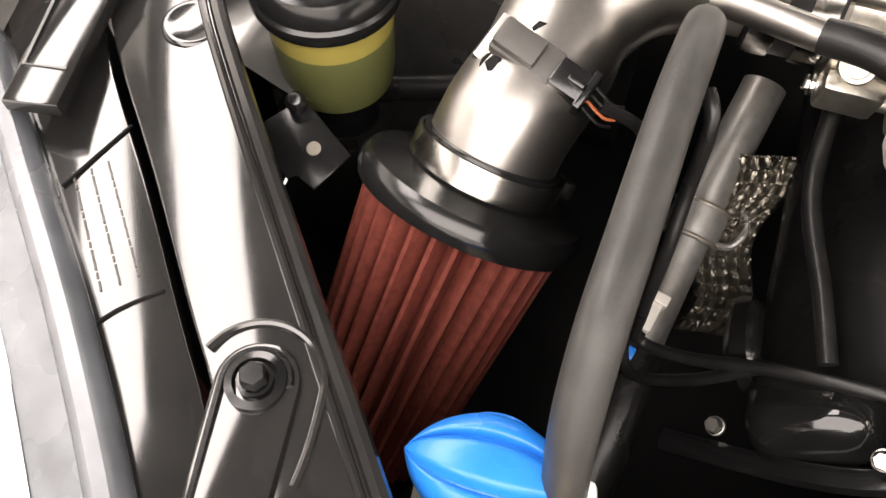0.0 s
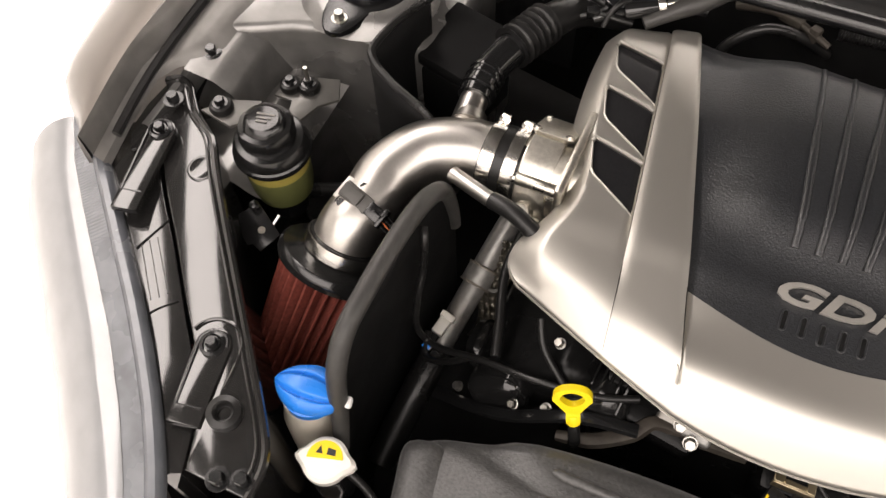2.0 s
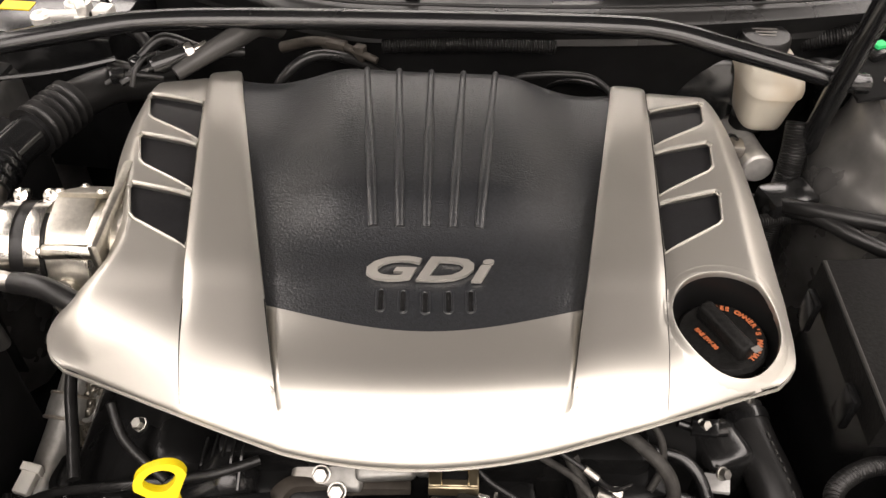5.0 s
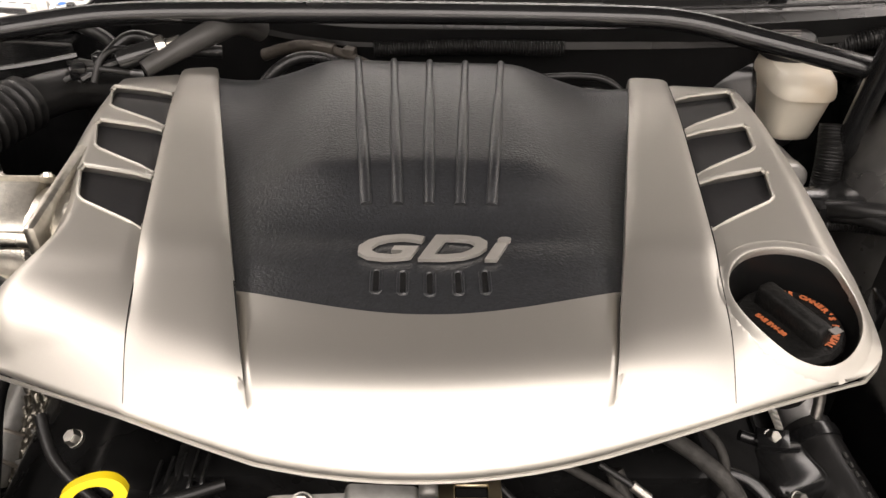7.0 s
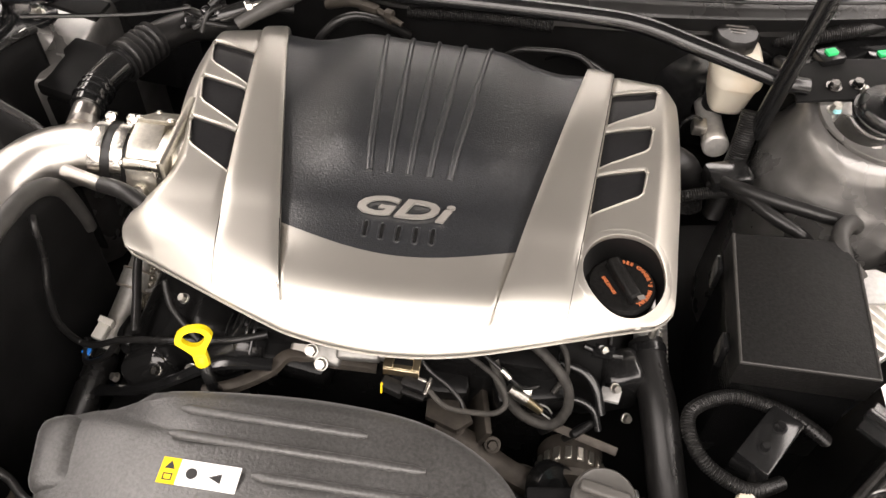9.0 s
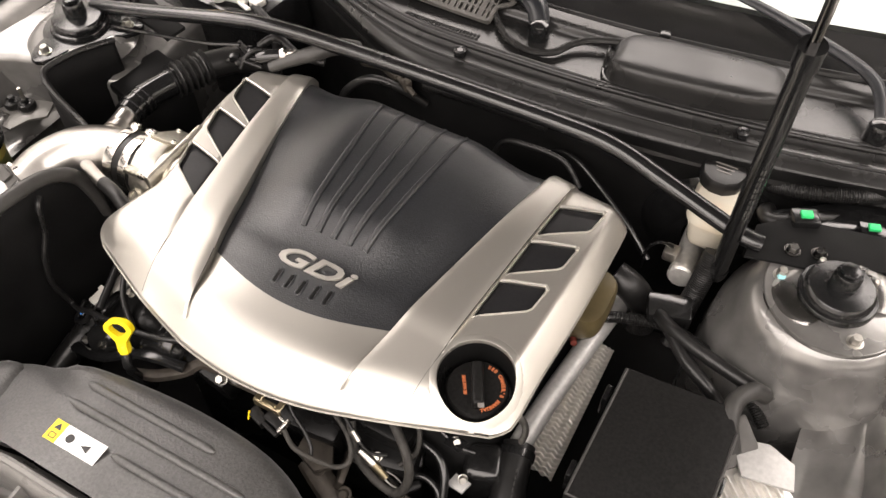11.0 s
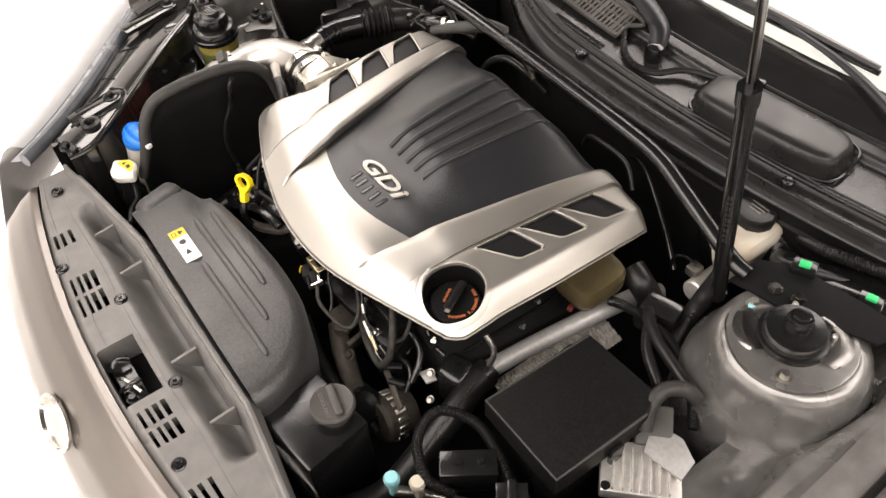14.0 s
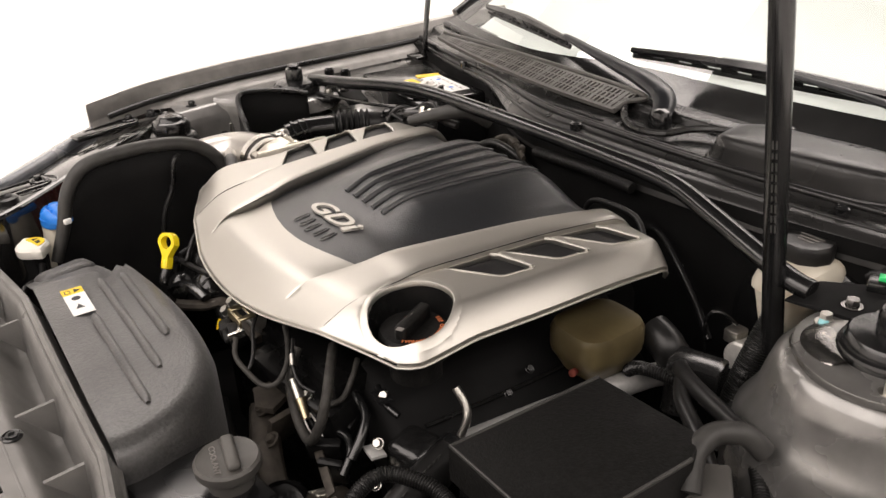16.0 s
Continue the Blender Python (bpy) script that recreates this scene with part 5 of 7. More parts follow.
# dipstick
dip = thing("dipstick", (-0.170, -0.182, 0.70), "bright yellow looped oil dipstick handle", "dipstick")
dm = axes(V(-0.1728, -0.1817, 0.7955), (-0.27, 0.36, 1.0), (1, 0.25, 0.0))
bm = B()


def loop_outline(k, inner):
    """Wide rounded top tapering to a narrow foot; the finger hole is an oval."""
    a = 2 * math.pi * k / 48
    c, q = math.cos(a), math.sin(a)
    if inner:
        return 0.0135 * c * (1 + 0.3 * min(0, q)), 0.0105 * q + 0.002
    if q >= 0:
        return 0.0215 * math.copysign(abs(c) ** 0.85, c), 0.0175 * q ** 0.9
    d = abs(q)
    x = 0.0066 + 0.0149 * (1 - d / 0.8) ** 1.15 if d < 0.8 else 0.0066 * math.sqrt(max(0.0, 1 - ((d - 0.8) / 0.2) ** 2))
    return math.copysign(x, c), -0.027 * d


rows = []
for inner in (False, True):
    for h in (-0.0042, 0.0042):
        rows.append([bm.verts.new(dm @ V(0.90 * loop_outline(k, inner)[0], h, 0.031 + 0.88 * loop_outline(k, inner)[1])) for k in range(48)])
for a, b in ((0, 1), (1, 3), (3, 2), (2, 0)):
    for j in range(48):
        bm.faces.new((rows[a][j], rows[a][(j + 1) % 48], rows[b][(j + 1) % 48], rows[b][j]))
bmesh.ops.recalc_face_normals(bm, faces=bm.faces)
add_plate(bm, [(-0.0068, -0.0045), (0.0068, -0.0045), (0.0068, 0.0045), (-0.0068, 0.0045)], 0.0, 0.013, dm, 0.001)
add_lathe(bm, [(0.0072, -0.002), (0.0072, 0.008), (0.006, 0.010), (0, 0.010)], dm, 14)
part("handle", bm, M_YELLOW, dip)
bm = B()
add_tube(bm, [dm @ V(0, 0, -0.004), dm @ V(0, 0, -0.03), (-0.168, -0.172, 0.70)], 0.0065, 12, 4)
part("guide_tube", bm, M_SATIN, dip)

# power steering reservoir
RX, RY = -0.606, -0.022
res = thing("fluid_reservoir", (RX, RY, 0.70), "translucent yellow-green fluid reservoir with a black screw cap", "reservoir")
rm = pose(RX, RY, 0) @ Matrix.Diagonal((1.09, 1.09, 1, 1))
bm = B()
add_lathe(bm, [(0, 0.738), (0.026, 0.738), (0.0330, 0.743), (0.0350, 0.756), (0.0362, 0.792)], rm, 40)
part("lower_body", bm, M_FLUID, res, "murky green translucent plastic")
bm = B()
add_lathe(bm, [(0.020, 0.700), (0.022, 0.702), (0.022, 0.737), (0.028, 0.739), (0, 0.7395)], rm, 32)
part("foot", bm, M_SATIN, res, "black moulded foot")
bm = B()
add_lathe(bm, [(0.0362, 0.792), (0.0368, 0.818), (0.034, 0.821)], rm, 40)
part("upper_body", bm, M_FLUIDTOP, res, "yellow translucent plastic")
bm = B()
add_lathe(bm, [(0.038, 0.812), (0.0415, 0.813), (0.0430, 0.818), (0.0425, 0.822), (0.0405, 0.824), (0.040, 0.832), (0.036, 0.838), (0.029, 0.840), (0.027, 0.844)], rm, 40)
part("collar", bm, M_GLOSS, res, "black stepped collar")
bm = B()
add_lathe(bm, [(0.0285, 0.838), (0.0295, 0.842), (0.0300, 0.856), (0.0275, 0.862), (0.0225, 0.864), (0.021, 0.868), (0.016, 0.8715), (0.008, 0.8705), (0, 0.870)], rm, 48, lambda a: 1 + 0.03 * (math.cos(6 * a) > 0.55))
c = part("screw_cap", bm, M_GLOSS, res, "ribbed black cap")
bm = B()
for k in range(3):
    add_box(bm, (0.020 - 0.004 * k, 0.0022, 0.0006), rm @ pose(0, 0.006 - 0.005 * k, 0.8712, 0, 0, 12))
part("moulded_bar", bm, M_GREYINK, c)
bm = B()
add_tube(bm, [(-0.598, -0.008, 0.715), (-0.56, 0.02, 0.70), (-0.50, 0.05, 0.69), (-0.46, 0.06, 0.66)], 0.010, 12, 6)
solo("return_hose", bm, M_RUBBER, "black hose from the fluid reservoir", "hose")

# stamped brackets beside the reservoir
br = thing("reservoir_bracket", (-0.65, 0.06, 0.76), "grey stamped bracket with rubber-mounted bolts", "bracket")
bm = B()
add_plate(bm, [(-0.700, -0.020), (-0.672, 0.008), (-0.640, 0.020), (-0.632, -0.004), (-0.655, -0.028)], 0.836, 0.840, bevel=0.001)
part("lower_plate", bm, M_BRACKET, br)
bm = B()
add_plate(bm, [(-0.665, 0.070), (-0.660, 0.106), (-0.600, 0.125), (-0.585, 0.095), (-0.605, 0.075), (-0.615, 0.045), (-0.632, 0.045), (-0.640, 0.070)], 0.782, 0.786, bevel=0.001)
part("upper_plate", bm, M_BRACKET, br)
for p in ((-0.677, -0.009, 0.840), (-0.651, 0.089, 0.786), (-0.628, 0.096, 0.786)):
    bm = B()
    add_lathe(bm, [(0.0135, 0), (0.0145, 0.004), (0.0125, 0.009), (0.008, 0.011)], pose(*p), 20)
    part("rubber_bush", bm, M_RUBBER, br)
    bm = add_bolt(B(), (p[0], p[1], p[2] + 0.010), r=0.006, h=0.008)
    part("bolt_head", bm, M_SATIN, br)
bm = B()
add_tube(bm, [(-0.628, 0.096, 0.80), (-0.628, 0.096, 0.825)], 0.003, 8, 2)
part("stud", bm, M_ZINC, br)
tab = thing("bracket_tab", (-0.59, -0.10, 0.74), "small black bracket tab with a rusty hole", "bracket")
tm = pose(-0.590, -0.100, 0.768, 12, 12, -28)
bm = B()
add_plate(bm, [(-0.028, -0.012), (-0.024, 0.016), (0.024, 0.014), (0.026, -0.016), (0.012, -0.018), (0.010, -0.024), (-0.004, -0.022)], -0.0015, 0.0015, tm, 0.0005)
part("plate", bm, M_SATIN, tab)
bm = B()
add_lathe(bm, [(0.0045, 0.0017), (0.0045, 0.0022), (0, 0.0022)], tm @ pose(0.006, 0, 0), 14)
part("hole", bm, M_RUST, tab)
bm = B()
add_lathe(bm, [(0.006, 0.0015), (0.0065, 0.009), (0.004, 0.012), (0, 0.011)], tm @ pose(-0.022, 0.010, 0), 14)
part("grommet", bm, M_SATIN, tab)

# washer bottle neck with the blue cap
neck = thing("washer_bottle", (-0.43, -0.27, 0.55), "grey translucent washer bottle with a bright blue cap", "bottle")
bm = B()
add_lathe(bm, [(0.032, 0.55), (0.032, 0.70), (0.030, 0.755), (0.024, 0.785), (0.023, 0.806), (0, 0.806)], pose(-0.428, -0.268, 0), 32)
part("body", bm, M_MILK, neck, "smoky grey plastic")
wm = pose(-0.422, -0.265, 0, 0, 0, 4)
bm = B()


def lemon(u, v):
    """Pointed oval dome with two grooves along it; u runs along, v from rim to rim."""
    a, c = 2 * u - 1, math.cos(math.pi * v)
    half = 0.0040 * (1 - a ** 8) + 0.0215 * (1 - abs(a) ** 2.0) ** 0.85
    z = 0.8075 + (0.0060 + 0.0135 * (1 - a * a) ** 0.6) * math.sin(math.pi * v) ** 0.6
    z -= 0.0050 * math.exp(-((abs(c) - 0.45) / 0.085) ** 2) * (1 - a ** 4)
    return wm @ V(0.0385 * a, half * c, z)


add_grid(bm, lemon, 56, 64)
wcap = part("cap", bm, M_BLUE, neck, "bright blue plastic cap", angle=70)
bm = B()
add_lathe(bm, [(0.0265, 0.798), (0.0275, 0.801), (0.0275, 0.811), (0.024, 0.813)], wm, 48)
part("skirt", bm, M_BLUE, wcap)
bm = B()
add_box(bm, (0.012, 0.012, 0.009), wm @ pose(0.040, 0.001, 0.813, 0, 0, 10), 0.003)
part("white_tip", bm, M_STICK, wcap, "white plastic tip")

# radiator pressure cap
rcap = thing("radiator_filler", (-0.380, -0.316, 0.74), "radiator filler neck with a white cap and orange sticker", "filler neck")
qm = pose(-0.380, -0.316, 0, 0, 0, 12)
bm = B()
add_lathe(bm, [(0.022, 0.778), (0.0235, 0.781), (0.0235, 0.790), (0.020, 0.794), (0, 0.795)], qm, 36, lambda a: 1 + 0.34 * max(0, math.cos(2 * a)) ** 6)
rtop = part("cap", bm, M_WHITE, rcap, "white enamelled metal cap")
bm = B()
add_plate(bm, [(0.018 * math.cos(a), 0.018 * math.sin(a)) for a in np.linspace(0.1, math.pi + 0.1, 16)], 0.7945, 0.7956, qm)
part("warning_sticker", bm, M_YELSTICK, rtop, "orange warning sticker")
bm = B()
add_plate(bm, [(-0.010, 0.004), (-0.003, 0.004), (-0.0065, 0.012)], 0.7956, 0.7962, qm)
add_plate(bm, [(0.001, 0.004), (0.010, 0.004), (0.009, 0.010), (0.001, 0.011)], 0.7956, 0.7962, qm)
part("printed_sign", bm, M_INK, rtop)
bm = B()
add_lathe(bm, [(0.019, 0.779), (0.017, 0.75), (0.022, 0.74), (0.022, 0.70)], qm, 24)
part("filler_neck", bm, M_SATIN, rcap, "black filler neck")
bm = B()
add_tube(bm, [(-0.362, -0.312, 0.765), (-0.335, -0.320, 0.757), (-0.305, -0.340, 0.765), (-0.265, -0.355, 0.775)], 0.0045, 10, 8)
solo("overflow_hose", bm, M_RUBBER, "thin black overflow hose from the radiator cap", "hose")


# ---------------- headlamp plates ----------------
INNER = [(0.768, 0.006), (0.752, 0.016), (0.735, 0.010), (0.720, -0.006), (0.700, -0.026), (0.664, -0.050), (0.632, -0.090), (0.585, -0.146), (0.517, -0.225), (0.440, -0.315), (0.418, -0.350), (0.415, -0.385)]
GAPL = [(0.722, -0.075), (0.681, -0.125), (0.628, -0.182), (0.573, -0.245), (0.543, -0.279), (0.505, -0.332), (0.485, -0.385)]


def headlamp(side, label_plate, label_lamp):
    t = thing("headlamp_plate", (side * 0.6, -0.18, 0.42), label_plate, "bracket plate", "headlamp plates")

    def fx(pts):
        return [(side * x, y) for x, y in pts]
    inner = [(p.x, p.y) for p in curve_points([(x, y, 0) for x, y in fx(INNER)], 5)]
    gap = [(p.x, p.y) for p in curve_points([(x, y, 0) for x, y in fx(GAPL)], 5)]

    def zt(x, y):
        return 0.828 + 0.012 * sstep(-0.35, 0.0, y) - 0.07 * max(0.0, abs(x) - 0.60) * (x != 0)
    bm = B()
    out = inner + gap[::-1] + fx([(0.752, -0.095), (0.770, -0.070), (0.772, -0.030)])
    add_plate(bm, out, lambda x, y: zt(x, y) - 0.004, zt, bevel=0.0015)
    part("plate", bm, M_PLATE, t, "glossy black pressed steel")
    bm = B()
    add_tube(bm, [(x + side * 0.002, y, zt(x, y) + 0.001) for x, y in inner], 0.0045, 8, 1)
    part("rolled_edge", bm, M_PLATE, t)
    bm = B()
    add_tube(bm, [(x + side * 0.012, y, zt(x, y) + 0.0) for x, y in inner[4:-2]], 0.0025, 8, 1)
    part("swage_line", bm, M_PLATE, t)
    # downward flange of the inner edge
    bm = B()
    add_grid(bm, lambda u, v: V(inner[int(u * (len(inner) - 1) + 0.5)][0] - side * 0.001, inner[int(u * (len(inner) - 1) + 0.5)][1], zt(0, inner[int(u * (len(inner) - 1) + 0.5)][1]) - 0.30 * v), len(inner) - 1, 3)
    part("inner_flange", bm, M_PLATE, t)
    # pressed dimple
    dx, dy = side * 0.655, -0.088
    bm = B()
    add_lathe(bm, [(0.018, -0.0008), (0.017, 0.0004), (0.0155, 0.0008), (0.014, 0.0002), (0.0, 0.0001)], pose(dx, dy, zt(dx, dy)), 28)
    part("dimple", bm, M_PLATE, t)
    # bushes and bolts
    for x, y, r in ((0.479, -0.324, 0.018),):
        bm = B()
        add_lathe(bm, [(r * 1.35, 0), (r * 1.25, 0.003), (r, 0.004), (r * 0.95, 0.014), (r * 0.6, 0.016), (r * 0.42, 0.012), (r * 0.4, 0.006), (0, 0.006)], pose(side * x, y, zt(0, y) - 0.006), 28)
        part("rubber_bush", bm, M_RUBBER, t)
    for x, y in ((0.738, -0.020), (0.430, -0.372), (0.452, -0.380)):
        bm = add_bolt(B(), (side * x, y, zt(0, y)), r=0.0072, h=0.010, washer=1.7)
        part("bolt_head", bm, M_SATIN, t)
    # stamped arms
    for (xa, ya), (xb, yb), w in (((0.724, -0.066), (0.703, -0.172), 0.017), ((0.527, -0.268), (0.511, -0.350), 0.019)):
        a, b = Vector((side * xa, ya)), Vector((side * xb, yb))
        d = (b - a).normalized()
        nrm = Vector((-d.y, d.x))
        outl = []
        for i in range(13):
            ang = math.pi * i / 12
            o = a + w * (math.cos(ang) * nrm - math.sin(ang) * d)
            outl.append((o.x, o.y))
        for s in (-1, 1):
            o = b + s * w * 0.9 * nrm
            outl.append((o.x, o.y))
        z0 = zt(0, ya)
        bm = B()
        add_plate(bm, outl, lambda x, y: z0 - 0.004 - 0.03 * max(0, (Vector((x, y)) - a).dot(d)), lambda x, y: z0 + 0.0045 - 0.03 * max(0, (Vector((x, y)) - a).dot(d)), bevel=0.002)
        arm = part("arm", bm, M_PLATE, t, "black stamped headlamp arm")
        bm = B()
        add_tube(bm, [(a.x + (x - a.x) * 0.78, a.y + (y - a.y) * 0.78, z0 + 0.0047 - 0.03 * max(0, (Vector((x, y)) - a).dot(d))) for x, y in outl], 0.0018, 6, 1)
        part("pressed_rim", bm, M_SATIN, arm)
        bm = B()
        add_lathe(bm, [(0.0135, 0), (0.0135, 0.002), (0.010, 0.003)], pose(a.x, a.y, z0 + 0.0045), 24)
        add_bolt(bm, (a.x, a.y, z0 + 0.0065), r=0.0062, h=0.008, washer=1.3)
        part("bolt_head", bm, M_SATIN, arm)
    a, b = Vector((side * 0.527, -0.268)), Vector((side * 0.511, -0.350))
    d = (b - a).normalized()
    nrm = Vector((-d.y, d.x)) * (1 if side > 0 else -1)
    if nrm.x * side > 0:
        nrm = -nrm
    bm = B()
    way = [a + 0.029 * (math.cos(g) * nrm - math.sin(g) * d) for g in np.linspace(math.pi * 0.85, 0, 12)] + [a + 0.0285 * nrm + 0.022 * d, a + 0.026 * nrm + 0.040 * d]
    add_tube(bm, [(p.x, p.y, zt(0, p.y) + 0.0008) for p in way], 0.0022, 8, 2, flat=1.0)
    part("pressed_arch", bm, M_PLATE, t)
    lamp = thing("headlamp", (side * 0.70, -0.25, 0.45), label_lamp, "headlamp", "headlamps")
    # black housing
    hout = gap + fx([(0.505, -0.395), (0.545, -0.345), (0.610, -0.272), (0.685, -0.195), (0.752, -0.125), (0.800, -0.072), (0.765, -0.05)])
    bm = B()
    add_plate(bm, [(x + (side * 0.0065), y - 0.003) for x, y in hout], 0.70, lambda x, y: 0.815 + 0.006 * sstep(-0.35, 0.0, y), bevel=0.0015)
    part("housing", bm, M_PLATE, lamp, "black moulded housing")
    bm = B()
    add_tube(bm, [(side * 0.660, -0.155, 0.8195), (side * 0.674, -0.201, 0.8185)], 0.0009, 6, 2)
    part("mould_line", bm, M_DARK, lamp)
    bm = B()
    add_tube(bm, [(side * 0.595, -0.236, 0.8170), (side * 0.612, -0.254, 0.8170), (side * 0.626, -0.280, 0.8165)], 0.0009, 6, 6)
    part("mould_line", bm, M_DARK, lamp)
    # moulded label bars
    bm = B()
    for i in range(12):
        for j in range(4):
            px, py = 0.612 + 0.0068 * j + 0.0042 * i, -0.232 - 0.0062 * j + 0.0046 * i
            add_box(bm, (0.0060 if (i + j) % 3 else 0.0035, 0.0011, 0.0005), pose(side * px, py, 0.8153 + 0.006 * sstep(-0.35, 0.0, py), 0, 0, -50 * -side))
    part("moulded_bar", bm, M_TRIM, lamp)
    # side rail
    rail = [(0.835, -0.050), (0.792, -0.105), (0.745, -0.152), (0.690, -0.205), (0.625, -0.268), (0.560, -0.338), (0.515, -0.395), (0.478, -0.450)]
    bm = B()
    add_tube(bm, [(side * x, y, 0.818) for x, y in rail], 0.0105, 10, 6, flat=1.3)
    part("side_rail", bm, M_RAIL, lamp, "blue-grey moulded rim")

    def lens(u, v, w0, w1, z0, z1):
        k = u * (len(rail) - 1)
        i = min(int(k), len(rail) - 2)
        x, y = (lerp(rail[i][c], rail[i + 1][c], k - i) for c in (0, 1))
        w = lerp(w0, w1, v)
        return V(side * (x + 0.75 * w), y - 0.66 * w, lerp(z0, z1, v))
    bm = B()
    add_grid(bm, lambda u, v: lens(u, v, 0.008, 0.034, 0.815, 0.808) + V(0, 0, 0.0009 * (int(u * 240 + 0.5) % 2) * sstep(0.45, 0.3, u)), 240, 2)
    part("ribbed_edge", bm, M_LENSRIB, lamp, "finely ribbed clear plastic", angle=10)
    bm = B()
    add_grid(bm, lambda u, v: lens(0.92 * u, v, 0.034, 0.20, 0.809, 0.55) + V(0, 0, 0.09 * math.sin(v * math.pi) * (0.4 + 0.6 * (1 - v))), 30, 14)
    part("lens", bm, M_LENS, lamp, "clear reflective lens")
    if side > 0:
        for ob in (t, lamp):
            ob.location += V(-0.021, 0.010, 0)
    return t


headlamp(-1, "black steel plate with stamped arms over the headlamp", "clear headlamp with a black housing and ribbed edge")
headlamp(1, "black steel plate with stamped arms over the headlamp", "clear headlamp with a black housing and ribbed edge")

# ---------------- front panel, bumper ----------------
fascia = thing("front_panel_cover", (0, -0.43, 0.42), "black plastic cover over the radiator support with slots", "cover panel")
FRONT = [(-0.46, -0.452), (-0.40, -0.468), (-0.30, -0.486), (-0.20, -0.496), (-0.10, -0.503), (0.0, -0.505), (0.10, -0.503), (0.20, -0.496), (0.30, -0.486), (0.40, -0.468), (0.46, -0.452)]
# (u0, u1, v0, v1) of openings cut in the flat: pockets and slots are true holes over a near-black sheet


def fpoint(x, v, z):
    y0 = -0.505 + 0.25 * x * x
    y1 = -0.345 - 0.17 * max(0, abs(x) - 0.19)
    return V(x, lerp(y0, y1, v), z)


SLOTS = [(-0.300, -0.268, 3), (-0.192, -0.155, 4), (-0.148, -0.108, 4), (0.098, 0.128, 4), (0.134, 0.166, 4), (0.245, 0.285, 3)]
bm = B()
nx, nv = 368, 64
XS = [lerp(-0.46, 0.46, i / nx) for i in range(nx + 1)]


def opening(x, v):
    if -0.035 < x < 0.080 and 0.05 < v < 0.40:
        return 3
    for a, b, n in SLOTS:
        if a < x < b:
            g = (v - 0.09) / 0.30 * n
            if 0 <= g < n and g % 1 < 0.50:
                return 1
    return 0


def fz(x, v):
    lip = sstep(0.82, 0.88, v) * 0.010 - sstep(0.94, 1.0, v) * 0.018
    span = sstep(-0.345, -0.30, x) * sstep(0.255, 0.215, x)
    trough = 0.050 * sstep(0.50, 0.76, v) * sstep(0.835, 0.80, v) * span
    return 0.790 + lip - trough - 0.012 * sstep(0.08, 0.0, v) - 0.010 * sstep(0.36, 0.46, abs(x))


cells = {}
for i in range(nx):
    for j in range(nv):
        x, v = (XS[i] + XS[i + 1]) / 2, (j + 0.5) / nv
        cells[i, j] = opening(x, v)
verts = {}


def fv(i, j, low):
    key = (i, j, low)
    if key not in verts:
        v = j / nv
        verts[key] = bm.verts.new(fpoint(XS[i], v, fz(XS[i], v) - low))
    return verts[key]


DEPTH = {1: 0.02, 3: 0.05}
for (i, j), o in cells.items():
    if not o:
        bm.faces.new((fv(i, j, 0), fv(i + 1, j, 0), fv(i + 1, j + 1, 0), fv(i, j + 1, 0)))
        for (di, dj), (a, b) in (((1, 0), ((1, 0), (1, 1))), ((-1, 0), ((0, 1), (0, 0))), ((0, 1), ((1, 1), (0, 1))), ((0, -1), ((0, 0), (1, 0)))):
            o2 = cells.get((i + di, j + dj), 0)
            if o2:
                d = DEPTH[o2]
                bm.faces.new((fv(i + a[0], j + a[1], 0), fv(i + a[0], j + a[1], d), fv(i + b[0], j + b[1], d), fv(i + b[0], j + b[1], 0)))
# skirt at the rear edge and front edge
for i in range(nx):
    for j, d in ((nv, 0.06), (0, 0.03)):
        bm.faces.new((fv(i, j, 0), fv(i, j, d), fv(i + 1, j, d), fv(i + 1, j, 0)))
part("panel", bm, M_FASCIA, fascia, "weathered black moulded plastic", angle=40)
for x in (-0.262, -0.158, 0.048, 0.172):
    bm = B()
    tri = [(0.57, 0.789), (0.815, 0.7925), (0.80, 0.745), (0.70, 0.765)]
    a = [bm.verts.new(fpoint(x - 0.0022, v, z)) for v, z in tri]
    b = [bm.verts.new(fpoint(x + 0.0022, v, z)) for v, z in tri]
    bm.faces.new(a)
    bm.faces.new(b[::-1])
    for i in range(4):
        bm.faces.new((a[i], b[i], b[(i + 1) % 4], a[(i + 1) % 4]))
    bmesh.ops.recalc_face_normals(bm, faces=bm.faces)
    part("stiffening_fin", bm, M_FASCIA, fascia)
bm = B()
add_tube(bm, [fpoint(x, 0.915, fz(x, 0.915) + 0.0015) for x in np.linspace(-0.40, 0.37, 30)], 0.0055, 8, 1)
part("raised_lip", bm, M_FASCIA, fascia)
bm = B()
add_tube(bm, [fpoint(x, 0.16 if abs(x) > 0.1 else 0.16, fz(x, 0.16) - 0.0006) for x in np.linspace(-0.45, -0.04, 20)], 0.0014, 6, 1)
add_tube(bm, [fpoint(x, 0.45, fz(x, 0.45) - 0.0006) for x in np.linspace(-0.43, 0.43, 30)], 0.0014, 6, 1)
part("mould_line", bm, M_FASCIA, fascia)
# near-black sheet below the holes, the shade inside painted as colour
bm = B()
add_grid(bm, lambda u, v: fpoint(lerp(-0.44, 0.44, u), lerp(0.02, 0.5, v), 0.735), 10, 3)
part("shade_tray", bm, M_DARK, fascia)
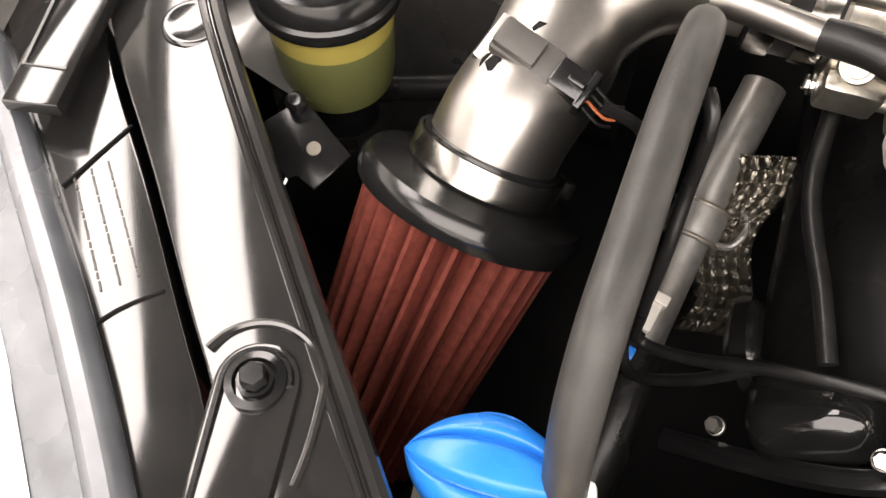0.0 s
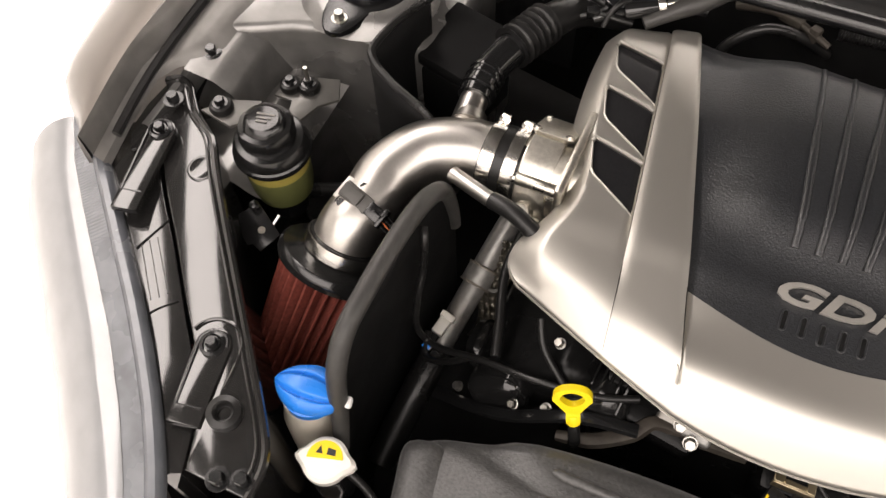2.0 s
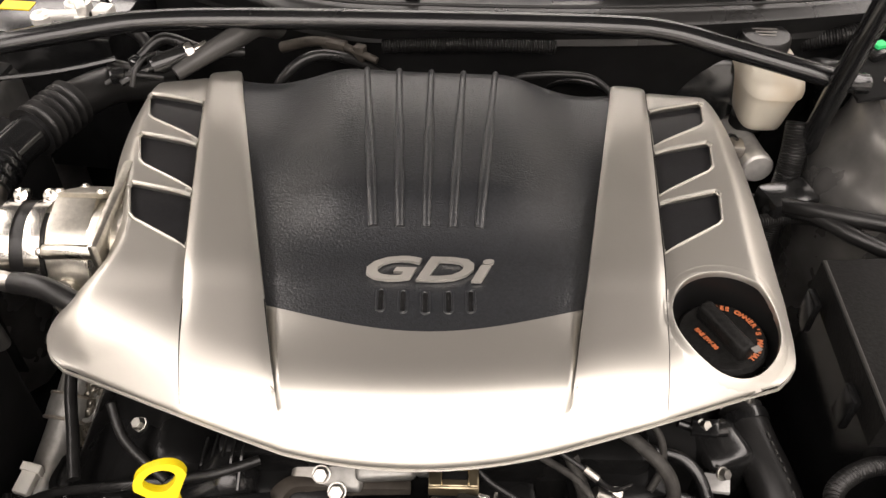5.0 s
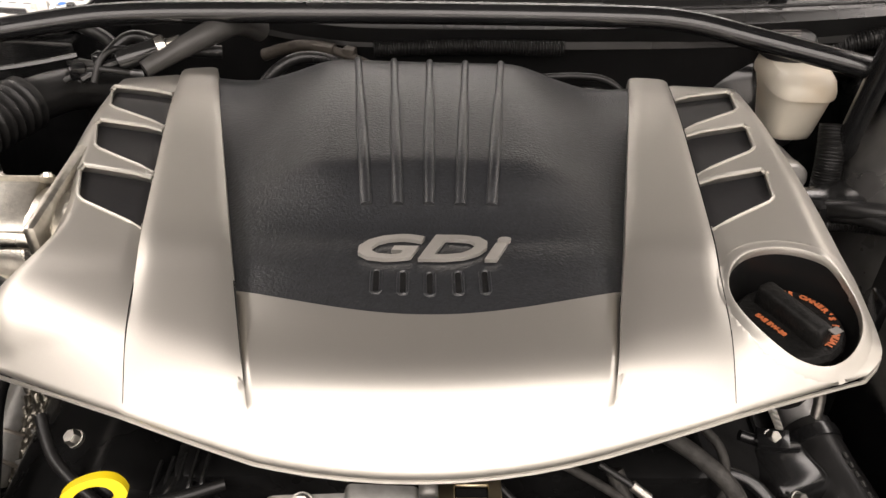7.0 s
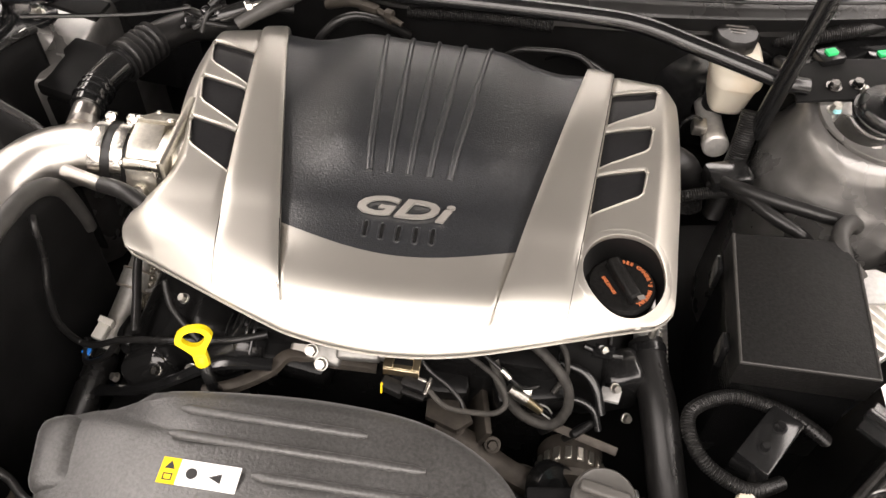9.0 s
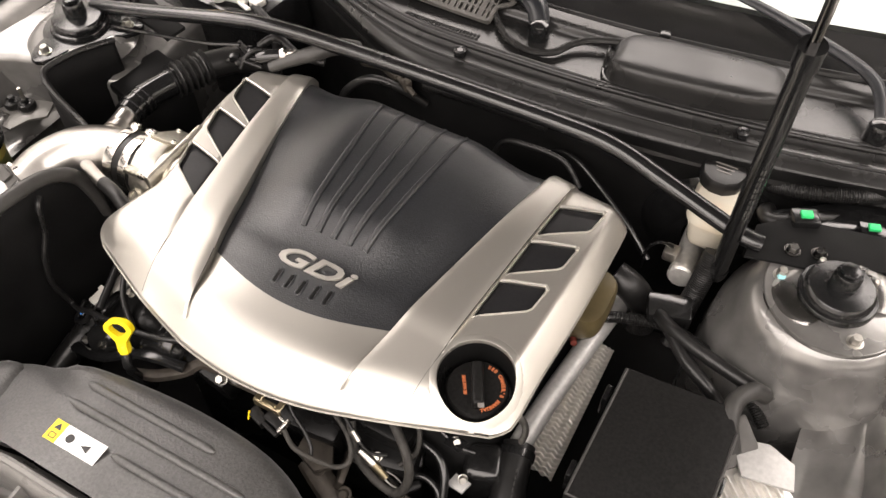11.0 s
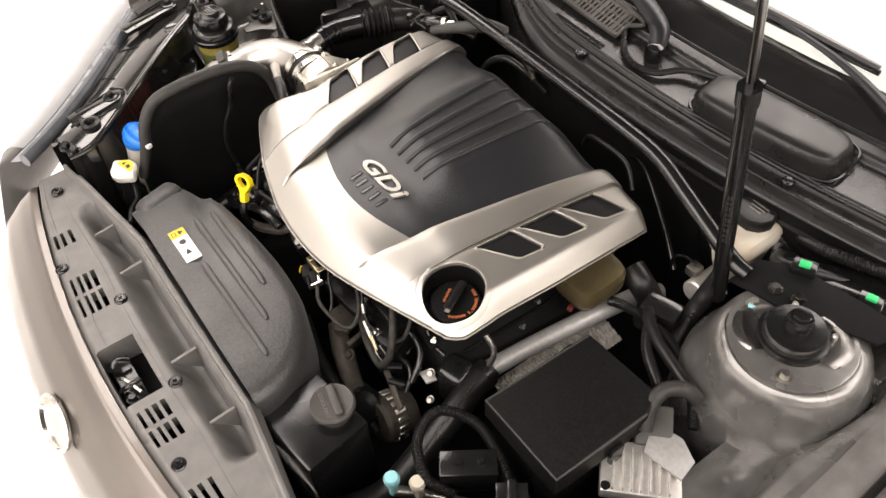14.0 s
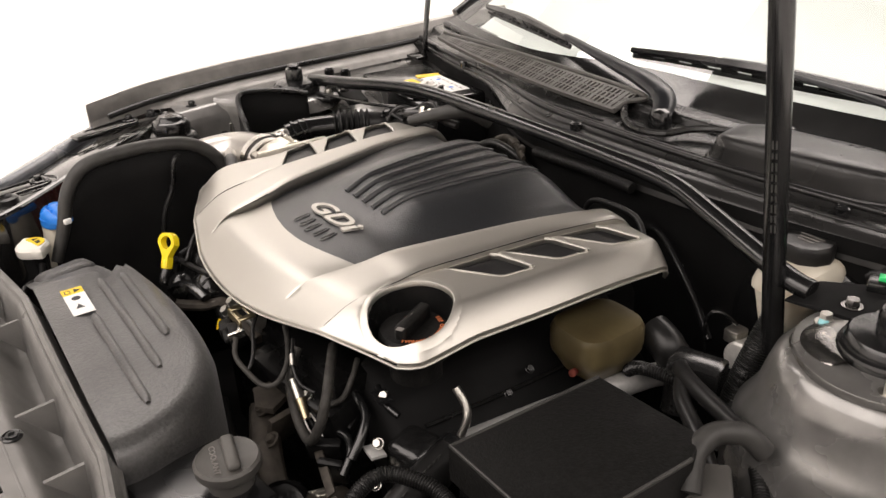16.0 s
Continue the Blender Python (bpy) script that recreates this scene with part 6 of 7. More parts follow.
for x, y in ((-0.400, -0.43), (-0.223, -0.482), (-0.107, -0.429), (0.083, -0.422), (0.204, -0.471), (0.329, -0.415)):
    p = (x, y, 0.7905)
    bm = B()
    add_lathe(bm, [(0.0105, -0.001), (0.0105, 0.001), (0.009, 0.0022), (0.0075, 0.0008), (0.0065, 0.0008), (0.006, 0.0026), (0.0, 0.0028)], pose(*p), 24)
    part("push_rivet", bm, M_SATIN, fascia)
    # raised near-black cross paints the shade of the screw recess
    bm = B()
    add_box(bm, (0.007, 0.0014, 0.0012), pose(x, y, 0.7935, 0, 0, 35))
    add_box(bm, (0.0014, 0.007, 0.0012), pose(x, y, 0.7935, 0, 0, 35))
    part("shaded_cross", bm, M_DARK, fascia)
latch = thing("bonnet_latch", (0.02, -0.475, 0.70), "black greasy bonnet latch in the front panel opening", "latch")
bm = B()
add_box(bm, (0.085, 0.030, 0.008), pose(0.018, -0.476, 0.762), 0.002)
part("latch_plate", bm, M_SATIN, latch)
for x, s in ((-0.004, -1), (0.036, 1)):
    bm = B()
    add_tube(bm, [(x, -0.492, 0.772), (x + 0.006 * s, -0.478, 0.782), (x, -0.462, 0.776)], 0.005, 8, 6, flat=0.6)
    part("claw", bm, M_SATIN, latch)
bm = B()
add_tube(bm, [(0.018, -0.485, 0.775), (0.030, -0.478, 0.780), (0.06, -0.468, 0.778)], 0.0028, 8, 5)
part("lever", bm, M_ZINC, latch)
bm = add_bolt(B(), (0.055, -0.482, 0.768), r=0.0065, h=0.007)
part("bolt_head", bm, M_SATIN, latch)

bumper = thing("front_bumper", (0, -0.6, 0.2), "bronze-grey metallic front bumper with a chrome badge", "bumper")


def bump(u, v):
    x = lerp(-0.86, 0.86, u)
    y0 = -0.505 + 0.25 * min(abs(x), 0.46) ** 2 + 0.75 * max(0, abs(x) - 0.46) ** 1.15
    z0 = 0.786 - 0.010 * sstep(0.36, 0.5, abs(x)) - 0.14 * sstep(0.45, 0.54, abs(x))
    prof = [(0.0, 0.0), (-0.012, 0.002), (-0.035, -0.010), (-0.07, -0.040), (-0.10, -0.09), (-0.125, -0.20), (-0.13, -0.34), (-0.10, -0.55)]
    k = v * (len(prof) - 1)
    i = min(int(k), len(prof) - 2)
    dy, dz = (lerp(prof[i][c], prof[i + 1][c], k - i) for c in (0, 1))
    return V(x, y0 + dy, z0 + dz)


bm = B()
add_grid(bm, bump, 70, 28)
part("skin", bm, M_PAINT, bumper, "bronze-grey metallic paint", angle=60)
bm = B()
add_lathe(bm, [(0.052, 0), (0.055, 0.006), (0.048, 0.010), (0.044, 0.004), (0, 0.004)], axes((0.0, -0.588, 0.735), (0, -0.75, 0.65)) @ Matrix.Diagonal((1, 0.52, 1, 1)), 36)
part("badge", bm, M_STEEL, bumper, "oval chrome badge")

# ---------------- air duct plate over the radiator ----------------
duct = thing("air_duct", (-0.05, -0.28, 0.60), "black grained plastic air duct with raised ribs and a warning sticker", "air duct")
DUCT = [(-0.302, -0.345), (-0.318, -0.270), (-0.300, -0.246), (-0.262, -0.232), (-0.20, -0.214), (-0.13, -0.203), (-0.06, -0.197), (0.0, -0.198), (0.06, -0.205), (0.11, -0.222),
        (0.155, -0.252), (0.182, -0.290), (0.194, -0.325), (0.194, -0.348)]
dout = [(p.x, p.y) for p in curve_points([(*p, 0) for p in DUCT], 3)]


def duct_z(x, y):
    z = 0.8045 + 0.012 * (y + 0.28) * -1
    z -= 0.030 * sstep(-0.205, -0.245, x) * 0.9
    return z


rows = []
bm = B()
for inset, dz in ((0.0, -0.20), (0.0, -0.034), (0.006, -0.013), (0.016, -0.003), (0.03, 0.0), (0.10, 0.0)):
    ring = []
    c = V(-0.05, -0.30, 0)
    for x, y in dout:
        d = V(x, y, 0) - c
        back = y > -0.344
        f = 1 - inset / max(0.05, d.length) if back else 1 - inset / max(0.05, abs(d.x))
        px, py = c.x + d.x * f, c.y + d.y * (f if back else 1)
        ring.append(bm.verts.new((px, py, duct_z(px, py) + dz)))
    rows.append(ring)
for a, b in zip(rows, rows[1:]):
    for j in range(len(dout) - 1):
        bm.faces.new((a[j], a[j + 1], b[j + 1], b[j]))
bm.faces.new(rows[-1])
bmesh.ops.recalc_face_normals(bm, faces=bm.faces)
part("shell", bm, M_BLACKTEX, duct, "coarse grained black plastic", angle=60)
bm = B()
add_box(bm, (0.05, 0.085, 0.10), pose(-0.286, -0.292, 0.735, 0, -8, 14), 0.018, 3)
part("end_box", bm, M_BLACKTEX, duct)
for xa, xb, y in ((-0.173, 0.015, -0.240), (-0.176, 0.077, -0.268), (-0.085, 0.134, -0.298)):
    bm = B()
    add_tube(bm, [(x, y, duct_z(x, y) + 0.0008) for x in np.linspace(xa, xb, 24)], [0.0025] + [0.0052] * 22 + [0.0025], 10, 1, flat=0.85)
    part("rib", bm, M_BLACKTEX, duct)
sx0, sx1, sy0, sy1 = -0.172, -0.0955, -0.3185, -0.2925
bm = B()
add_box(bm, (sx1 - sx0 - 0.018, sy1 - sy0, 0.0006), pose((sx0 + 0.018 + sx1) / 2, (sy0 + sy1) / 2, duct_z(-0.13, -0.305) + 0.0005))
stk = part("sticker", bm, M_STICK, duct, "white pictogram sticker")
bm = B()
add_box(bm, (0.018, sy1 - sy0, 0.0006), pose(sx0 + 0.009, (sy0 + sy1) / 2, duct_z(-0.13, -0.305) + 0.0005))
part("warning_field", bm, M_YELSTICK, duct, "yellow warning field")
zs = duct_z(-0.13, -0.305) + 0.0007
bm = B()
add_plate(bm, [(sx0 + 0.004, sy1 - 0.011), (sx0 + 0.014, sy1 - 0.011), (sx0 + 0.009, sy1 - 0.003)], zs, zs + 0.0005)
add_box(bm, (0.009, 0.0012, 0.0006), pose(sx0 + 0.009, sy0 + 0.010, zs))
add_box(bm, (0.009, 0.0012, 0.0006), pose(sx0 + 0.009, sy0 + 0.004, zs))
add_box(bm, (0.0012, 0.007, 0.0006), pose(sx0 + 0.005, sy0 + 0.007, zs))
add_box(bm, (0.0012, 0.007, 0.0006), pose(sx0 + 0.013, sy0 + 0.007, zs))
part("printed_sign", bm, M_INK, duct)
bm = B()
add_lathe(bm, [(0.0055, 0), (0.0055, 0.0005), (0, 0.0005)], pose(sx0 + 0.031, (sy0 + sy1) / 2, zs), 18)
add_plate(bm, [(sx0 + 0.048, sy0 + 0.012), (sx0 + 0.060, sy0 + 0.007), (sx0 + 0.060, sy0 + 0.017)], zs, zs + 0.0005)
part("printed_sign", bm, M_INK, stk)

# coolant reservoir in front
ct = thing("coolant_tank", (0.24, -0.29, 0.50), "black coolant tank with a moulded grip cap", "tank")
bm = B()
add_box(bm, (0.115, 0.105, 0.20), pose(0.240, -0.292, 0.665, 0, 0, 8), 0.005, 2)
part("tank_body", bm, M_SATIN, ct)
bm = B()
add_lathe(bm, [(0.022, 0.76), (0.022, 0.780), (0.030, 0.783), (0.0315, 0.786), (0.0315, 0.793), (0.029, 0.796), (0.026, 0.7945), (0, 0.7950)], pose(0.250, -0.262, 0), 40, lambda a: 1 + 0.012 * (math.cos(16 * a) > 0))
cc = part("cap", bm, M_TRIM, ct, "grey-black screw cap")
bm = B()
add_box(bm, (0.050, 0.013, 0.009), pose(0.250, -0.258, 0.7985, 0, 0, -12), 0.004, 3)
part("grip", bm, M_TRIM, cc)
lettering("COOLANT", 0.0080, pose(0.2475, -0.2735, 0.7952, 0, 0, -12), M_GREYINK, cc, "moulded_letters", 0.0004, width=1.1)

# ---------------- fuse box ----------------
fuse = thing("fuse_box", (0.453, 0.0, 0.55), "black textured fuse box with a rounded lid", "fuse box")
FB = [(0.383, -0.101), (0.528, -0.101), (0.529, 0.055), (0.513, 0.087), (0.388, 0.081)]
bm = B()
add_plate(bm, [(0.389, -0.095), (0.522, -0.095), (0.523, 0.052), (0.509, 0.080), (0.394, 0.075)], 0.55, 0.795)
part("base", bm, M_SATIN, fuse)
bm = B()
add_plate(bm, FB, 0.776, lambda x, y: 0.8165 + 0.02 * (x - 0.45), bevel=0.004, seg=3)
part("lid", bm, M_LID, fuse, "finely grained black lid")
# lighter grey line along three edges of the lid
bm = B()
add_tube(bm, [(0.3885, 0.078, 0.8145), (0.3845, -0.0995, 0.8143), (0.5270, -0.0995, 0.8172), (0.5280, 0.054, 0.8174)], 0.0022, 8, 1)
part("lid_edge", bm, M_TRIMRUBBER, fuse, "lighter grey lid edge")
for p in ((0.378, -0.06), (0.378, 0.05), (0.532, 0.0)):
    bm = B()
    add_box(bm, (0.008, 0.022, 0.040), pose(p[0], p[1], 0.775), 0.002)
    part("side_clip", bm, M_SATIN, fuse)

# control unit with aluminium fins, beside the fuse box
ecu = thing("control_module", (0.60, -0.05, 0.70), "finned aluminium control module with a grey connector", "module")
em = pose(0.563, 0.018, 0.752, 0, 0, 45)
bm = B()
add_box(bm, (0.105, 0.075, 0.022), em, 0.003)
part("case", bm, M_MODULE, ecu, "bare cast aluminium case")
for i in range(7):
    bm = B()
    add_box(bm, (0.003, 0.060, 0.010), em @ pose(-0.036 + 0.012 * i, -0.005, 0.0145), 0.0008, 1)
    part("fin", bm, M_MODULE, ecu)
for x, y in ((-0.045, -0.030), (-0.045, 0.030), (0.045, 0.030)):
    bm = add_bolt(B(), em @ V(x, y, 0.0115), r=0.004, h=0.004)
    part("screw", bm, M_SATIN, ecu)
bm = B()
add_box(bm, (0.05, 0.055, 0.035), em @ pose(0.015, 0.062, 0.012, 18, 0, 0), 0.004)
part("connector", bm, M_TRIM, ecu, "grey multi-pin connector")

# ---------------- brake reservoir and master cylinder ----------------
brk = thing("brake_reservoir", (0.398, 0.375, 0.74), "milky white brake fluid reservoir with a black cap", "reservoir")
bm = B()
add_loft(bm, (0.406, 0.374), (0.034, 0.054), ((0.0, 0.774), (0.66, 0.774), (0.74, 0.777), (0.79, 0.785), (0.97, 0.828), (1.04, 0.830), (1.04, 0.836), (0.97, 0.845), (0.84, 0.851), (0.6, 0.853), (0.0, 0.853)))
part("bowl", bm, M_MILK, brk, "milky translucent plastic")
bm = B()
add_lathe(bm, [(0.020, 0.758), (0.022, 0.760), (0.022, 0.775), (0.019, 0.777)], pose(0.400, 0.372, 0), 24)
part("grommet", bm, M_RUBBER, brk, "black rubber grommet")
bm = B()
add_lathe(bm, [(0.022, 0.828), (0.022, 0.850), (0.0295, 0.852), (0.0302, 0.868), (0.027, 0.873), (0.012, 0.874), (0, 0.872)], pose(0.398, 0.394, 0), 40, lambda a: 1 + 0.03 * (math.cos(10 * a) > 0.2))
bc = part("cap", bm, M_RUBBER, brk, "black ribbed cap")
bm = B()
for k in range(3):
    add_box(bm, (0.030 - 0.005 * k, 0.0022, 0.0008), pose(0.398, 0.402 - 0.007 * k, 0.8738))
part("moulded_bar", bm, M_GREYINK, bc)
mc = thing("master_cylinder", (0.392, 0.31, 0.70), "bare aluminium brake master cylinder with a round plug", "cylinder")
bm = B()
add_lathe(bm, [(0.017, -0.10), (0.017, -0.01), (0.0185, -0.008), (0.0185, 0.004), (0.016, 0.007), (0, 0.007)], axes((0.396, 0.296, 0.752), (0.05, -1, 0.12)), 32)
part("barrel", bm, M_MODULE, mc, "bright machined barrel")
bm = B()
add_box(bm, (0.020, 0.022, 0.018), pose(0.372, 0.318, 0.762), 0.003)
part("port_block", bm, M_CAST, mc)
bm = B()
add_tube(bm, [(0.372, 0.318, 0.775), (0.356, 0.305, 0.790), (0.342, 0.30, 0.775), (0.338, 0.31, 0.72)], 0.0025, 8, 8)
part("brake_line", bm, M_SATIN, mc)
bm = B()
add_lathe(bm, [(0.10, 0.0), (0.105, 0.03), (0.08, 0.05), (0.03, 0.055)], axes((0.40, 0.44, 0.74), (0, -1, 0)), 36)
solo("brake_booster", bm, M_SATIN, "black round brake booster behind the reservoir", "booster")

# ---------------- strut tower brace ----------------
brace = thing("strut_brace", (0, 0.32, 0.86), "black tubular brace between the two suspension towers", "brace")
bm = B()
add_tube(bm, [(-0.60, 0.262, 0.885), (-0.53, 0.272, 0.892), (-0.36, 0.306, 0.911), (-0.295, 0.317, 0.916), (-0.20, 0.324, 0.917), (0.0, 0.326, 0.918), (0.19, 0.327, 0.917), (0.262, 0.323, 0.914),
              (0.33, 0.309, 0.903), (0.44, 0.285, 0.884), (0.475, 0.285, 0.878)], [0.0130] * 3, 14, 8, flat=0.85)
part("tube", bm, M_SATIN, brace, "glossy black steel tube")
for pts in ([(0.462, 0.262), (0.500, 0.272), (0.550, 0.282), (0.590, 0.304), (0.650, 0.330), (0.665, 0.380), (0.600, 0.372), (0.500, 0.352), (0.462, 0.320)], [(-0.455, 0.262), (-0.50, 0.275), (-0.60, 0.30), (-0.62, 0.34), (-0.58, 0.35), (-0.50, 0.315), (-0.45, 0.30)]):
    bm = B()
    add_plate(bm, pts if pts[0][0] > 0 else pts[::-1], *((0.8685, 0.8725) if pts[0][0] > 0 else (0.864, 0.870)), bevel=0.001)
    part("end_plate", bm, M_DARK, brace, "matt black steel plate")
for p in ((0.512, 0.298, 0.8725), (0.543, 0.307, 0.8725), (-0.53, 0.292, 0.870), (-0.56, 0.305, 0.870)):
    bm = add_bolt(B(), p, r=0.0070, h=0.009, washer=1.5)
    part("mount_nut", bm, M_ROD, brace, "dark plated nut")
bm = B()
add_tube(bm, [(-0.55, 0.245, 0.872), (-0.40, 0.268, 0.880), (-0.33, 0.290, 0.885)], 0.003, 6, 5)
part("lower_web", bm, M_SATIN, brace)


def green_connector(x, y, z, rz):
    t = thing("relay_connector", (x, y, z), "black relay connector with a green locking tab", "connector", "relay connectors")
    m = pose(x, y, z, 0, 0, rz)
    bm = B()
    add_box(bm, (0.034, 0.026, 0.022), m @ pose(0, 0, -0.008), 0.003)
    part("shell", bm, M_SATIN, t)
    bm = B()
    add_box(bm, (0.015, 0.011, 0.005), m @ pose(0, 0, 0.0045), 0.001)
    part("tab", bm, M_GREEN, t, "green plastic tab")


green_connector(0.513, 0.354, 0.880, 25)
green_connector(0.597, 0.397, 0.856, 20)
bm = B()
add_plate(bm, [(0.46, 0.335), (0.53, 0.345), (0.66, 0.42), (0.67, 0.47), (0.55, 0.44), (0.47, 0.38)], 0.790, 0.846, bevel=0.006)
solo("relay_housing", bm, M_SATIN, "black relay housing behind the suspension tower", "relay box")
loom([(0.46, 0.43, 0.84), (0.505, 0.42, 0.858), (0.56, 0.435, 0.865), (0.60, 0.46, 0.86), (0.68, 0.50, 0.85)], 0.011, "thick black corrugated loom", ridges=0.0012)
loom([(0.47, 0.40, 0.825), (0.465, 0.375, 0.842), (0.480, 0.355, 0.852), (0.525, 0.39, 0.845), (0.57, 0.43, 0.83)], 0.010, "thick black loom bending over the relay housing")
loom([(0.50, 0.44, 0.862), (0.60, 0.475, 0.862), (0.70, 0.52, 0.86)], 0.012, "grey-black taped wiring loom along the cowl", M_TRIM)
bm = add_bolt(B(), (0.511, 0.253, 0.866), r=0.0052, h=0.008)
solo("bolt", bm, M_CYAN, "pale blue marked bolt on the tower", "bolt", "engine bay bolts")

# ---------------- right-hand pipes and hoses ----------------
loom([(0.304, -0.036, 0.727), (0.306, -0.005, 0.727), (0.311, 0.050, 0.727), (0.318, 0.11, 0.727), (0.326, 0.17, 0.726), (0.335, 0.232, 0.722), (0.347, 0.280, 0.710)], 0.0145, "dull silver metal pipe beside the fuse box", M_PIPE, "pipes", name="heater_pipe", n=18)
rh = thing("radiator_hose", (0.33, -0.2, 0.62), "black upper radiator hose with pale printed marks", "hose", "hoses")
HOSE = [(0.304, -0.032, 0.727), (0.312, -0.070, 0.721), (0.322, -0.110, 0.711), (0.335, -0.175, 0.685), (0.346, -0.255, 0.662), (0.328, -0.33, 0.66)]
bm = B()
add_tube(bm, HOSE, [0.0205, 0.0205, 0.0215, 0.0215, 0.021, 0.021], 22, 10)
part("tube", bm, M_RUBBER, rh, "black rubber tube")
for p, z in (((0.306, -0.044, 0.725), (0.2, -1, -0.18)), ((0.33, -0.318, 0.659), (-0.4, -1, 0.1))):
    clamp_band(rh, p, z, 0.021, 0.010, None, M_SATIN)
way = curve_points(HOSE, 10)
for k in range(9, 33, 2):
    p = way[k] + V(0.006, -0.002, 0.0208)
    q = way[k + 1] + V(0.006, -0.002, 0.0208)
    bm = B()
    add_tube(bm, [p, q], 0.0012, 6, 2)
    part("printed_bar", bm, M_TRIMRUBBER, rh, "pale printed mark")
loom([(0.307, -0.036, 0.744), (0.308, -0.028, 0.762), (0.301, -0.024, 0.775), (0.287, -0.026, 0.790)], 0.0045, "bright bent metal tube at the hose joint", M_ZINC, "pipes", name="metal_tube", n=10)
loom([(0.44, -0.195, 0.745), (0.402, -0.213, 0.755), (0.360, -0.199, 0.765), (0.340, -0.170, 0.772), (0.343, -0.141, 0.775), (0.384, -0.117, 0.772), (0.430, -0.118, 0.765), (0.465, -0.125, 0.755), (0.50, -0.13, 0.73)], 0.0075,
     "black corrugated loom looping beside the fuse box", M_RUBBER, "corrugated looms", 0.0012)
loom([(0.33, 0.185, 0.745), (0.352, 0.184, 0.76), (0.40, 0.196, 0.762), (0.437, 0.193, 0.762), (0.486, 0.177, 0.762), (0.526, 0.151, 0.762), (0.56, 0.12, 0.75)], 0.0075, "black corrugated loom behind the fuse box", M_RUBBER, "corrugated looms", 0.0012)
loom([(0.375, 0.235, 0.75), (0.400, 0.188, 0.785), (0.440, 0.160, 0.798), (0.495, 0.143, 0.80), (0.542, 0.132, 0.80)], 0.009, "black taped loom leading to the fuse box")
loom([(0.39, 0.21, 0.765), (0.415, 0.175, 0.785), (0.445, 0.140, 0.79), (0.487, 0.118, 0.78), (0.515, 0.11, 0.75)], 0.0085, "thin black loom beside the tower")
loom([(0.545, 0.134, 0.795), (0.530, 0.122, 0.812), (0.515, 0.098, 0.814), (0.518, 0.070, 0.806), (0.532, 0.050, 0.785)], 0.011, "arched grey taped loom above the module", M_TRIMRUBBER)
bm = B()
add_box(bm, (0.058, 0.040, 0.028), pose(0.402, 0.214, 0.772, 0, 0, 18), 0.005)
solo("harness_junction", bm, M_GLOSS, "black harness junction box", "junction box")
loom([(0.428, 0.300, 0.815), (0.425, 0.280, 0.78), (0.420, 0.262, 0.73), (0.415, 0.25, 0.66)], 0.014, "black convoluted hose beside the master cylinder", M_RUBBER, "hoses", 0.0012, name="vacuum_pipe", n=16)
loom([(0.318, 0.235, 0.775), (0.345, 0.232, 0.765), (0.362, 0.24, 0.73), (0.37, 0.23, 0.69)], 0.021, "fat black rubber hose behind the tan bottle", M_RUBBER, "hoses", name="heater_hose", n=16)
loom([(0.135, 0.402, 0.775), (0.165, 0.388, 0.805), (0.20, 0.374, 0.812), (0.24, 0.356, 0.800), (0.30, 0.327, 0.775), (0.345, 0.305, 0.745)], [0.005, 0.005, 0.005, 0.005, 0.005, 0.005], "dark metal fuel line below the brace", M_SATIN, "pipes", name="metal_tube", n=14)
# embossed shield under the pipe
bm = B()


def dimpled(u, v):
    """Wavy pressed ridges, side by side, all along the sheet."""
    ridge = math.sin(v * 200 + 1.3 * math.sin(u * 30))
    return V(lerp(0.286, 0.350, u), lerp(-0.02, 0.205, v), lerp(0.664, 0.646, u) + 0.0036 * ridge)


add_grid(bm, dimpled, 60, 340)
solo("embossed_heat_shield", bm, M_FOIL, "ridged bright aluminium exhaust heat shield", "heat shield", angle=120)
bot = thing("tan_bottle", (0.30, 0.18, 0.70), "aged tan plastic bottle tucked under the engine cover", "bottle")
bm = B()
add_loft(bm, (0.298, 0.176), (0.043, 0.049), ((0.0, 0.748), (0.55, 0.748), (0.72, 0.752), (0.84, 0.764), (0.97, 0.774), (1.0, 0.782), (1.0, 0.802), (0.93, 0.810), (0.7, 0.813), (0.0, 0.813)))
part("body", bm, M_TANBOTTLE, bot)
bm = B()
add_lathe(bm, [(0.0045, 0), (0.0045, 0.009), (0.0030, 0.010), (0, 0.010)], axes((0.312, 0.130, 0.766), (0.5, -1, 0.4)), 16)
part("sensor_plug", bm, M_RED, bot, "reddish plug")
bot.location += V(-0.006, -0.006, -0.010)
# loose looms before the timing cover
loom([(0.040, -0.135, 0.815), (0.062, -0.155, 0.803), (0.084, -0.165, 0.793), (0.100, -0.176, 0.783), (0.104, -0.186, 0.776)], 0.0024, "thin black wire hanging below the cover")
loom([(0.066, -0.178, 0.800), (0.086, -0.188, 0.790), (0.115, -0.186, 0.782), (0.138, -0.179, 0.776), (0.147, -0.166, 0.779), (0.134, -0.147, 0.790), (0.105, -0.132, 0.800), (0.085, -0.125, 0.806)], 0.0030, "thin grey taped wire loop hanging below the cover", M_TAPE)
loom([(0.158, -0.100, 0.806), (0.184, -0.118, 0.800), (0.207, -0.136, 0.785), (0.214, -0.149, 0.760), (0.206, -0.158, 0.735), (0.190, -0.159, 0.728), (0.168, -0.157, 0.738), (0.150, -0.153, 0.758), (0.138, -0.146, 0.780), (0.128, -0.130, 0.800)], 0.0058,
     "thick fabric-taped wiring loop in front of the engine", M_TAPE)
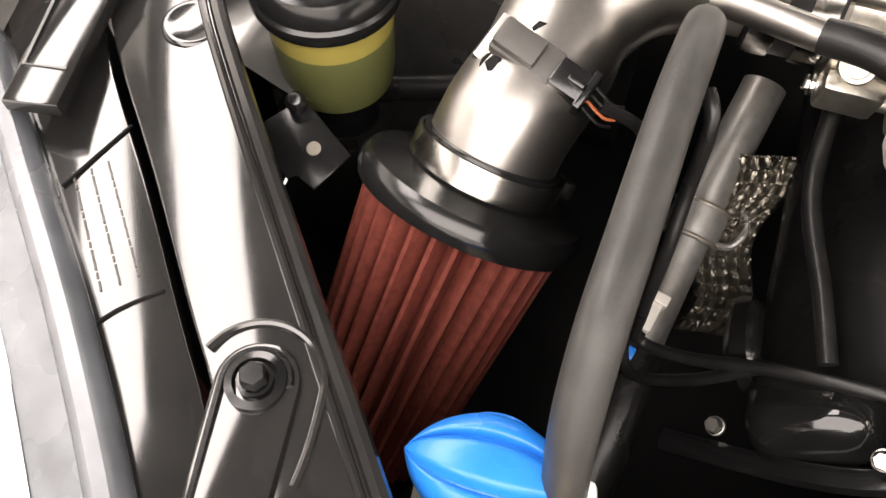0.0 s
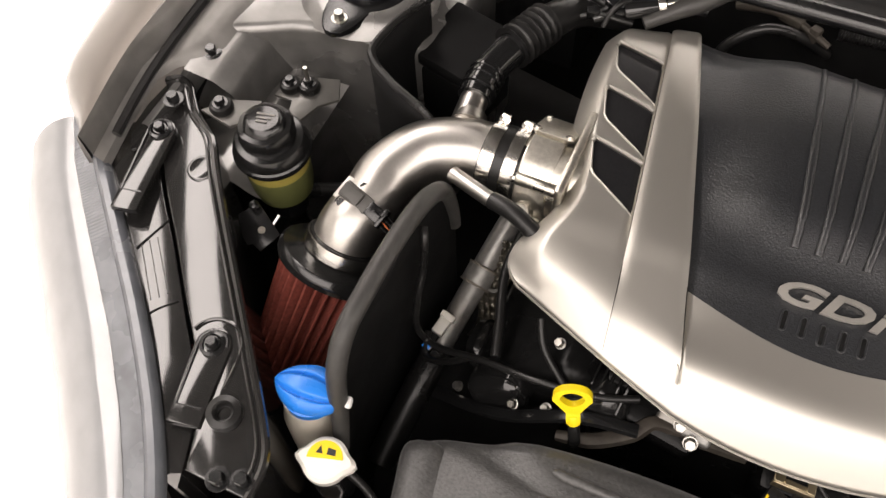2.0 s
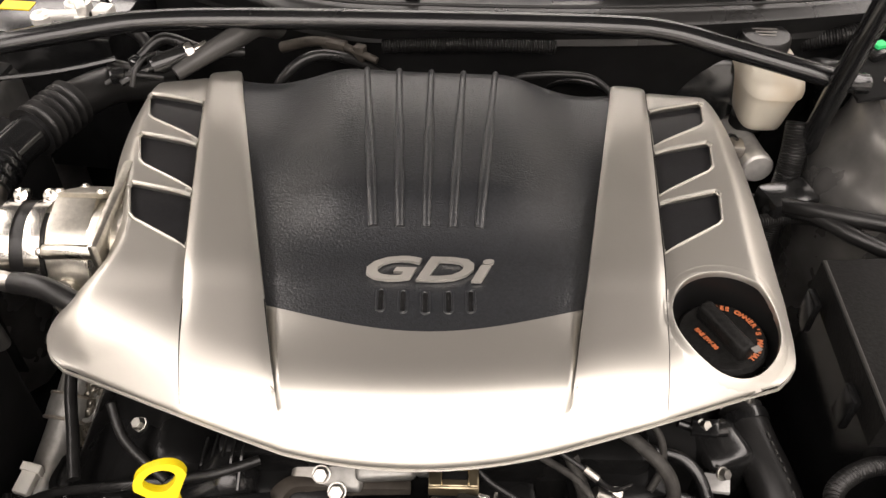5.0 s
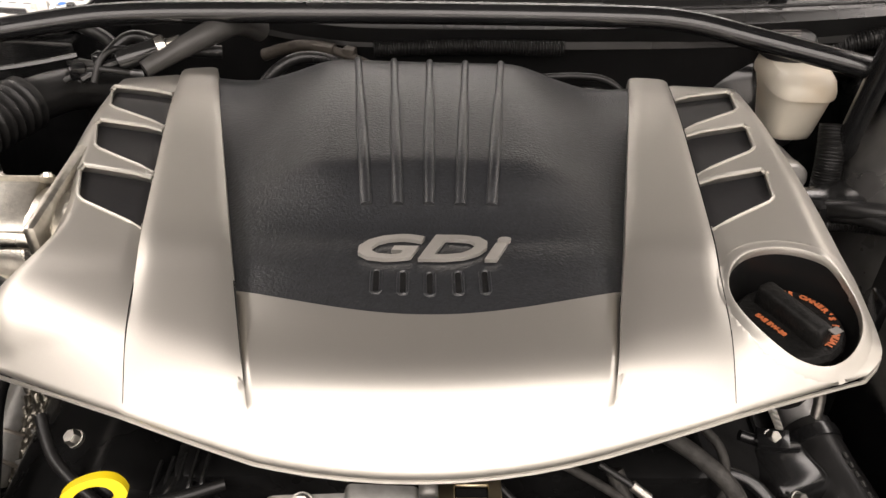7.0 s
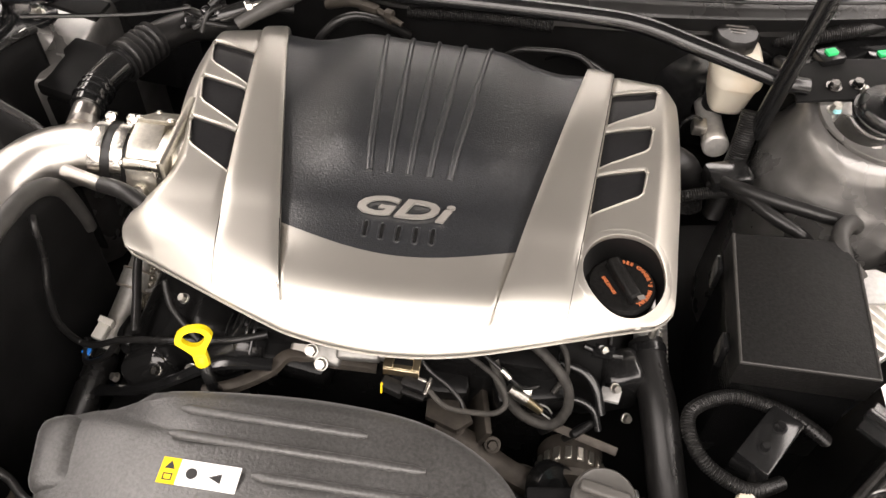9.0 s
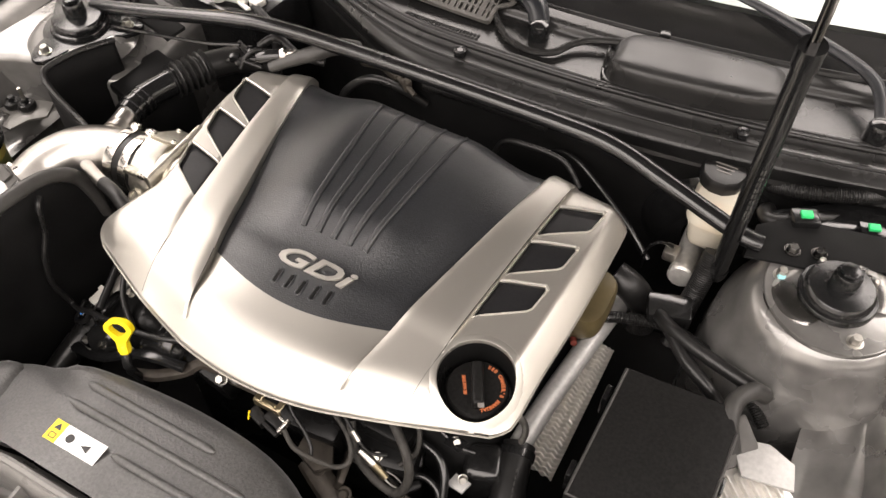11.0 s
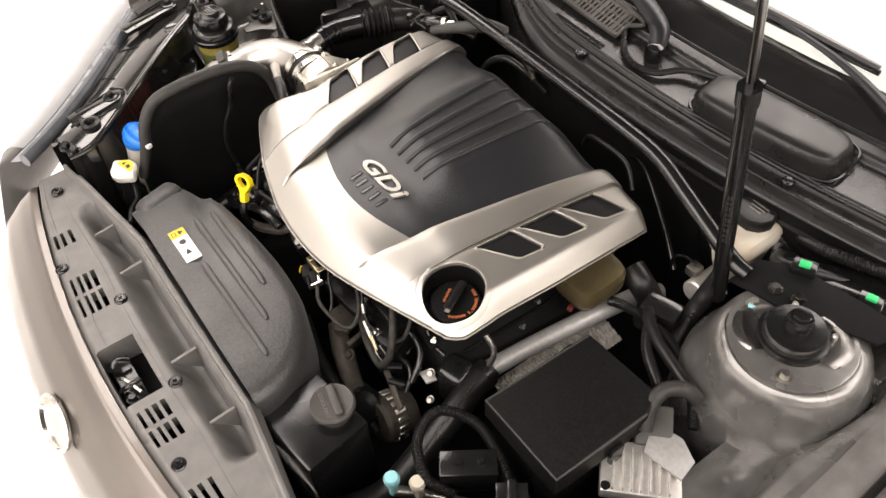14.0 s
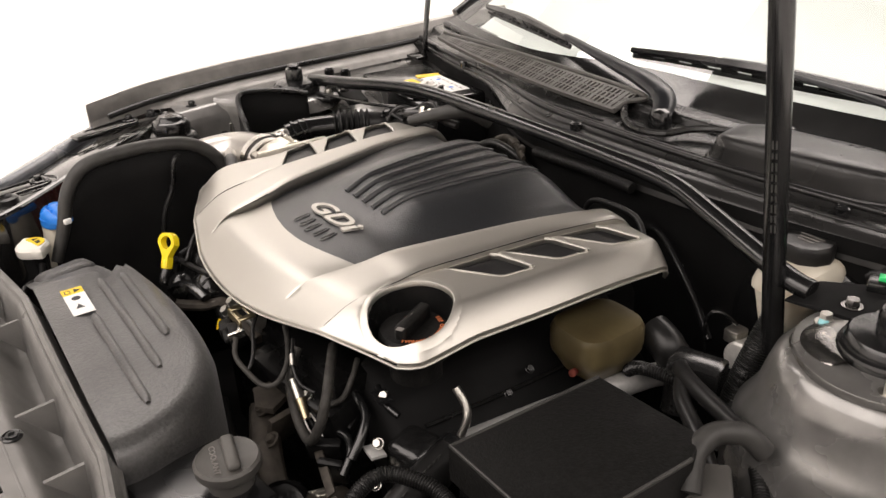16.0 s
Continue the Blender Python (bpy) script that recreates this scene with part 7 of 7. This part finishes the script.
loom([(0.190, -0.088, 0.800), (0.205, -0.104, 0.790), (0.208, -0.120, 0.772), (0.196, -0.138, 0.762)], 0.0032, "grey taped wire beside the wiring loop", M_TAPE)
loom([(0.118, -0.130, 0.806), (0.143, -0.144, 0.797), (0.156, -0.148, 0.786), (0.166, -0.146, 0.777), (0.180, -0.138, 0.772)], 0.0022, "thin black sensor lead in front of the engine")
loom([(0.137, -0.141, 0.800), (0.148, -0.146, 0.793)], 0.0034, "bright metal sleeve on a sensor lead", M_ZINC, "metal sleeves", name="metal_tube")
sen = thing("knock_sensor", (0.17, -0.15, 0.75), "bronze and silver sensor body with bare wires", "sensor")
for pts, r, mat, lab in (([(0.148, -0.148, 0.775), (0.168, -0.151, 0.762)], [0.0058, 0.0064], M_ZINC, "silver barrel"), ([(0.168, -0.151, 0.762), (0.186, -0.154, 0.748)], [0.0060, 0.0045], M_GOLD, "bronze body")):
    bm = B()
    add_tube(bm, pts, r, 14, 3)
    part("barrel", bm, mat, sen, lab)
for d in (-0.004, 0.0, 0.004):
    bm = B()
    add_tube(bm, [(0.183, -0.152 + d, 0.751), (0.193, -0.151 + 1.4 * d, 0.742), (0.200, -0.148 + d, 0.728)], 0.0011, 6, 5)
    part("wire", bm, M_MODULE if d else M_RUBBER, sen)
bm = B()
add_box(bm, (0.110, 0.010, 0.004), axes((0.222, -0.158, 0.716), (-0.15, -0.5, 0.85), (1, -0.22, -0.10)), 0.001)
solo("steel_strip", bm, M_GRIME, "narrow oily steel strip along the timing cover", "strip")
# bracket, connector and springs under the middle of the cover
brass = thing("fitting", (0.036, -0.150, 0.80), "brass-coloured pierced bracket below the cover", "bracket")
bm = B()
for x0, x1, y0, y1 in ((0.016, 0.026, -0.166, -0.146), (0.046, 0.054, -0.166, -0.146), (0.026, 0.046, -0.166, -0.160), (0.026, 0.046, -0.152, -0.146)):
    add_box(bm, (x1 - x0, y1 - y0, 0.003), pose((x0 + x1) / 2, (y0 + y1) / 2, 0.812, 0, 0, 0), 0.0008, 1)
add_box(bm, (0.038, 0.003, 0.012), pose(0.035, -0.166, 0.807), 0.0008, 1)
part("plate", bm, M_GOLD, brass)
# near-black block paints shade into the bracket's opening
bm = B()
add_box(bm, (0.020, 0.008, 0.004), pose(0.036, -0.156, 0.8095), 0.001, 1)
part("slot_shade", bm, M_DARK, brass)
plug = thing("sensor_connector", (0.04, -0.175, 0.78), "black two-part sensor connector with bright clips", "connector")
for (x, y, z), size, rz in (((0.028, -0.176, 0.793), (0.024, 0.014, 0.016), -18), ((0.050, -0.174, 0.801), (0.026, 0.012, 0.009), -14), ((0.050, -0.184, 0.797), (0.026, 0.006, 0.006), -14)):
    bm = B()
    add_box(bm, size, pose(x, y, z, 8, 0, rz), 0.002)
    part("housing", bm, M_LID, plug)
for (x, y, z), size, rz in (((0.065, -0.176, 0.803), (0.004, 0.020, 0.010), -14), ((0.058, -0.170, 0.806), (0.010, 0.004, 0.003), -14)):
    bm = B()
    add_box(bm, size, pose(x, y, z, 10, 0, rz), 0.001, 1)
    part("clip", bm, M_STEEL, plug, "bright steel clip")
bm = B()
add_tube(bm, [(0.017, -0.178, 0.802), (0.017, -0.181, 0.796), (0.017, -0.183, 0.790)], 0.0012, 6, 3)
part("clip", bm, M_YELSTICK, plug, "small yellow tag")
# rounded ribs of the timing cover
for pts, r in (([(0.196, -0.100, 0.765), (0.228, -0.104, 0.758), (0.245, -0.118, 0.748), (0.254, -0.138, 0.730)], 0.0055), ([(0.204, -0.132, 0.735), (0.226, -0.127, 0.735), (0.245, -0.134, 0.730), (0.254, -0.15, 0.715)], 0.0045),
               ([(0.225, -0.085, 0.782), (0.250, -0.090, 0.776), (0.268, -0.086, 0.770)], 0.0040)):
    bm = B()
    add_tube(bm, pts, r, 10, 8)
    part("timing_rib", bm, M_SATIN, engine, "smooth black cast rib")
for x, y, z, rz in ((0.245, -0.090, 0.786, 10), (0.262, -0.114, 0.737, 35)):
    bm = B()
    add_plate(bm, [(x - 0.012, y - 0.008), (x + 0.010, y - 0.010), (x + 0.014, y + 0.006), (x - 0.008, y + 0.009)], z - 0.004, z, bevel=0.001)
    part("bolt_lug", bm, M_PIPE if rz > 20 else M_SATIN, engine, "bare metal lug" if rz > 20 else "")
bm = B()
for i in range(9):
    a0 = i * 2 * math.pi
    add_tube(bm, [(0.222 + 0.0045 * i + 0.0045 * q / 6, -0.146 + 0.0095 * math.cos(a0 + q * math.pi / 3), 0.632 + 0.0095 * math.sin(a0 + q * math.pi / 3)) for q in range(7)], 0.0012, 6, 2)
solo("coil_spring", bm, M_ZINC, "small bright coil spring beside the pulley", "spring")
# alternator and pulley
alt = thing("alternator", (0.13, -0.19, 0.55), "alternator with slotted bare metal housing and pulley", "alternator")
bm = B()
add_lathe(bm, [(0.05, -0.05), (0.058, -0.045), (0.058, 0.03), (0.05, 0.04), (0.02, 0.045)], axes((0.234, -0.172, 0.640), (0, -1, 0.25)) @ Matrix.Scale(0.66, 4), 36)
part("case", bm, M_GRIME, alt)
for i in range(18):
    a = 2 * math.pi * i / 18
    bm = B()
    add_box(bm, (0.007, 0.028, 0.012), axes((0.234, -0.172, 0.640), (0, -1, 0.25)) @ Matrix.Scale(0.66, 4) @ pose(0.058 * math.cos(a), 0.058 * math.sin(a), 0.0, 0, 0, math.degrees(a)) @ pose(0, 0, 0, 90, 0, 0), 0.001, 1)
    part("fin", bm, M_THROTTLE, alt)
bm = B()
add_lathe(bm, [(0.0, 0.0), (0.012, 0.001), (0.014, 0.006), (0.030, 0.004), (0.033, 0.012), (0.033, -0.014)], axes((0.179, -0.205, 0.635), (0, -0.8, 0.6)), 32)
solo("idler_pulley", bm, M_CAST, "bare metal belt pulley", "pulley")
loom([(0.03, -0.20, 0.70), (0.10, -0.215, 0.675), (0.17, -0.215, 0.655), (0.24, -0.20, 0.63)], 0.010, "ribbed black drive belt", M_RUBBER, "belts", name="drive_belt")
# service valves near the right headlamp plate
for x, y, z, mat, lab in ((0.375, -0.251, 0.748, M_CYAN, "pale blue service valve cap"), (0.399, -0.226, 0.744, M_MILK, "cream service valve cap")):
    bm = B()
    add_lathe(bm, [(0.007, -0.03), (0.007, 0), (0.0105, 0.002), (0.0115, 0.010), (0.009, 0.015), (0, 0.016)], pose(x, y, z), 16)
    solo("valve_cap", bm, mat, lab, "valve cap", "service valves")
loom([(0.375, -0.251, 0.72), (0.405, -0.215, 0.71), (0.45, -0.15, 0.66)], 0.008, "bare aluminium service pipe", M_ALU, "pipes", name="metal_tube", n=12)
bm = B()
add_box(bm, (0.078, 0.038, 0.050), pose(0.424, -0.160, 0.748, 0, 0, 55), 0.003)
fl = thing("fuse_link", (0.432, -0.14, 0.73), "black clipped fuse link holder with a stud", "fuse holder")
part("holder", bm, M_SATIN, fl)
for dx, dy in ((-0.008, -0.012), (0.010, 0.014)):
    bm = add_bolt(B(), (0.424 + dx, -0.160 + dy, 0.773), r=0.005, h=0.006)
    part("stud_nut", bm, M_SATIN, fl)
bm = B()
add_box(bm, (0.04, 0.03, 0.008), pose(0.512, -0.158, 0.826, 0, 0, 53), 0.002)
add_box(bm, (0.012, 0.034, 0.012), pose(0.512, -0.158, 0.830, 0, 0, 53), 0.003)
solo("edge_clip", bm, M_SATIN, "black plastic clip on the plate edge", "clip")

# ---------------- battery and rear corner ----------------
bat = thing("battery", (-0.50, 0.44, 0.62), "black car battery with a white and yellow label and clamped terminals", "battery")
bm = B()
add_box(bm, (0.26, 0.140, 0.20), pose(-0.482, 0.437, 0.77, 0, 0, -6), 0.006)
part("case", bm, M_SATIN, bat)
bm = B()
add_box(bm, (0.118, 0.042, 0.0012), pose(-0.438, 0.463, 0.8706, 0, 0, -6))
label = part("label_field", bm, M_STICK, bat, "white label")
bm = B()
for k in range(6):
    add_box(bm, (0.012, 0.0016, 0.0006), pose(-0.476 + 0.017 * k, 0.476 - 0.0018 * k, 0.8715, 0, 0, -6))
    add_box(bm, (0.009, 0.0016, 0.0006), pose(-0.478 + 0.017 * k, 0.458 - 0.0018 * k, 0.8715, 0, 0, -6))
part("printed_bar", bm, M_GREYINK, label)
for x, y in ((-0.468, 0.468), (-0.406, 0.456)):
    bm = B()
    add_lathe(bm, [(0.0045, 0.8710), (0.0045, 0.8716), (0, 0.8716)], pose(x, y, 0), 16)
    part("printed_disc", bm, M_BLUE, label)
bm = B()
add_box(bm, (0.020, 0.046, 0.0012), pose(-0.509, 0.471, 0.8706, 0, 0, -20))
part("label_field", bm, M_YELSTICK, bat, "yellow label")
bm = B()
add_box(bm, (0.038, 0.019, 0.0012), pose(-0.489, 0.423, 0.8706, 0, 0, -4))
part("label_field", bm, M_YELSTICK, bat, "yellow label")
term = B()
add_lathe(term, [(0.0095, 0.868), (0.0095, 0.888), (0.007, 0.892), (0, 0.892)], pose(-0.408, 0.408, 0), 16)
add_lathe(term, [(0.010, 0.876), (0.015, 0.876), (0.015, 0.886), (0.010, 0.887)], pose(-0.408, 0.408, 0), 18)
add_box(term, (0.046, 0.014, 0.009), pose(-0.418, 0.385, 0.881, 0, 4, 12), 0.003)
add_box(term, (0.020, 0.022, 0.012), pose(-0.374, 0.394, 0.882, 0, 0, -12), 0.003)
add_box(term, (0.012, 0.020, 0.020), pose(-0.398, 0.390, 0.886, 12, 0, 28), 0.003)
add_box(term, (0.030, 0.008, 0.006), pose(-0.390, 0.378, 0.879, 0, 0, -20), 0.002)
add_lathe(term, [(0.012, 0.876), (0.012, 0.884), (0.009, 0.887), (0.0055, 0.887), (0.005, 0.884), (0, 0.884)], pose(-0.441, 0.379, 0), 18)
part("terminal", term, M_MODULE, bat, "bare metal terminal clamp")
bm = B()
add_bolt(bm, (-0.378, 0.414, 0.876), r=0.0055, h=0.012, washer=1.4)
add_tube(bm, [(-0.446, 0.362, 0.874), (-0.418, 0.356, 0.876), (-0.385, 0.365, 0.875), (-0.366, 0.380, 0.876)], 0.0045, 8, 6)
part("clamp_bolt", bm, M_SATIN, bat, "black clamp bolt and insulated strap")
loom([(-0.375, 0.385, 0.878), (-0.35, 0.375, 0.876), (-0.32, 0.36, 0.86), (-0.31, 0.34, 0.80)], 0.007, "black battery cable clamped to the terminal")
# dark duct between tower and reservoir
lip = [(-0.505, 0.205, 0.888), (-0.516, 0.150, 0.902), (-0.522, 0.098, 0.908), (-0.515, 0.078, 0.905), (-0.49, 0.068, 0.890), (-0.447, 0.061, 0.866), (-0.42, 0.06, 0.83)]
edge = curve_points(lip, 6)
spl = thing("splash_shield", (-0.48, 0.09, 0.64), "folded black rubber splash shield beside the tower", "splash shield")
bm = B()
add_grid(bm, lambda u, v: V(*edge[int(u * (len(edge) - 1) + 0.5)].xy, lerp(edge[int(u * (len(edge) - 1) + 0.5)].z, 0.64, v)), len(edge) - 1, 6)
sheet = part("sheet", bm, M_DARK, spl, "matt black rubber sheet")
so = sheet.modifiers.new("thick", "SOLIDIFY")
so.thickness = 0.003
bm = B()
add_tube(bm, lip, 0.0048, 8, 6)
part("folded_lip", bm, M_RUBBER, spl, "rounded rubber lip")
rel = thing("relay_box", (-0.47, 0.215, 0.70), "plain black box behind the intake hose", "relay box")
bm = B()
add_box(bm, (0.088, 0.098, 0.10), pose(-0.47, 0.215, 0.752, 0, 0, -14), 0.006)
part("case", bm, M_DARK, rel)
bm = B()
add_box(bm, (0.094, 0.104, 0.020), pose(-0.47, 0.215, 0.815, 0, 0, -14), 0.005)
part("lid", bm, M_DARK, rel)
loom([(-0.31, 0.31, 0.875), (-0.285, 0.325, 0.89), (-0.24, 0.315, 0.882), (-0.20, 0.325, 0.875)], 0.0065, "black wiring loom behind the cover")
loom([(-0.345, 0.305, 0.872), (-0.31, 0.288, 0.875), (-0.285, 0.292, 0.872)], 0.005, "black plastic vacuum tee behind the cover")
loom([(-0.18, 0.315, 0.79), (-0.165, 0.325, 0.835), (-0.13, 0.338, 0.862), (-0.09, 0.350, 0.854), (-0.05, 0.37, 0.82)], 0.0065, "black rubber hose behind the cover")
loom([(0.08, 0.345, 0.80), (0.095, 0.340, 0.832), (0.125, 0.336, 0.846), (0.19, 0.333, 0.846), (0.225, 0.318, 0.82)], 0.004, "thin black rubber hose behind the cover")
loom([(-0.05, 0.365, 0.862), (0.05, 0.366, 0.866), (0.15, 0.366, 0.865)], 0.008, "black corrugated loom on the firewall", M_RUBBER, "corrugated looms", 0.0012)
loom([(-0.17, 0.385, 0.845), (-0.13, 0.372, 0.862), (-0.095, 0.362, 0.862), (-0.055, 0.345, 0.855)], [0.007, 0.006, 0.005, 0.004], "oily metal hose fitting behind the cover", M_GRIME, "pipes", name="metal_tube", n=12)
for p in ((-0.60, 0.30, 0.885), (-0.57, 0.32, 0.885)):
    bm = B()
    add_lathe(bm, [(0.010, -0.015), (0.010, 0.012), (0.006, 0.016), (0, 0.016)], pose(*p), 10)
    solo("mounting_stud", bm, M_SATIN, "small black capped stud on the tower", "stud", "tower studs")

# right apron flange bolts and front strip
for p in ((0.742, 0.10, 0.842), (0.742, 0.25, 0.848), (0.742, 0.40, 0.855), (-0.735, 0.06, 0.842), (-0.735, 0.20, 0.848)):
    bm = B()
    add_lathe(bm, [(0.0135, 0), (0.0135, 0.002), (0.009, 0.003)], pose(*p), 20)
    add_bolt(bm, (p[0], p[1], p[2] + 0.002), r=0.007, h=0.008)
    solo("fender_bolt", bm, M_SATIN, "dark fender bolt on the flange", "bolt", "fender bolts")

# accessory drive details below the front of the engine
ten = thing("belt_tensioner", (0.14, -0.18, 0.62), "dirty cast belt tensioner with a black pulley", "tensioner")
bm = B()
add_tube(bm, [(0.075, -0.165, 0.705), (0.115, -0.180, 0.690), (0.165, -0.195, 0.668), (0.205, -0.200, 0.655)], [0.014, 0.018, 0.016, 0.020], 10, 8, flat=0.7)
part("arm", bm, M_GRIME, ten, "oily cast arm")
bm = B()
add_lathe(bm, [(0.0, 0.006), (0.010, 0.006), (0.011, 0.002), (0.024, 0.0), (0.027, 0.006), (0.028, 0.004), (0.028, -0.014), (0.020, -0.016)], axes((0.213, -0.205, 0.672), (0.55, -0.5, 0.65)), 32)
part("pulley", bm, M_SATIN, ten, "black steel pulley")
for p in ((0.098, -0.172, 0.716), (0.140, -0.180, 0.703)):
    bm = add_bolt(B(), p, (0, -0.6, 0.8), 0.006, 0.007)
    part("bolt_head", bm, M_GRIME, ten)
brk2 = thing("engine_bracket", (0.08, -0.15, 0.66), "dirty bare metal bracket in front of the engine", "bracket")
bm = B()
add_plate(bm, [(0.060, -0.135), (0.100, -0.140), (0.115, -0.165), (0.098, -0.180), (0.062, -0.168)], 0.716, 0.724, bevel=0.002)
part("plate", bm, M_GRIME, brk2)
bm = B()
add_box(bm, (0.008, 0.060, 0.050), pose(0.120, -0.150, 0.700, 0, 20, 12), 0.002)
part("web", bm, M_GRIME, brk2)
for p, size, rz in (((0.205, -0.145, 0.715), (0.040, 0.012, 0.030), 50), ((0.232, -0.150, 0.706), (0.030, 0.010, 0.040), 40), ((0.195, -0.110, 0.735), (0.030, 0.030, 0.012), 25)):
    bm = B()
    add_box(bm, size, pose(*p, 20, 0, rz), 0.004)
    solo("cast_rib", bm, M_ENGINE, "black cast rib on the timing cover", "casting", "timing cover ribs")
# bracket plate beside the control module
bm = B()
add_plate(bm, [(0.527, 0.075), (0.551, 0.032), (0.609, 0.042), (0.602, 0.074), (0.570, 0.086)], 0.772, 0.776, bevel=0.001)
solo("module_bracket", bm, M_PIPE, "pale grey sheet bracket beside the control module", "bracket")
# spare studs and clips round the suspension tower
for p in ((0.548, 0.292, 0.868), (0.612, 0.290, 0.868)):
    bm = B()
    add_box(bm, (0.018, 0.012, 0.008), pose(*p, 0, 0, 30), 0.002)
    add_lathe(bm, [(0.004, 0.0), (0.004, 0.012), (0.002, 0.014), (0, 0.014)], pose(p[0], p[1], p[2] + 0.003), 10)
    solo("mounting_stud", bm, M_ZINC, "bare studded clip on the tower plate", "stud", "tower studs")

# vacuum valve, lines and fittings behind the cover's corner
vv = thing("vacuum_valve", (-0.262, 0.285, 0.87), "black vacuum valve with a bright metal collar", "valve")
vm = axes((-0.285, 0.276, 0.886), (0.86, 0.46, 0.16))
bm = B()
add_lathe(bm, [(0.0, -0.002), (0.009, -0.002), (0.0105, 0.004), (0.0105, 0.034), (0.009, 0.037), (0, 0.037)], vm, 24)
part("barrel", bm, M_GLOSS, vv, "gloss black barrel")
bm = B()
add_lathe(bm, [(0.0112, 0.036), (0.0118, 0.038), (0.0118, 0.044), (0.010, 0.046), (0.006, 0.046), (0.006, 0.060), (0, 0.060)], vm, 24)
part("collar", bm, M_STEEL, vv, "bright metal collar")
bm = B()
add_tube(bm, [vm @ V(0, 0, -0.002), vm @ V(0, 0, -0.014), (-0.318, 0.262, 0.874)], 0.0045, 8, 4)
part("nozzle", bm, M_SATIN, vv)
for pts in (([(-0.335, 0.262, 0.872), (-0.315, 0.266, 0.880), (-0.295, 0.262, 0.884), (-0.275, 0.268, 0.878)], [(-0.325, 0.272, 0.866), (-0.31, 0.280, 0.878), (-0.300, 0.292, 0.886)],
                         [(-0.305, 0.255, 0.874), (-0.300, 0.266, 0.890), (-0.290, 0.280, 0.896), (-0.272, 0.300, 0.886)])):
    loom(pts, 0.0032, "thin black vacuum line at the cover's corner")
for p, rz in (((-0.322, 0.266, 0.880), 20), ((-0.305, 0.284, 0.884), -30)):
    bm = B()
    add_box(bm, (0.016, 0.012, 0.014), pose(*p, 10, 0, rz), 0.003)
    solo("fitting", bm, M_SATIN, "black push-on fitting on a vacuum line", "fitting", "small fittings")
loom([(-0.262, 0.272, 0.880), (-0.235, 0.292, 0.890), (-0.205, 0.312, 0.900), (-0.185, 0.340, 0.900), (-0.17, 0.37, 0.88)], [0.008, 0.010, 0.012, 0.013, 0.013], "grey rubber hose leading to the firewall", M_TRIMRUBBER, "hoses", name="heater_hose", n=14)
for p, size in (((-0.105, 0.366, 0.862), (0.030, 0.014, 0.012)), ((-0.075, 0.356, 0.858), (0.014, 0.012, 0.020))):
    bm = B()
    add_box(bm, size, pose(*p, 0, 0, -22), 0.003)
    solo("fitting", bm, M_GRIME, "oily metal fitting behind the cover", "fitting", "small fittings")

# ridges and pump housing on the engine's flank
bm = B()
add_tube(bm, [(0.261, -0.050, 0.735), (0.264, 0.03, 0.734), (0.265, 0.11, 0.733), (0.262, 0.20, 0.732)], 0.0028, 8, 6)
part("flange_ridge", bm, M_GLOSS, engine)
bm = B()
add_box(bm, (0.050, 0.050, 0.075), pose(0.276, -0.074, 0.703, 0, 0, 20), 0.012, 3)
part("pump_housing", bm, M_GLOSS, engine, "gloss black pump housing")
